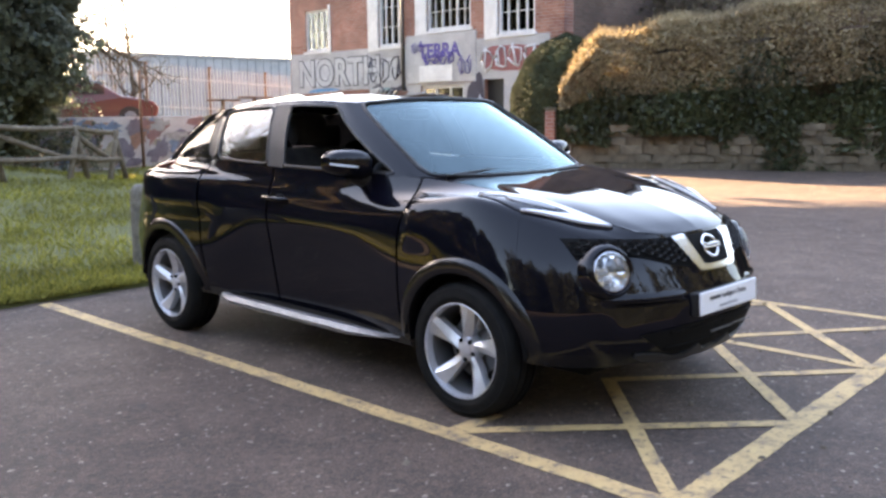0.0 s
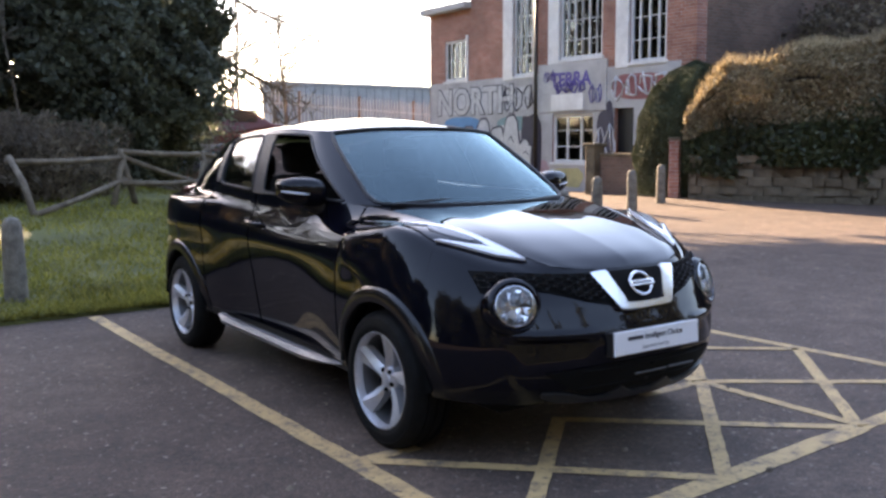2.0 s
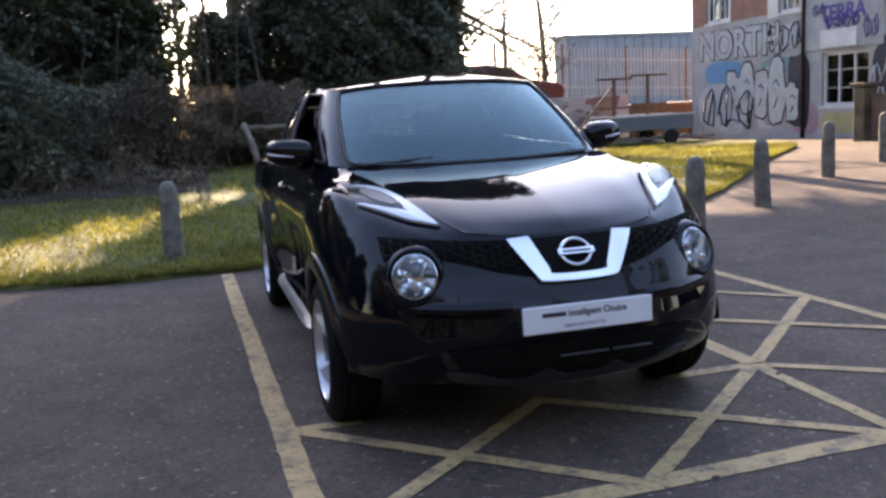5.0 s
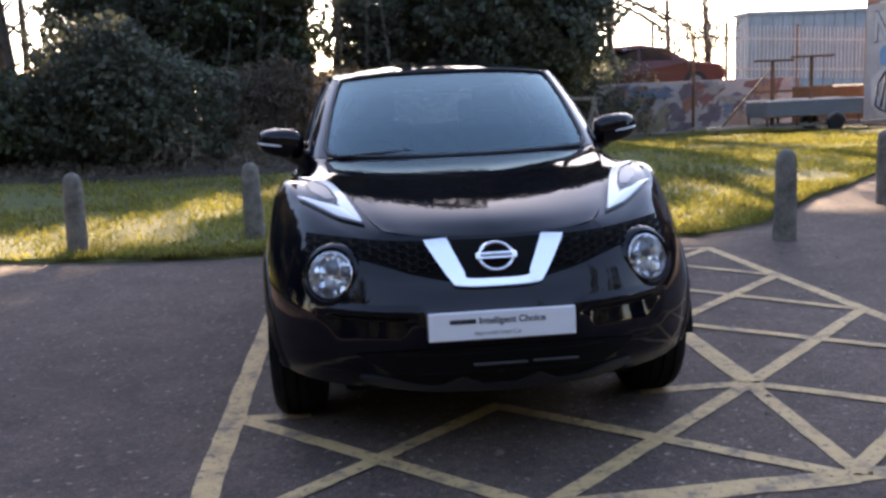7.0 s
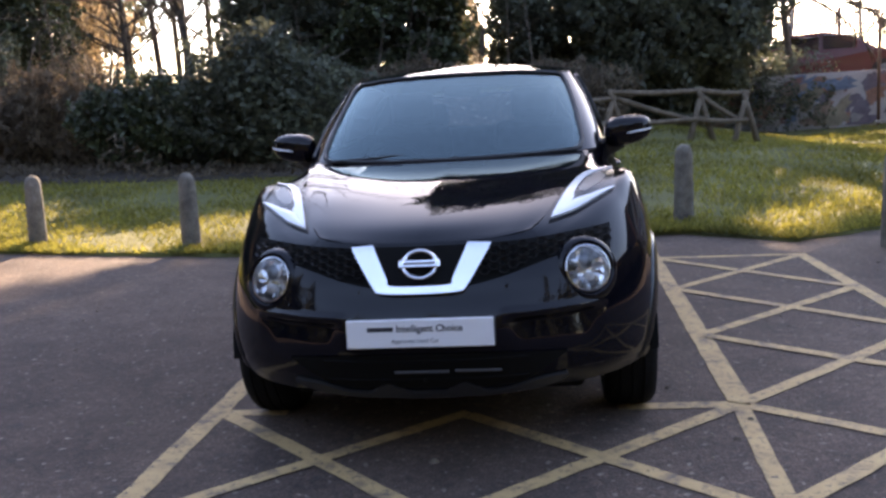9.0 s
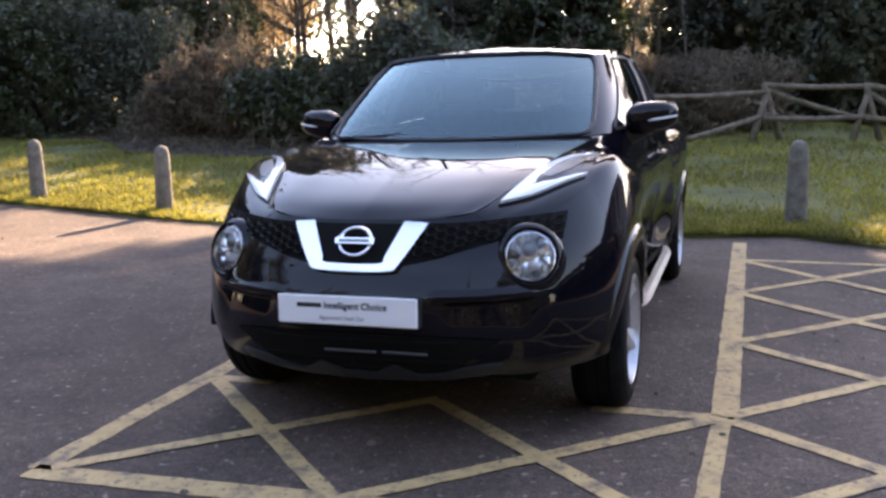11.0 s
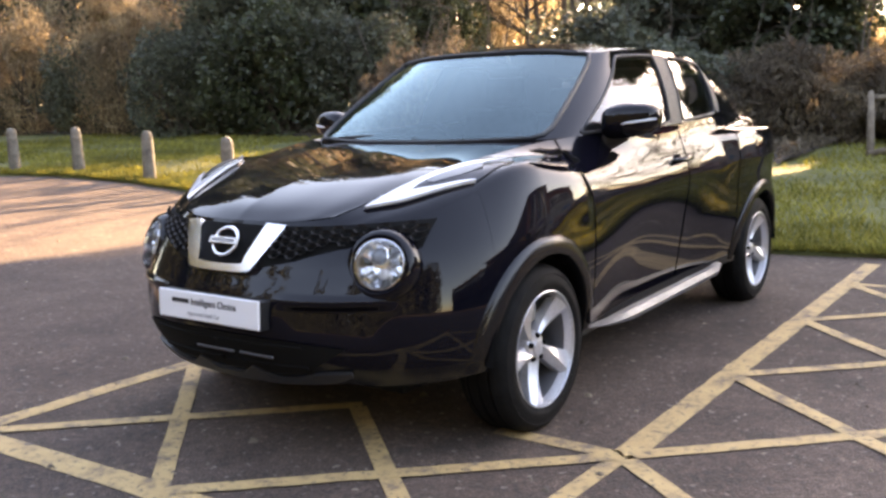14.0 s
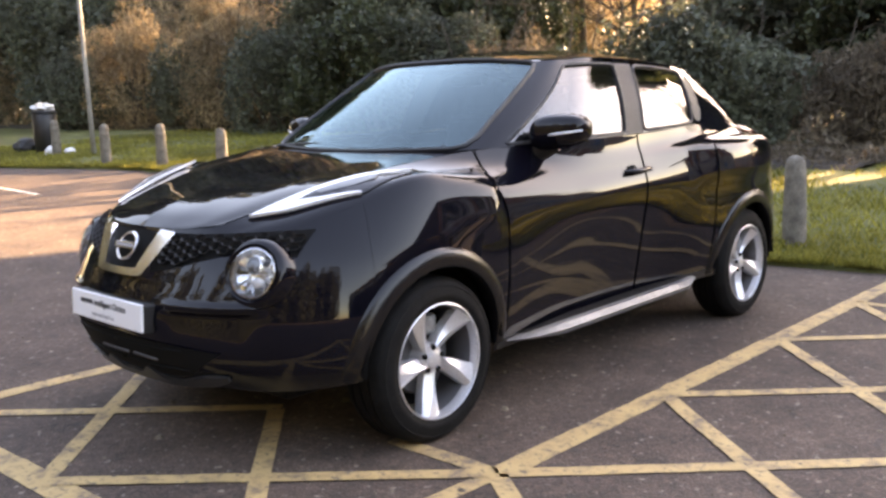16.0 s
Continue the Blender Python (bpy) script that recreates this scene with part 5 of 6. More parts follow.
GREY_INK = plain("grey_print", (0.32, 0.32, 0.34), 0.6)
RUBBER = surface("car_tyre_rubber", (0.006, 0.006, 0.006), (0.011, 0.011, 0.011), 20, 0.7, 120, 0.25)
RUBBER.node_tree.nodes["Principled BSDF"].inputs["Specular IOR Level"].default_value = 0.12

# design lines from the lower edge upwards: each runs from the nose's middle along the flank to the tail's middle
LINE_SILL = [(0, -1.985, .265), (.25, -1.97, .265), (.46, -1.905, .275), (.68, -1.765, .285), (.815, -1.56, .30), (.855, -1.27, .30), (.79, -.85, .255), (.745, -.3, .255),
             (.745, .3, .265), (.79, .8, .28), (.855, 1.27, .30), (.80, 1.65, .31), (.56, 1.95, .31), (0, 2.0, .31)]
LINE_LOW = [(0, -2.055, .39), (.25, -2.04, .39), (.475, -1.965, .385), (.70, -1.80, .38), (.835, -1.57, .385), (.868, -1.27, .40), (.825, -.85, .385), (.768, -.3, .40),
            (.768, .3, .41), (.82, .8, .42), (.868, 1.27, .43), (.82, 1.65, .42), (.585, 1.98, .42), (0, 2.04, .42)]
LINE_MID = [(0, -2.082, .53), (.25, -2.066, .53), (.485, -1.985, .53), (.70, -1.805, .535), (.835, -1.57, .545), (.868, -1.27, .57), (.843, -.85, .57), (.799, -.3, .60),
            (.799, .3, .61), (.847, .8, .61), (.872, 1.27, .62), (.82, 1.65, .58), (.60, 2.0, .56), (0, 2.06, .56)]
LINE_LAMP = [(0, -2.03, .655), (.23, -2.012, .66), (.45, -1.945, .675), (.655, -1.79, .70), (.795, -1.56, .735), (.852, -1.27, .775), (.836, -.85, .800), (.824, -.3, .800),
             (.824, .3, .812), (.842, .8, .830), (.866, 1.27, .83), (.80, 1.65, .79), (.58, 1.98, .75), (0, 2.04, .75)]
LINE_CREST = [(0, -1.968, .775), (.22, -1.953, .775), (.425, -1.885, .785), (.605, -1.73, .828), (.715, -1.52, .898), (.788, -1.25, .966), (.802, -.88, .918), (.793, -.3, .918),
              (.795, .3, .945), (.818, .8, .975), (.838, 1.27, .985), (.770, 1.65, .985), (.53, 1.92, .96), (0, 2.0, .95)]
LINE_VALLEY = [(0, -1.957, .797), (.21, -1.941, .798), (.40, -1.876, .811), (.53, -1.715, .866), (.625, -1.50, .936), (.690, -1.235, .984), (.716, -.86, .982), (.766, -.3, 1.0),
               (.770, .3, 1.012), (.776, .8, 1.03), (.752, 1.27, 1.022), (.685, 1.65, 1.012), (.51, 1.89, .995), (0, 1.965, .985)]
LINE_BELT = [(0, -1.945, .818), (.2, -1.928, .82), (.375, -1.865, .835), (.455, -1.70, .89), (.525, -1.48, .955), (.585, -1.22, 1.003), (.665, -.85, 1.045), (.757, -.3, 1.06),
             (.760, .3, 1.07), (.757, .8, 1.095), (.705, 1.27, 1.09), (.63, 1.65, 1.055), (.49, 1.86, 1.03), (0, 1.93, 1.02)]
BODY = np.array([LINE_SILL, LINE_LOW, LINE_MID, LINE_LAMP, LINE_CREST, LINE_VALLEY, LINE_BELT])
CAB_FOOT = [(0, -.985, 1.03), (.36, -.945, 1.035), (.655, -.80, 1.048), (.752, -.35, 1.06), (.757, .12, 1.068), (.752, .55, 1.085), (.725, .95, 1.10), (.66, 1.45, 1.075), (.5, 1.80, 1.035), (0, 1.88, 1.03)]
CAB_HEAD = [(0, -.345, 1.437), (.31, -.328, 1.432), (.540, -.245, 1.412), (.584, -.08, 1.424), (.604, .15, 1.432), (.602, .6, 1.420), (.575, .95, 1.390), (.50, 1.3, 1.345), (.38, 1.45, 1.328), (0, 1.5, 1.340)]
foot, head = np.array(CAB_FOOT), np.array(CAB_HEAD)
CABIN = np.array([foot, (2 * foot + head) / 3, (foot + 2 * head) / 3, head])
swell = np.array([0, 0.3, 0.6, 1, 1, 1, 1, 1, .6, 0])[:, None] * np.array([0.016, 0, 0])
CABIN[1] += swell
CABIN[2] += swell
CABIN[1:3, :3, 1] -= np.array([0.03, 0.025, 0.008])


def spline(P, t):
    """Smooth curve through the rows of P (n, ...) at each t in 0..n-1."""
    n = len(P)
    t = np.clip(np.asarray(t, float), 0, n - 1)
    i = np.minimum(t.astype(int), n - 2)
    f = (t - i).reshape((-1,) + (1,) * (P.ndim - 1))
    a, b, c, d = P[np.maximum(i - 1, 0)], P[i], P[i + 1], P[np.minimum(i + 2, n - 1)]
    m0, m1 = (c - a) / 2, (d - b) / 2
    return (2 * f**3 - 3 * f**2 + 1) * b + (f**3 - 2 * f**2 + f) * m0 + (-2 * f**3 + 3 * f**2) * c + (f**3 - f**2) * m1


def sheet(S, us, vs):
    """Points of the surface S (lines, stations, 3) on a grid of us by vs."""
    S = np.concatenate([S[:, 1:2] * np.array([-1, 1, 1]), S, S[:, -2:-1] * np.array([-1, 1, 1])], 1)   # mirrored ends keep the middle smooth
    rows = spline(S.transpose(1, 0, 2), np.asarray(us) + 1)
    return spline(rows.transpose(1, 0, 2), vs)


def normals(G):
    du, dv = np.gradient(G, axis=1), np.gradient(G, axis=0)
    n = np.cross(du, dv)
    n /= np.linalg.norm(n, axis=2)[..., None] + 1e-9
    out = G - np.array([0, 0.2, 0.7])
    n *= np.sign((n * out).sum(2))[..., None]
    return n


def grid_faces(nv, nu, keep=None):
    return [(j * nu + i, j * nu + i + 1, (j + 1) * nu + i + 1, (j + 1) * nu + i) for j in range(nv - 1) for i in range(nu - 1) if keep is None or keep[j, i]]


def both(v, f):
    """A half form and its mirror image, as one."""
    n = len(v)
    w = [(-x, y, z) for x, y, z in v]
    return list(map(tuple, v)) + w, list(f) + [tuple(i + n for i in q[::-1]) for q in f]


def flip(v, f):
    return [(-x, y, z) for x, y, z in v], [q[::-1] for q in f]


WHEELS = [(-1.265, 0.310), (1.27, 0.306)]
ARCH = 0.355


def ease(x):
    """0 below 0, 1 above 1, smooth between."""
    x = np.clip(x, 0, 1)
    return x * x * (3 - 2 * x)


def bumper_form(G, N):
    """The sunken fog-lamp scoops at the bumper's corners, and the crease above them."""
    x, z = np.abs(G[..., 0]), G[..., 2]
    scoop = ease((0.19 - np.abs(x - 0.455)) / 0.09) * ease((z - 0.40) / 0.15) * ease((0.566 - z) / 0.02)
    fin = np.exp(-((z - 0.578) / 0.012) ** 2) * ease((x - 0.25) / 0.06) * ease((0.66 - x) / 0.08)
    chin = ease((0.30 - z) / 0.05) * ease((0.55 - x) / 0.1)
    return G + N * (-0.026 * scoop + 0.008 * fin - 0.02 * chin)[..., None]


def wing_form(G, N):
    """The front wing swells behind the arch and drops in a short step to the door."""
    y, z = G[..., 1], G[..., 2]
    k = ease((-0.862 - y) / 0.075) * ease((y + 1.22) / 0.28) * ease((z - 0.70) / 0.13) * ease((1.015 - z) / 0.09)
    return G + N * (0.016 * k)[..., None]


def haunch_form(G, N):
    """The shoulder over the rear wheel, rising out of the rear door."""
    y, z = G[..., 1], G[..., 2]
    k = ease((y - 0.60) / 0.34) * ease((1.78 - y) / 0.35) * ease((z - 0.72) / 0.14) * ease((1.07 - z) / 0.11)
    return G + N * (0.024 * k)[..., None]


def panel(S, u0, u1, v0, v1, cut=False, lift=0.0, step=0.07, lip=0.012, form=None):
    """A piece of body shell with rolled-in edges; wheel arches are cut round."""
    us = np.linspace(u0, u1, max(4, int((u1 - u0) / step)))
    vs = np.linspace(v0, v1, max(4, int((v1 - v0) / (step * 0.8))))
    G = sheet(S, us, vs)
    N = normals(G)
    G = G + N * lift
    if form:
        G = form(G, N)
    keep = None
    if cut:
        for yc, zc in WHEELS:
            d = np.hypot(G[..., 1] - yc, G[..., 2] - zc)
            inside = (d < ARCH) & (G[..., 0] > 0.4)
            k = ARCH / np.maximum(d, 1e-6)
            nv, nu = inside.shape
            if not inside.any():
                continue
            allin = inside[:-1, :-1] & inside[1:, :-1] & inside[:-1, 1:] & inside[1:, 1:]
            Gy, Gz = yc + (G[..., 1] - yc) * k, zc + (G[..., 2] - zc) * k
            G[..., 1] = np.where(inside, Gy, G[..., 1])
            G[..., 2] = np.where(inside, Gz, G[..., 2])
            keep = ~allin if keep is None else keep & ~allin
        near = np.linalg.norm(G - LAMP_AT, axis=2) < 0.104      # round hole for the headlamp
        hole = near[:-1, :-1] & near[1:, :-1] & near[:-1, 1:] & near[1:, 1:]
        keep = ~hole if keep is None else keep & ~hole
    nv, nu = G.shape[:2]
    verts = G.reshape(-1, 3).tolist()
    faces = grid_faces(nv, nu, keep)
    # rolled edge all round
    ring = [(0, i) for i in range(nu)] + [(j, nu - 1) for j in range(1, nv)] + [(nv - 1, i) for i in range(nu - 2, -1, -1)] + [(j, 0) for j in range(nv - 2, 0, -1)]
    if lip and keep is None:
        base = len(verts)
        for j, i in ring:
            verts.append((G[j, i] - N[j, i] * lip).tolist())
        m = len(ring)
        for k in range(m):
            a, b = ring[k], ring[(k + 1) % m]
            faces.append((a[0] * nu + a[1], base + k, base + (k + 1) % m, b[0] * nu + b[1]))
    return verts, faces


def coons(F, G, W, C, n=26, m=30):
    """A patch over four edge lines: F front, G side, W rear, C the middle."""
    s, t = np.linspace(0, 1, n), np.linspace(0, 1, m)
    at = lambda P, k: spline(np.array(P, float), np.asarray(k) * (len(P) - 1))
    f, w, g, c = at(F, s), at(W, s), at(G, t), at(C, t)
    S, T = s[None, :, None], t[:, None, None]
    return ((1 - T) * f[None] + T * w[None] + (1 - S) * c[:, None] + S * g[:, None]
            - ((1 - S) * (1 - T) * f[0] + S * (1 - T) * f[-1] + (1 - S) * T * w[0] + S * T * w[-1]))


def levelled(G, rounds=60):
    """The patch with its cross-lines relaxed, so that it runs level over the middle."""
    Z = np.concatenate([G[:, :0:-1, 2], G[..., 2]], 1)
    for _ in range(rounds):
        Z[1:-1, 1:-1] = 0.5 * Z[1:-1, 1:-1] + 0.25 * (Z[1:-1, 2:] + Z[1:-1, :-2])
    out = G.copy()
    out[..., 2] = Z[:, G.shape[1] - 1:]
    return out


def smooth_part(name, vf, mat, parent, label="", clean=True, out=None):
    me = mesh_of(name, *vf)
    if clean:
        bm = bmesh.new()
        bm.from_mesh(me)
        bmesh.ops.remove_doubles(bm, verts=bm.verts[:], dist=0.0006)
        bmesh.ops.recalc_face_normals(bm, faces=bm.faces[:])
        bm.to_mesh(me)
        bm.free()
    if out is not None:      # panes face away from a point inside
        c = Vector(out)
        if sum((p.center - c).dot(p.normal) for p in me.polygons) < 0:
            me.flip_normals()
    me.shade_smooth()
    me.set_sharp_from_angle(angle=radians(42))
    return part(name, me, mat, parent, label)


# dense samples of the shell, to lay lamps, grille and trim on it
su, sv = np.linspace(0, 13, 700), np.linspace(0, 6, 310)
SHELL = sheet(BODY, su, sv)
SHELL_N = normals(SHELL)
FRONT = SHELL[:, su < 6.2].reshape(-1, 3), SHELL_N[:, su < 6.2].reshape(-1, 3)


ok = (SHELL[..., 0] > 0.5) & (np.abs(SHELL[..., 1]) < 1.9)
FLANK = SHELL[ok], SHELL_N[ok]


def laid(pts, axes, lift, on=None):
    """Points given by two coordinates (0 x, 1 y, 2 z), laid on the shell's front half and lifted off it."""
    P, N = on or FRONT
    out = []
    for p in pts:
        d = (P[:, axes[0]] - p[0]) ** 2 + (P[:, axes[1]] - p[1]) ** 2
        k = np.argpartition(d, 6)[:6]
        w = 1 / (d[k] + 1e-7)
        w /= w.sum()
        n = (N[k] * w[:, None]).sum(0)
        q = (P[k] * w[:, None]).sum(0)
        q[axes[0]], q[axes[1]] = p
        out.append(q + n / np.linalg.norm(n) * lift)
    return np.array(out)


def ruled(A, B, axes, lift, ns=24, nt=6, edge=0.012, bulge=0.0):
    """A strip between two lines, laid on the shell, with edges turned in."""
    a, b = spline(np.array(A, float), np.linspace(0, len(A) - 1, ns)), spline(np.array(B, float), np.linspace(0, len(B) - 1, ns))
    pts = [a[i] * (1 - t) + b[i] * t for t in np.linspace(0, 1, nt) for i in range(ns)]
    top = laid(pts, axes, lift)
    if bulge:
        top[:, 2] += np.array([bulge * math.sin(math.pi * t) * math.sin(math.pi * i / (ns - 1)) for t in np.linspace(0, 1, nt) for i in range(ns)])
    top = top.tolist()
    faces = grid_faces(nt, ns)
    if edge:
        low = laid(pts, axes, lift - edge).tolist()
        n = len(top)
        ring = [i for i in range(ns)] + [j * ns + ns - 1 for j in range(1, nt)] + [(nt - 1) * ns + i for i in range(ns - 2, -1, -1)] + [j * ns for j in range(nt - 2, 0, -1)]
        verts = top + low
        for k in range(len(ring)):
            p, q = ring[k], ring[(k + 1) % len(ring)]
            faces.append((p, p + n, q + n, q))
        return verts, faces
    return top, faces


def disc_frame(x, y_guess, z):
    """Place and outward frame of the shell at a front-view point."""
    p = laid([(x, z)], (0, 2), 0)[0]
    q = laid([(x, z)], (0, 2), 1.0)[0] - p
    n = Vector(q).normalized()
    right = n.cross(Vector((0, 0, 1))).normalized()
    up = right.cross(n).normalized()
    return Vector(p), n, right, up


def turned(profile, origin, n, right, up, k=40, squash=1.0):
    """A turned form about the axis n from (radius, height) pairs."""
    verts, faces = [], []
    for r, h in profile:
        for i in range(k):
            a = 2 * math.pi * i / k
            verts.append(tuple(origin + n * h + right * (r * math.cos(a)) + up * (r * squash * math.sin(a))))
    for j in range(len(profile) - 1):
        for i in range(k):
            i2 = (i + 1) % k
            faces.append((j * k + i, j * k + i2, (j + 1) * k + i2, (j + 1) * k + i))
    return verts, faces


def wheel(car, x, y, z, steer=0.0):
    """Tyre, five-spoke alloy rim, hub cap, nuts, brake disc. Built for the left side; turned round for the right."""
    R, W = 0.311, 0.098
    w = new("wheel")
    w.parent = car
    w.matrix_basis = pose(x, y, z, 0, 0, 0 if x > 0 else 180)
    grooves = [(R, -0.052), (R - 0.008, -0.05), (R - 0.008, -0.042), (R, -0.04), (R, -0.006), (R - 0.008, -0.004), (R - 0.008, 0.004), (R, 0.006), (R, 0.04), (R - 0.008, 0.042), (R - 0.008, 0.05), (R, 0.052)]
    prof = [(0.208, -W), (0.245, -W - 0.008), (0.285, -W), (0.303, -W + 0.020), (R, -W + 0.046)] + grooves + [
        (R, W - 0.046), (0.304, W - 0.022), (0.292, W - 0.006), (0.282, W), (0.278, W + 0.004), (0.275, W + 0.002), (0.250, W + 0.009), (0.236, W + 0.010), (0.233, W + 0.008), (0.220, W + 0.005), (0.208, W)]
    smooth_part("tyre", lathe(prof, 64, "x", False), RUBBER, w)
    lip = [(0.203, W - 0.034), (0.208, W - 0.008), (0.2165, W - 0.003), (0.2165, W + 0.004), (0.212, W + 0.006), (0.209, W), (0.2075, W - 0.008)]
    rim = smooth_part("rim", lathe(lip, 64, "x", False), ALLOY, w, "silver alloy rim")
    smooth_part("barrel", lathe([(0.20, -W), (0.213, -W + 0.002), (0.194, -0.04), (0.197, 0.035), (0.203, W - 0.033)], 48, "x", False), RIM_INSIDE, rim)
    smooth_part("brake_disc", lathe([(0.0, 0.0), (0.135, 0.0), (0.14, -0.01), (0.14, -0.025), (0.0, -0.03)], 40, "x", False), DIM_METAL, w)
    # Added black disc paints the shade seen between the spokes.
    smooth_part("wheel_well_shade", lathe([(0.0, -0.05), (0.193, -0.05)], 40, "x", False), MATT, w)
    bm = box(-0.035, 0.03, -0.06, 0.06, 0.085, 0.16, 0.015)
    part("brake_caliper", bm, STEEL, w)
    # one spoke: a blade that fans out to the rim, with a crease running across it from edge to edge
    ks = np.linspace(0, 1, 11)
    verts, faces = [], []
    for k in ks:
        r = 0.040 + k * 0.168
        lead, trail = 0.020 + 0.012 * k, 0.022 + 0.040 * k**1.3
        face = 0.058 + 0.036 * k - 0.008 * math.sin(math.pi * k)
        crease = -lead * 0.75 + (lead + trail) * 0.72 * k
        for off, h in ((-lead, face - 0.05), (-lead, face - 0.004 - 0.010 * k), (crease, face + 0.004), (min(crease + 0.007, trail), face + 0.001), (trail, face - 0.020 + 0.010 * k), (trail, face - 0.05)):
            verts.append((h, off + 0.010 * k, r))
    m = 6
    for j in range(len(ks) - 1):
        for i in range(m - 1):
            faces.append((j * m + i, (j + 1) * m + i, (j + 1) * m + i + 1, j * m + i + 1))
    faces += [tuple(range(m)), tuple((len(ks) - 1) * m + i for i in range(m - 1, -1, -1))]
    spoke = mesh_of("spoke", verts, faces)
    bm = bmesh.new()
    bm.from_mesh(spoke)
    bmesh.ops.recalc_face_normals(bm, faces=bm.faces[:])
    bm.to_mesh(spoke)
    bm.free()
    spoke.materials.append(ALLOY)
    spoke.shade_smooth()
    spoke.set_sharp_from_angle(angle=radians(11))
    hubv = lathe([(0.062, 0.0), (0.06, 0.045), (0.052, 0.058), (0.034, 0.062), (0.031, 0.068), (0.02, 0.072), (0.0, 0.073)], 32, "x", False)
    smooth_part("hub_cap", hubv, ALLOY, w)
    nut = mesh_of("wheel_nut", *lathe([(0.011, 0.055), (0.011, 0.066), (0.007, 0.070)], 6, "x"))
    nut.materials.append(MATT)
    for i in range(5):
        a = i * 72 + 12 + steer
        o = new("spoke", spoke)
        o.parent = w
        o.matrix_basis = pose(0, 0, 0, a, 0, 0)
        o = new("wheel_nut", nut)
        o.parent = w
        o.matrix_basis = pose(0, 0, 0, a + 36, 0, 0) @ pose(0, 0, 0.046)
    return w


LAMP_AT = laid([(0.578, 0.69)], (0, 2), 0.0)[0]


def car_build():
    car = thing("car", pose(0, 0, 0), "glossy black compact crossover car parked in a marked bay", "car")
    # shell
    smooth_part("front_bumper", both(*panel(BODY, 0, 4.058, 0.72, 3.975, cut=True, lip=0, step=0.03, form=bumper_form)), PAINT, car)
    smooth_part("lower_bumper", both(*panel(BODY, 0, 4.058, 0.0, 0.715, cut=True, lip=0, step=0.04, form=bumper_form)), FLARE, car, "dark satin lower bumper")
    for s in (1, -1):
        side = (lambda v, f: (v, f)) if s > 0 else flip
        smooth_part("front_wing", side(*panel(BODY, 4.062, 5.97, 0.0, 3.98, cut=True, lip=0, step=0.035, form=wing_form)), PAINT, car)
        smooth_part("wing_top", side(*panel(BODY, 2.05, 5.97, 3.98, 6.0, lip=0.006, step=0.035, form=wing_form)), PAINT, car)
        d = smooth_part("front_door", side(*panel(BODY, 6.0, 7.84, 0.42, 6.0)), PAINT, car)
        smooth_part("rear_door", side(*panel(BODY, 7.87, 9.12, 0.42, 6.0, step=0.04, form=haunch_form)), PAINT, car)
        smooth_part("sill", side(*panel(BODY, 5.92, 9.3, 0.0, 0.41)), TRIM, car, "black sill")
        smooth_part("rear_wing", side(*panel(BODY, 9.15, 11.6, 0.0, 6.0, cut=True, lip=0, step=0.04, form=haunch_form)), PAINT, car)
        # silver strip under the doors
        k = np.linspace(0, 1, 14)
        prof = [(0.805, .24), (0.838, .247), (0.846, .268), (0.828, .292), (0.80, .295)]
        vv, ff = [], []
        for t in k:
            tuck = 0.03 * (max(0, t - 0.92) / 0.08 + max(0, 0.04 - t) / 0.04)
            thin = min(1, 0.12 + t / 0.25) * min(1, 0.3 + (1 - t) / 0.1)
            for px, pz in prof:
                vv.append((px - tuck, -0.83 + 1.56 * t, 0.292 + (pz - 0.292) * thin + 0.02 * t - 0.004))
        ff = [(j * 5 + i, j * 5 + i + 1, (j + 1) * 5 + i + 1, (j + 1) * 5 + i) for j in range(13) for i in range(4)]
        smooth_part("side_strip", side(vv, ff), SATIN, car, "satin silver sill strip")
        # door handle
        hv = tube([(0.796, 0.05, 0.900), (0.830, 0.08, 0.902), (0.836, 0.15, 0.904), (0.832, 0.22, 0.906), (0.798, 0.25, 0.908)], [0.011, 0.013, 0.013, 0.013, 0.011], 10)
        smooth_part("door_handle", side(*hv), PAINT, d)
        smooth_part("handle_recess", side(*turned([(0.0, 0.001), (0.04, 0.001), (0.048, -0.004)], Vector((0.806, 0.11, 0.898)), Vector((1, 0, 0.1)).normalized(), Vector((0, 1, 0)), Vector((0, 0, 1)), 24, 0.7)), MATT, d)
        # wheel arch liners and flares
        for yc, zc in WHEELS:
            prof = [(-0.012, -0.07), (-0.014, -0.004), (-0.008, 0.008), (0.008, 0.013), (0.030, 0.013), (0.048, 0.009), (0.058, 0.002), (0.062, -0.010)]
            ring = [(yc + (ARCH + dr) * math.cos(a), max(0.262, zc + (ARCH + dr) * math.sin(a))) for a in np.linspace(radians(-3), radians(181), 49) for dr, dx in prof]
            vv = (laid(ring, (1, 2), 0.0, FLANK) + np.array([[dx, 0, 0] for dr, dx in prof] * 49)).tolist()
            m = len(prof)
            ff = [(j * m + i, j * m + i + 1, (j + 1) * m + i + 1, (j + 1) * m + i) for j in range(48) for i in range(m - 1)]
            smooth_part("arch_flare", side(vv, ff), FLARE, car, "dark satin wheel-arch flare")
            lin = [(xx, yc + (ARCH + 0.004) * math.cos(radians(2 + 176 * i / 24)), zc + (ARCH + 0.004) * math.sin(radians(2 + 176 * i / 24))) for i in range(25) for xx in (0.50, 0.845)]
            smooth_part("arch_liner", side(lin, [(2 * i, 2 * i + 1, 2 * i + 3, 2 * i + 2) for i in range(24)]), MATT, car)
    smooth_part("rear_bumper", both(*panel(BODY, 11.62, 13, 0.0, 3.2, lip=0)), PAINT, car)
    smooth_part("tailgate", both(*panel(BODY, 11.62, 13, 3.22, 6.0, lip=0)), PAINT, car)
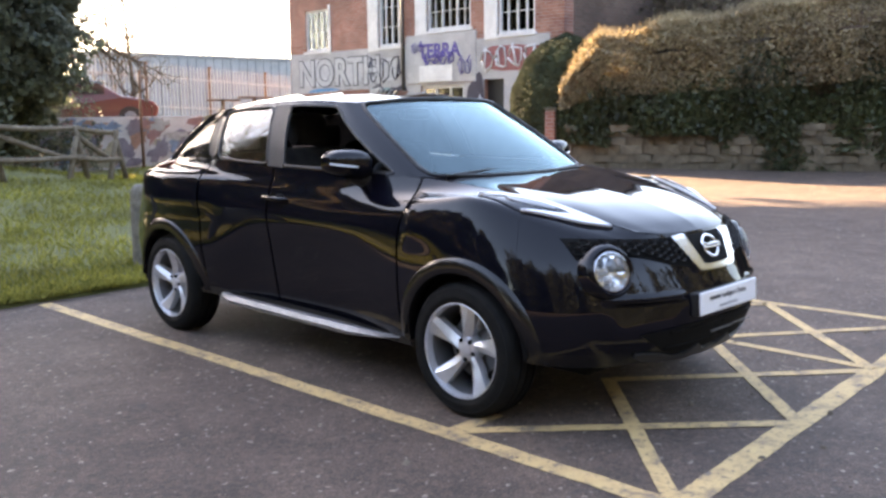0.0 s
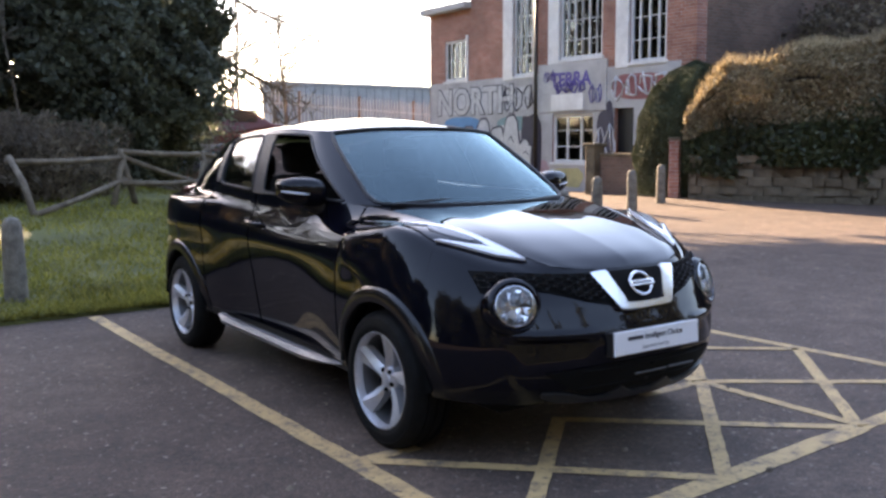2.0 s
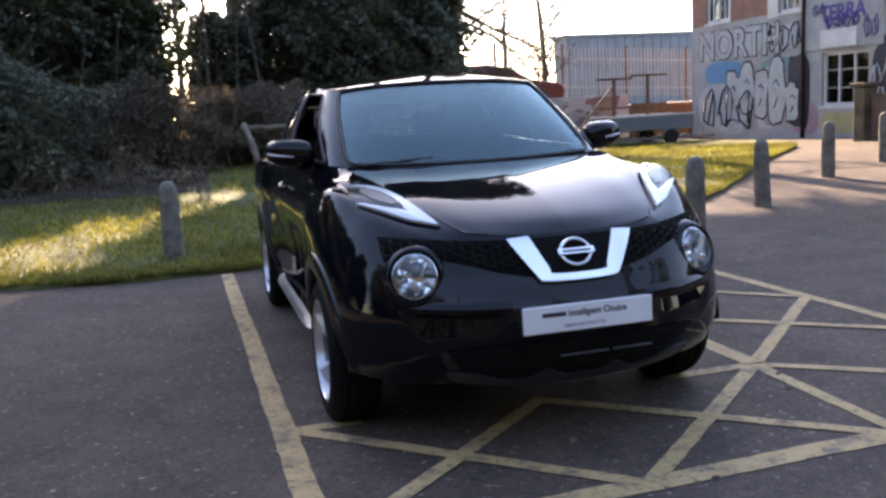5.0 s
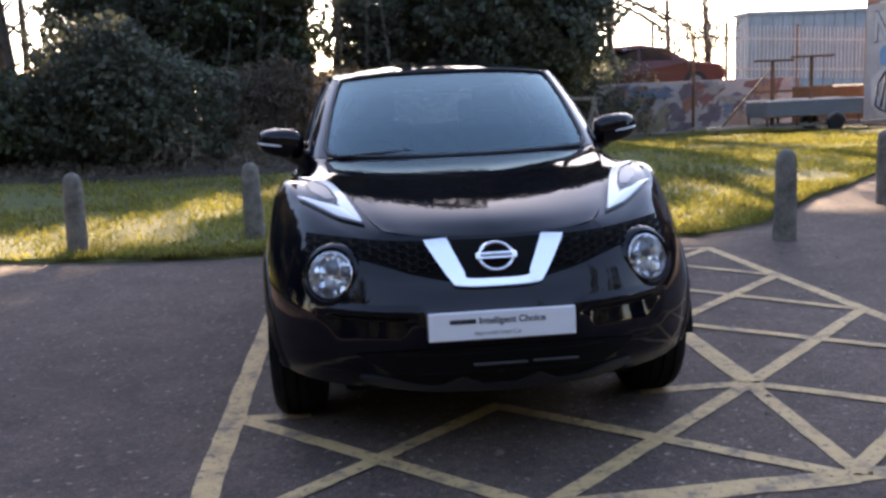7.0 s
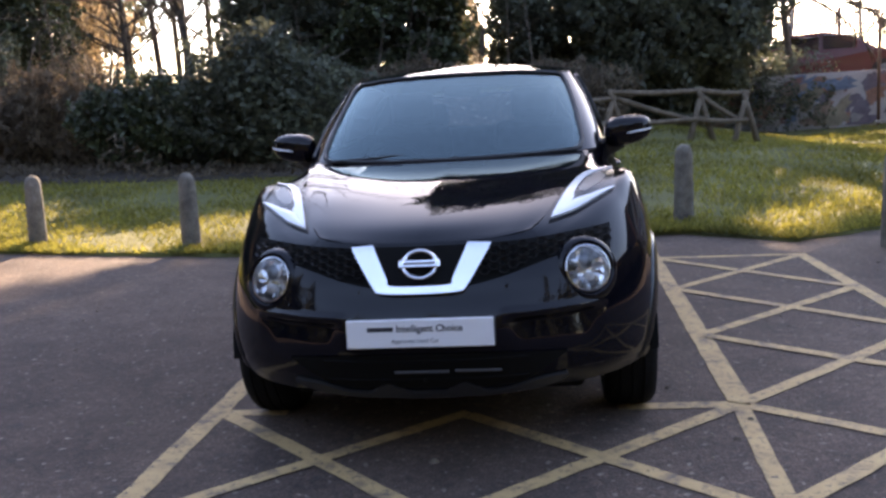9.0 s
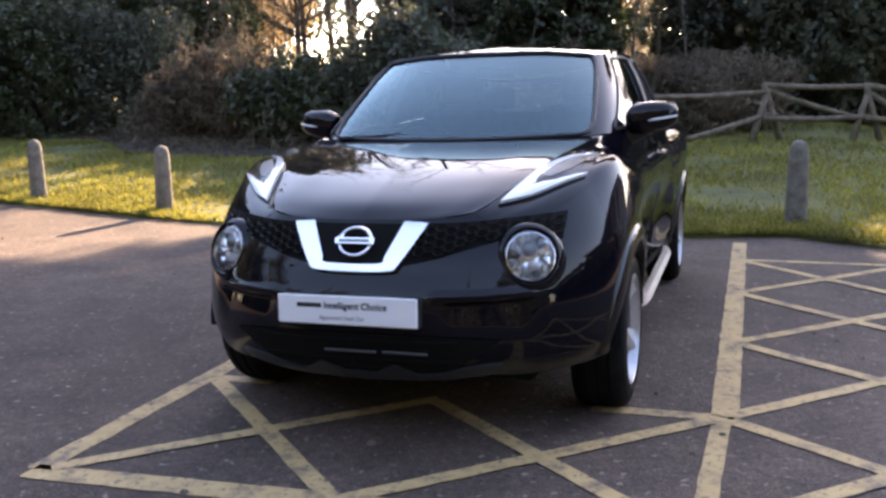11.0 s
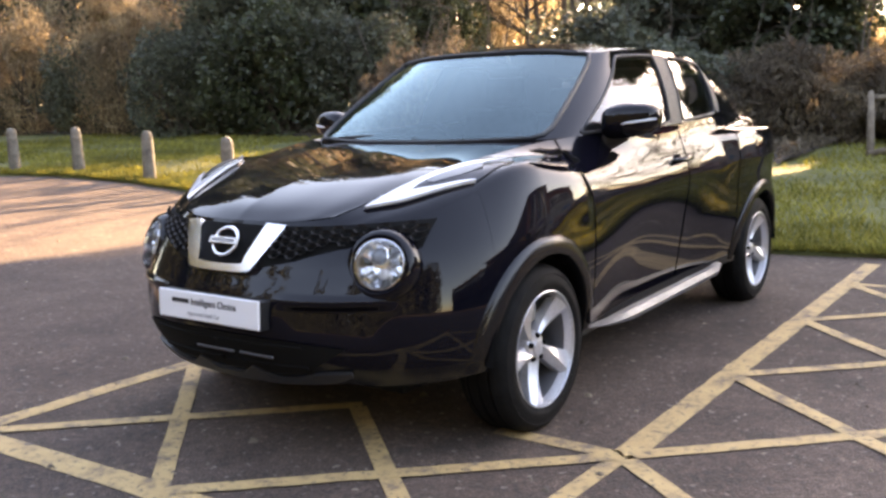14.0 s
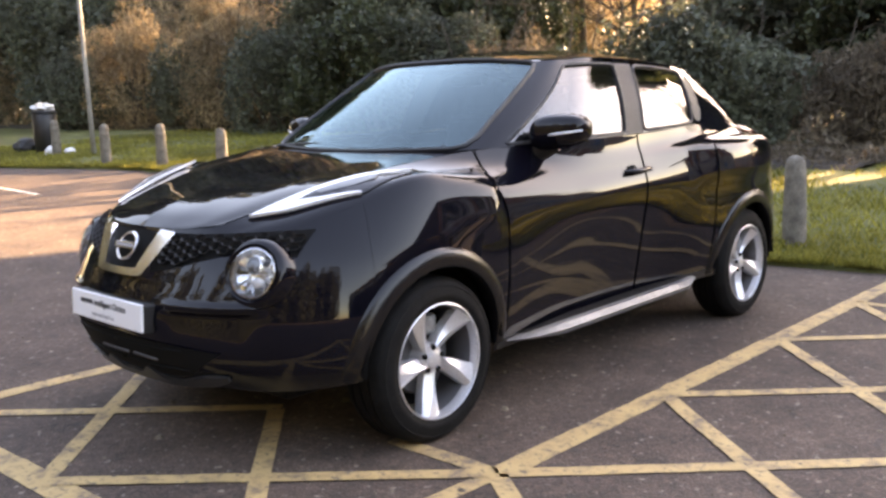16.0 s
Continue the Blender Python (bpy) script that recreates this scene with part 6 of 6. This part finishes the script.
    smooth_part("nose_panel", both(*panel(BODY, 0, 2.06, 3.965, 6.0, lip=0, step=0.05, lift=-0.0015)), PAINT, car)
    # floor and a dark lining under the shell
    smooth_part("lining", both(*panel(BODY, 0, 13, 0.35, 5.9, cut=True, lift=-0.05, lip=0)), MATT, car)
    part("underbody", box(-0.56, 0.56, -1.75, 1.75, 0.21, 0.3, 0.03), MATT, car)
    # bonnet
    nose = [tuple(p) for p in sheet(BODY, [0, 0.7, 1.4, 2.05], [6.0])[0]]
    flank = [tuple(p) for p in sheet(BODY, [2.05, 2.6, 3.2, 4.0, 4.8, 5.5, 5.97], [6.0])[0]]
    cowl = [(0, -1.0, 1.035), (.3, -.965, 1.038), (.55, -.89, 1.042), flank[-1]]
    mid = [(0, -1.945, .818), (0, -1.87, .868), (0, -1.72, .915), (0, -1.5, .962), (0, -1.25, 1.002), (0, -1.0, 1.035)]
    G = levelled(coons(nose, flank, cowl, mid))
    # two soft creases along the bonnet
    X = np.abs(G[..., 0]) / 0.62
    G[..., 2] += 0.0045 * np.exp(-((X - 0.62) / 0.16) ** 2) * np.sin(np.linspace(0.15, 1, G.shape[0]) * math.pi)[:, None]
    smooth_part("bonnet", both(G.reshape(-1, 3).tolist(), grid_faces(*G.shape[:2])), PAINT, car)
    W = coons([(0, -1.02, 1.018), (.35, -.98, 1.02), (.64, -.87, 1.03)], [(.64, -.87, 1.03), (.67, -.76, 1.05)], [(0, -.95, 1.03), (.35, -.92, 1.035), (.67, -.76, 1.05)], [(0, -1.02, 1.018), (0, -.95, 1.03)], 16, 5)
    smooth_part("cowl", both(W.reshape(-1, 3).tolist(), grid_faces(5, 16)), TRIM, car, "black cowl panel below the windscreen")
    # cabin: pillars and glass cut from one shell
    ub = [0, 1.90, 2.22, 2.78, 4.02, 4.37, 5.66, 6.2, 7.3, 9]
    us = np.concatenate([np.linspace(a, b, max(2, int((b - a) * 30)), endpoint=False) for a, b in zip(ub, ub[1:])] + [[9]])
    vb = [0, 0.10, 0.14, 2.68, 2.90, 3]
    vs = np.concatenate([np.linspace(a, b, max(2, int((b - a) * 24)), endpoint=False) for a, b in zip(vb, vb[1:])] + [[3]])
    C = sheet(CABIN, us, vs)
    N = normals(C)
    uc, vc = (us[:-1] + us[1:]) / 2, (vs[:-1] + vs[1:]) / 2
    U, V = np.meshgrid(uc, vc)
    def rounded(u0, u1, v0, v1, r, w, lean=0.0, front=None):
        """Mask of a rounded window; r its corner in u, w in v, front the lean of its leading edge."""
        rise, Y = np.maximum(0, V - v0), V
        X = U - lean * rise
        u0 = u0 + ((lean if front is None else front) - lean) * rise
        du = np.maximum(0, np.maximum(u0 + r - X, X - u1 + r)) / r
        dv = np.maximum(0, np.maximum(v0 + w - Y, Y - v1 + w)) / w
        return (X > u0) & (X < u1) & (Y > v0) & (Y < v1) & (du * du + dv * dv < 1)
    screen = rounded(-2.2, 1.82, 0.10, 2.90, 0.18, 0.34, 0.05)
    LEAN = 0.06
    fglass = rounded(2.24, 4.02, 0.14, 2.68, 0.06, 0.16, LEAN, 0.20)
    rglass = rounded(4.37, 5.66, 0.14, 2.68, 0.10, 0.25, LEAN)
    quarter = rounded(5.73, 6.02, 0.20, 2.55, 0.12, 0.6, LEAN)
    back = (U > 7.3) & (V > 0.18) & (V < 2.82)
    bpil = (U - LEAN * V > 4.03) & (U - LEAN * V < 4.36) & (V < 2.72)
    nv, nu = C.shape[:2]

    def cut_out(name, mask, mat, lift=0.0, two=True, label=""):
        D = C + N * lift
        vf = (D.reshape(-1, 3).tolist(), grid_faces(nv, nu, mask))
        bm_v, bm_f = vf
        used = sorted({i for q in bm_f for i in q})
        at = {k: i for i, k in enumerate(used)}
        vf = [bm_v[k] for k in used], [tuple(at[i] for i in q) for q in bm_f]
        if two is True:
            return smooth_part(name, both(*vf), mat, car, label, True, (0, 0.3, 0.7))
        return smooth_part(name, vf if two > 0 else flip(*vf), mat, car, label, True, (0, 0.3, 0.7))
    cut_out("cabin_frame", ~(screen | fglass | rglass | quarter | back | bpil), PAINT)
    cut_out("windscreen", screen, WINDSCREEN, -0.003, True, "tinted windscreen with sky blue put into its sheen")
    cut_out("rear_screen", back, SIDE_GLASS, -0.003)
    for s in (1, -1):
        if s > 0:      # the other front window is wound down
            cut_out("front_door_window", fglass, SIDE_GLASS, -0.006, s)
        cut_out("rear_door_window", rglass, SIDE_GLASS, -0.006, s)
        cut_out("quarter_panel", quarter, TRIM, -0.004, s, "black panel behind the rear window")
        cut_out("door_pillar", bpil, TRIM, 0.001, s, "black door pillar")
        side = (lambda v, f: (v, f)) if s > 0 else flip
        # rubber seals round the side windows
        for a, b, c, d, front in ((2.24, 4.02, .06, .16, 0.20), (4.37, 5.66, .10, .25, LEAN)):
            lo, hi = 0.14, 2.68
            loop = [(a + c, lo), (b - c, lo), (b - .3 * c, lo + .3 * d), (b, lo + d), (b, hi - d), (b - .3 * c, hi - .3 * d), (b - c, hi), (a + c, hi), (a + .3 * c, hi - .3 * d), (a, hi - d), (a, lo + d), (a + .3 * c, lo + .3 * d), (a + c, lo)]
            loop = [(p + (front if p < (a + b) / 2 else LEAN) * max(0, q - lo), q) for p, q in loop]
            pts = []
            for (p, q), (r, t) in zip(loop, loop[1:]):
                for k in np.linspace(0, 1, 9)[:-1]:
                    pts.append(sheet(CABIN, [p + (r - p) * k], [q + (t - q) * k])[0, 0])
            pts.append(pts[0])
            smooth_part("window_seal", side(*tube([tuple(p) for p in pts], [0.008] * len(pts), 6)), TRIM, car)
        # windscreen edge, dark band
    edge = [sheet(CABIN, [u], [v])[0, 0] for u, v in [(k, .10) for k in np.linspace(0, 1.64, 12)] + [(1.77, .20), (1.837, .44)] + [(1.815 + 0.05 * k, k) for k in np.linspace(.6, 2.56, 12)]
            + [(1.905, 2.80), (1.78, 2.90)] + [(k, 2.90) for k in np.linspace(1.66, 0, 12)]]
    smooth_part("windscreen_seal", both(*tube([tuple(p) for p in edge], [0.011] * len(edge), 6)), TRIM, car)
    # roof
    rf = [tuple(p) for p in sheet(CABIN, [0, 1, 2], [3.0])[0]]
    rg = [tuple(p) for p in sheet(CABIN, [2, 2.6, 3.2, 4, 5, 6, 7], [3.0])[0]]
    rw = [(0, 1.5, 1.358), (.25, 1.46, 1.356), tuple(sheet(CABIN, [7], [3.0])[0, 0])]
    rc = [(0, -.345, 1.435), (0, -.18, 1.468), (0, .12, 1.502), (0, .55, 1.510), (0, 1.05, 1.468), (0, 1.5, 1.358)]
    G = levelled(coons(rf, rg, rw, rc), 40)
    smooth_part("roof", both(G.reshape(-1, 3).tolist(), grid_faces(*G.shape[:2])), PAINT, car)
    sp = coons([(0, 1.36, 1.392), (.3, 1.33, 1.385), (.515, 1.20, 1.362)], [(.515, 1.20, 1.362), (.49, 1.46, 1.335)], [(0, 1.62, 1.345), (.3, 1.58, 1.342), (.49, 1.46, 1.335)], [(0, 1.36, 1.392), (0, 1.62, 1.345)], 12, 6)
    smooth_part("spoiler", both(sp.reshape(-1, 3).tolist(), grid_faces(6, 12)), PAINT, car)
    # tail lamps: raised boomerangs on the rear wings
    for s in (1, -1):
        side = (lambda v, f: (v, f)) if s > 0 else flip
        tl = [(0.69, 1.34, 1.07), (0.70, 1.46, 1.045), (0.695, 1.58, 1.015), (0.65, 1.74, 0.995), (0.55, 1.88, 0.975)]
        smooth_part("tail_lamp", side(*tube(tl, [0.010, 0.026, 0.034, 0.036, 0.02], 12)), plain("tail_lamp_red", (0.10, 0.012, 0.014), 0.1, 0.0, 1.0) if s > 0 else bpy.data.materials["tail_lamp_red"], car, "red tail lamp")
    # grille: dark wings each side of the chrome V, with honeycomb
    XZ = (0, 2)
    up_edge = [(0.20, .806), (0.32, .807), (0.44, .811), (0.56, .818), (0.668, .824)]
    lo_edge = [(0.14, .668), (0.28, .695), (0.40, .728), (0.50, .750), (0.57, .750), (0.664, .738)]
    for s in (1, -1):
        side = (lambda v, f: (v, f)) if s > 0 else flip
        g = smooth_part("grille", side(*ruled(up_edge, lo_edge, XZ, 0.003, 40, 14, 0.01)), MATT, car, "black honeycomb grille")
        ua, lb = np.array(up_edge), np.array(lo_edge)
        cells = []
        n_col = 14
        for i in range(n_col):
            x = 0.222 + i * 0.0325
            zt, zb = np.interp(x, ua[:, 0], ua[:, 1]), np.interp(x, lb[:, 0], lb[:, 1])
            z = zt - 0.018 - (0.0125 if i % 2 else 0)
            while z > zb + 0.014:
                ring = [(x + 0.0205 * math.cos(k * math.pi / 3), z + 0.0132 * math.sin(k * math.pi / 3)) for k in range(6)]
                inn = [(x + 0.0135 * math.cos(k * math.pi / 3), z + 0.0078 * math.sin(k * math.pi / 3)) for k in range(6)]
                o, q, b2 = laid(ring, XZ, 0.004), laid(ring, XZ, 0.016), laid(inn, XZ, 0.006)
                cells.append((list(map(tuple, q)) + list(map(tuple, b2)), [(k, (k + 1) % 6, 6 + (k + 1) % 6, 6 + k) for k in range(6)]))
                z -= 0.025
        hc = part("honeycomb", mesh_of("honeycomb", *(side(*joined(cells)))), TRIM, g)
        tagged(hc, "small black honeycomb cells", kind="stuff")
        # chrome arm of the V
        smooth_part("chrome_arm", side(*ruled([(0.165, .806), (0.115, .70), (0.102, .676), (0.0, .672)], [(0.245, .800), (0.165, .675), (0.128, .652), (0.0, .648)], XZ, 0.024, 40, 8, 0.03)), CHROME, car, "bright chrome V of the grille")
    smooth_part("badge_panel", both(*ruled([(0.0, .806), (0.09, .806), (0.17, .806)], [(0.0, .675), (0.05, .675), (0.105, .675)], XZ, 0.004, 16, 8, 0)), MATT, car)
    p, n, r, u = disc_frame(0.0, 0, 0.742)
    p += n * 0.02
    ring = [(p + r * (0.058 * math.cos(a)) + u * (0.050 * math.sin(a))) for a in np.linspace(0, 2 * math.pi, 41)]
    bd = smooth_part("badge_ring", tube([tuple(q) for q in ring], [0.0072] * 41, 8), CHROME, car, "round chrome badge")
    bar = bmesh.new()
    box(-0.072, 0.072, -0.006, 0.006, -0.0125, 0.0125, bm=bar)
    bmesh.ops.bevel(bar, geom=bar.edges[:], offset=0.002, segments=1, affect="EDGES")
    o = part("badge_bar", bar, CHROME, bd)
    o.matrix_basis = Matrix.Translation(p + n * 0.007) @ n.to_track_quat("-Y", "Z").to_matrix().to_4x4()
    o = part("badge_print", box(-0.055, 0.055, -0.0008, 0.0008, -0.005, 0.005), GREY_INK, bd)
    o.matrix_basis = Matrix.Translation(p + n * 0.0145) @ n.to_track_quat("-Y", "Z").to_matrix().to_4x4()
    # round headlamps in their pods
    for s in (1, -1):
        p, n, r, u = disc_frame(0.574, 0, 0.69)
        n = (n + Vector((-0.05, -0.42, 0.02))).normalized()
        r = n.cross(Vector((0, 0, 1))).normalized()
        u = r.cross(n).normalized()
        if s < 0:
            p, n, r, u = [Vector((-q.x, q.y, q.z)) for q in (p, n, r, u)]
        hl = smooth_part("headlamp", turned([(0.142, -0.085), (0.130, -0.035), (0.118, 0.0), (0.107, 0.015), (0.097, 0.019), (0.088, 0.014), (0.081, 0.0)], p, n, r, u, 56), PAINT, car)
        p, r, u = p + n * 0.004, r * 0.87, u * 0.87
        smooth_part("bezel", turned([(0.0965, 0.011), (0.093, 0.012), (0.0915, 0.004)], p, n, r, u, 56), CHROME, hl)
        smooth_part("reflector", turned([(0.092, 0.006), (0.086, -0.004), (0.072, -0.018), (0.05, -0.028), (0.03, -0.032), (0.0, -0.033)], p, n, r, u, 56), REFLECTOR, hl, "silvery reflector bowl")
        for k in range(12):
            a = 2 * math.pi * k / 12 + 0.2
            d = r * math.cos(a) + u * math.sin(a)
            t = n.cross(d)
            q = p + d * 0.060 - n * 0.010
            tw = 0.006 if k % 2 else -0.004
            vv = [q + d * x_ + t * y_ + n * z_ for x_, y_, z_ in ((-.024, -.008, -.012), (-.024, .008, -.012 + tw), (.024, .020, .004 + tw), (.024, -.020, .004), (0, .004, .002))]
            part("facet", mesh_of("facet", [tuple(q) for q in vv], [(0, 1, 4), (1, 2, 4), (2, 3, 4), (3, 0, 4)]), REFLECTOR if k % 4 else LAMP_GREY, hl)
        o = u * 0.030 + r * 0.004
        smooth_part("projector", turned([(0.036, -0.03), (0.036, 0.002), (0.032, 0.005), (0.029, 0.0)], p + o, n, r, u, 32), REFLECTOR, hl)
        smooth_part("bulb", turned([(0.029, 0.0), (0.023, 0.008), (0.012, 0.012), (0.0, 0.013)], p + o, n, r, u, 28), LAMP_GREY, hl)
        smooth_part("bulb", turned([(0.020, -0.03), (0.020, -0.006), (0.016, -0.002), (0.008, 0.002), (0, 0.003)], p - u * 0.034 - r * 0.012, n, r, u, 24), LED_WHITE, hl)
        smooth_part("lens", turned([(0.0930, 0.010), (0.088, 0.020), (0.073, 0.028), (0.047, 0.035), (0.02, 0.038), (0.0, 0.0385)], p, n, r, u, 56), LENS, hl, "clear lamp glass", True, p - n * 0.3)
    # brow lamps on top of the wings
    XY = (0, 1)
    for s in (1, -1):
        side = (lambda v, f: (v, f)) if s > 0 else flip
        top = [(.448, -1.79), (.485, -1.66), (.528, -1.53), (.578, -1.40), (.638, -1.315), (.715, -1.255)]
        bot = [(.448, -1.79), (.540, -1.705), (.610, -1.622), (.668, -1.54), (.706, -1.455), (.715, -1.255)]
        bl = smooth_part("brow_lamp", side(*ruled(top, bot, XY, 0.006, 40, 12, 0.012, 0.016)), SMOKED, car, "boomerang lamp with a white strip")
        smooth_part("lamp_strip", side(*ruled([(.452, -1.783), (.538, -1.702), (.606, -1.620), (.658, -1.552), (.700, -1.490)], [(.453, -1.779), (.492, -1.712), (.530, -1.650), (.618, -1.568), (.698, -1.487)], XY, 0.017, 34, 6, 0.012, 0.004)), LED_WHITE, bl, "white lamp blade")
        smooth_part("lamp_strip", side(*ruled([(.452, -1.780), (.487, -1.665), (.530, -1.533), (.580, -1.403), (.641, -1.318), (.712, -1.258)], [(.456, -1.774), (.538, -1.636), (.560, -1.535), (.600, -1.425), (.650, -1.336), (.712, -1.262)], XY, 0.018, 34, 5, 0.010)), LED_WHITE, bl, "white inner limb of the lamp")
        smooth_part("lamp_bowl", side(*ruled([(.560, -1.580), (.572, -1.520), (.606, -1.440), (.652, -1.362)], [(.585, -1.575), (.620, -1.520), (.650, -1.470), (.676, -1.400)], XY, 0.021, 18, 6, 0.006)), LAMP_GREY, bl, "grey lamp reflector")
    # lower bumper: intake, skid lip, fog recesses
    intake = smooth_part("lower_intake", both(*ruled([(0.0, .452), (.18, .450), (.36, .440), (.50, .425)], [(0.0, .315), (.15, .315), (.28, .318), (.36, .335)], XZ, 0.004, 30, 10, 0)), MATT, car)
    for z in (0.425, 0.352):
        smooth_part("intake_bar", both(*ruled([(0, z + .006), (.2, z + .006), (.36, z + .004)], [(0, z - .005), (.2, z - .005), (.36, z - .006)], XZ, 0.010, 20, 3, 0.01)), MATT, intake)
    for a, b in ((-0.10, 0.09), (0.11, 0.27)):
        bm = box(a, b, -0.004, 0.004, -0.004, 0.004, 0.0015, 1)
        o = part("metal_bar", bm, DIM_METAL, intake)
        q = laid([((abs(a) + abs(b)) / 2 if a * b > 0 else 0.02, 0.385)], XZ, 0.02)[0]
        o.matrix_basis = pose(0, q[1] - 0.004, 0.388)
    lip = smooth_part("skid_lip", both(*ruled([(0.0, .300), (.06, .300), (.10, .320), (.135, .336), (.17, .320), (.21, .300), (.28, .302), (.33, .314), (.37, .326), (.43, .336), (.49, .338)],
                                              [(0.0, .274), (.06, .274), (.10, .276), (.135, .278), (.17, .278), (.21, .279), (.28, .283), (.33, .287), (.37, .291), (.44, .302), (.49, .324)], XZ, 0.012, 90, 6, 0.018)), LIP, car, "dark scalloped lip under the intake")
    # show plate
    pl = part("show_plate", box(-0.253, 0.253, -0.006, 0.006, -0.049, 0.049, 0.004), PLATE_W, car, "white show plate with dark print")
    pl.matrix_basis = pose(0, -2.103, 0.534, -3, 0, 0)
    part("print_bar", box(-0.180, -0.090, -0.0068, -0.006, 0.008, 0.023), INK, pl)
    for text, sz, x, z, m in (("Intelligent Choice", 0.032, -0.080, 0.006, INK), ("Approved Used Car", 0.02, -0.098, -0.032, GREY_INK)):
        cu = bpy.data.curves.new("lettering", "FONT")
        cu.body, cu.size, cu.extrude, cu.offset = text, sz, 0.0003, 0.0005 if m is GREY_INK else 0.0008
        cu.materials.append(m)
        o = new("lettering", cu)
        o.parent = pl
        o.matrix_basis = pose(x, -0.0066, z, 90, 0, 0)
    part("plate_holder", box(-0.256, 0.256, -0.01, 0.05, -0.054, 0.046, 0.006), TRIM, car).matrix_basis = pose(0, -2.09, 0.534, -3, 0, 0)
    # door mirrors
    for s in (1, -1):
        m = new("door_mirror")
        m.parent = car
        verts, faces = [], []
        nu_, nv_ = 22, 12
        for j in range(nv_ + 1):
            ph = math.pi * j / nv_
            for i in range(nu_):
                a = 2 * math.pi * i / nu_
                cx = math.copysign(abs(math.cos(ph)) ** 0.75, math.cos(ph))
                sx = math.sin(ph) ** 0.62
                X = 0.115 * -cx
                taper = 1 - 0.24 * (X / 0.115 * 0.5 + 0.5)
                Y = math.copysign(abs(math.cos(a)) ** 0.75, math.cos(a)) * sx * 0.078
                Z = math.copysign(abs(math.sin(a)) ** 0.8, math.sin(a)) * sx * 0.082 * taper
                Y = min(Y, 0.045)
                verts.append((s * (0.838 + X), -0.505 + Y + 0.03 * (X / 0.115), 1.108 + Z + 0.012 * X / 0.115))
        for j in range(nv_):
            for i in range(nu_):
                i2 = (i + 1) % nu_
                faces.append((j * nu_ + i, j * nu_ + i2, (j + 1) * nu_ + i2, (j + 1) * nu_ + i))
        smooth_part("mirror_shell", (verts, faces), PAINT, m)
        smooth_part("mirror_glass", ([(s * (0.755 + 0.165 * i), -0.457 + 0.02 * i, 1.066 + 0.085 * j) for i in (0, 1) for j in (0, 1)], [(0, 1, 3, 2)]), CHROME, m)
        smooth_part("signal_strip", tube([(s * 0.816, -0.582, 1.095), (s * 0.873, -0.575, 1.101), (s * 0.923, -0.55, 1.108), (s * 0.949, -0.515, 1.113)], [0.004, 0.005, 0.005, 0.004], 6), LED_WHITE, m)
        smooth_part("mirror_foot", tube([(s * 0.715, -0.51, 1.025), (s * 0.755, -0.505, 1.035), (s * 0.81, -0.50, 1.058)], [0.05, 0.042, 0.034], 10), TRIM, m)
    # wipers
    for a, b in (((-0.55, -.90, 1.05), (0.05, -.93, 1.055)), ((0.02, -.95, 1.045), (0.52, -.86, 1.06))):
        smooth_part("wiper", tube([a, tuple((Vector(a) + Vector(b)) / 2 + Vector((0, 0, 0.012))), b], [0.008, 0.007, 0.005], 6), TRIM, car)
    # inside: dashboard, wheel, seats
    part("dashboard", box(-0.64, 0.64, -0.92, -0.42, 0.72, 0.985, 0.08, 3), SEAT, car)
    for x in (-0.36, 0.36):
        st = new("front_seat")
        st.parent = car
        part("cushion", box(x - 0.24, x + 0.24, -0.25, 0.28, 0.45, 0.64, 0.06, 3), SEAT, st)
        o = part("backrest", box(-0.23, 0.23, -0.07, 0.07, 0.0, 0.60, 0.06, 3), SEAT, st)
        o.matrix_basis = pose(x, 0.26, 0.58, -14, 0, 0)
        o = part("headrest", box(-0.13, 0.13, -0.05, 0.05, 0.0, 0.19, 0.045, 3), SEAT, st)
        o.matrix_basis = pose(x, 0.42, 1.17, -8, 0, 0)
    bs = new("rear_bench")
    bs.parent = car
    part("backrest", box(-0.58, 0.58, 1.02, 1.2, 0.5, 1.12, 0.06, 3), SEAT, bs)
    for x in (-0.34, 0.34):
        part("headrest", box(x - 0.12, x + 0.12, 1.1, 1.19, 1.13, 1.28, 0.035, 3), SEAT, bs)
    ring = [Vector((-0.36 + 0.18 * math.cos(a), -0.36 + 0.07 * math.sin(a), 0.93 + 0.165 * math.sin(a))) for a in np.linspace(0, 2 * math.pi, 33)]
    sw = smooth_part("steering_wheel", tube([tuple(q) for q in ring], [0.015] * 33, 8), SEAT, car)
    part("boss", box(-0.43, -0.29, -0.40, -0.34, 0.88, 0.97, 0.02), SEAT, sw)
    smooth_part("driver_mirror", tube([(-0.1, -0.12, 1.345), (0.1, -0.12, 1.345)], [0.03, 0.03], 10), MATT, car)
    # wheels
    for x in (0.745, -0.752):
        for k, (y, z) in enumerate(WHEELS):
            wheel(car, x, y, 0.304, 10 * k + (20 if x > 0 else -13))
    return car


car_build()
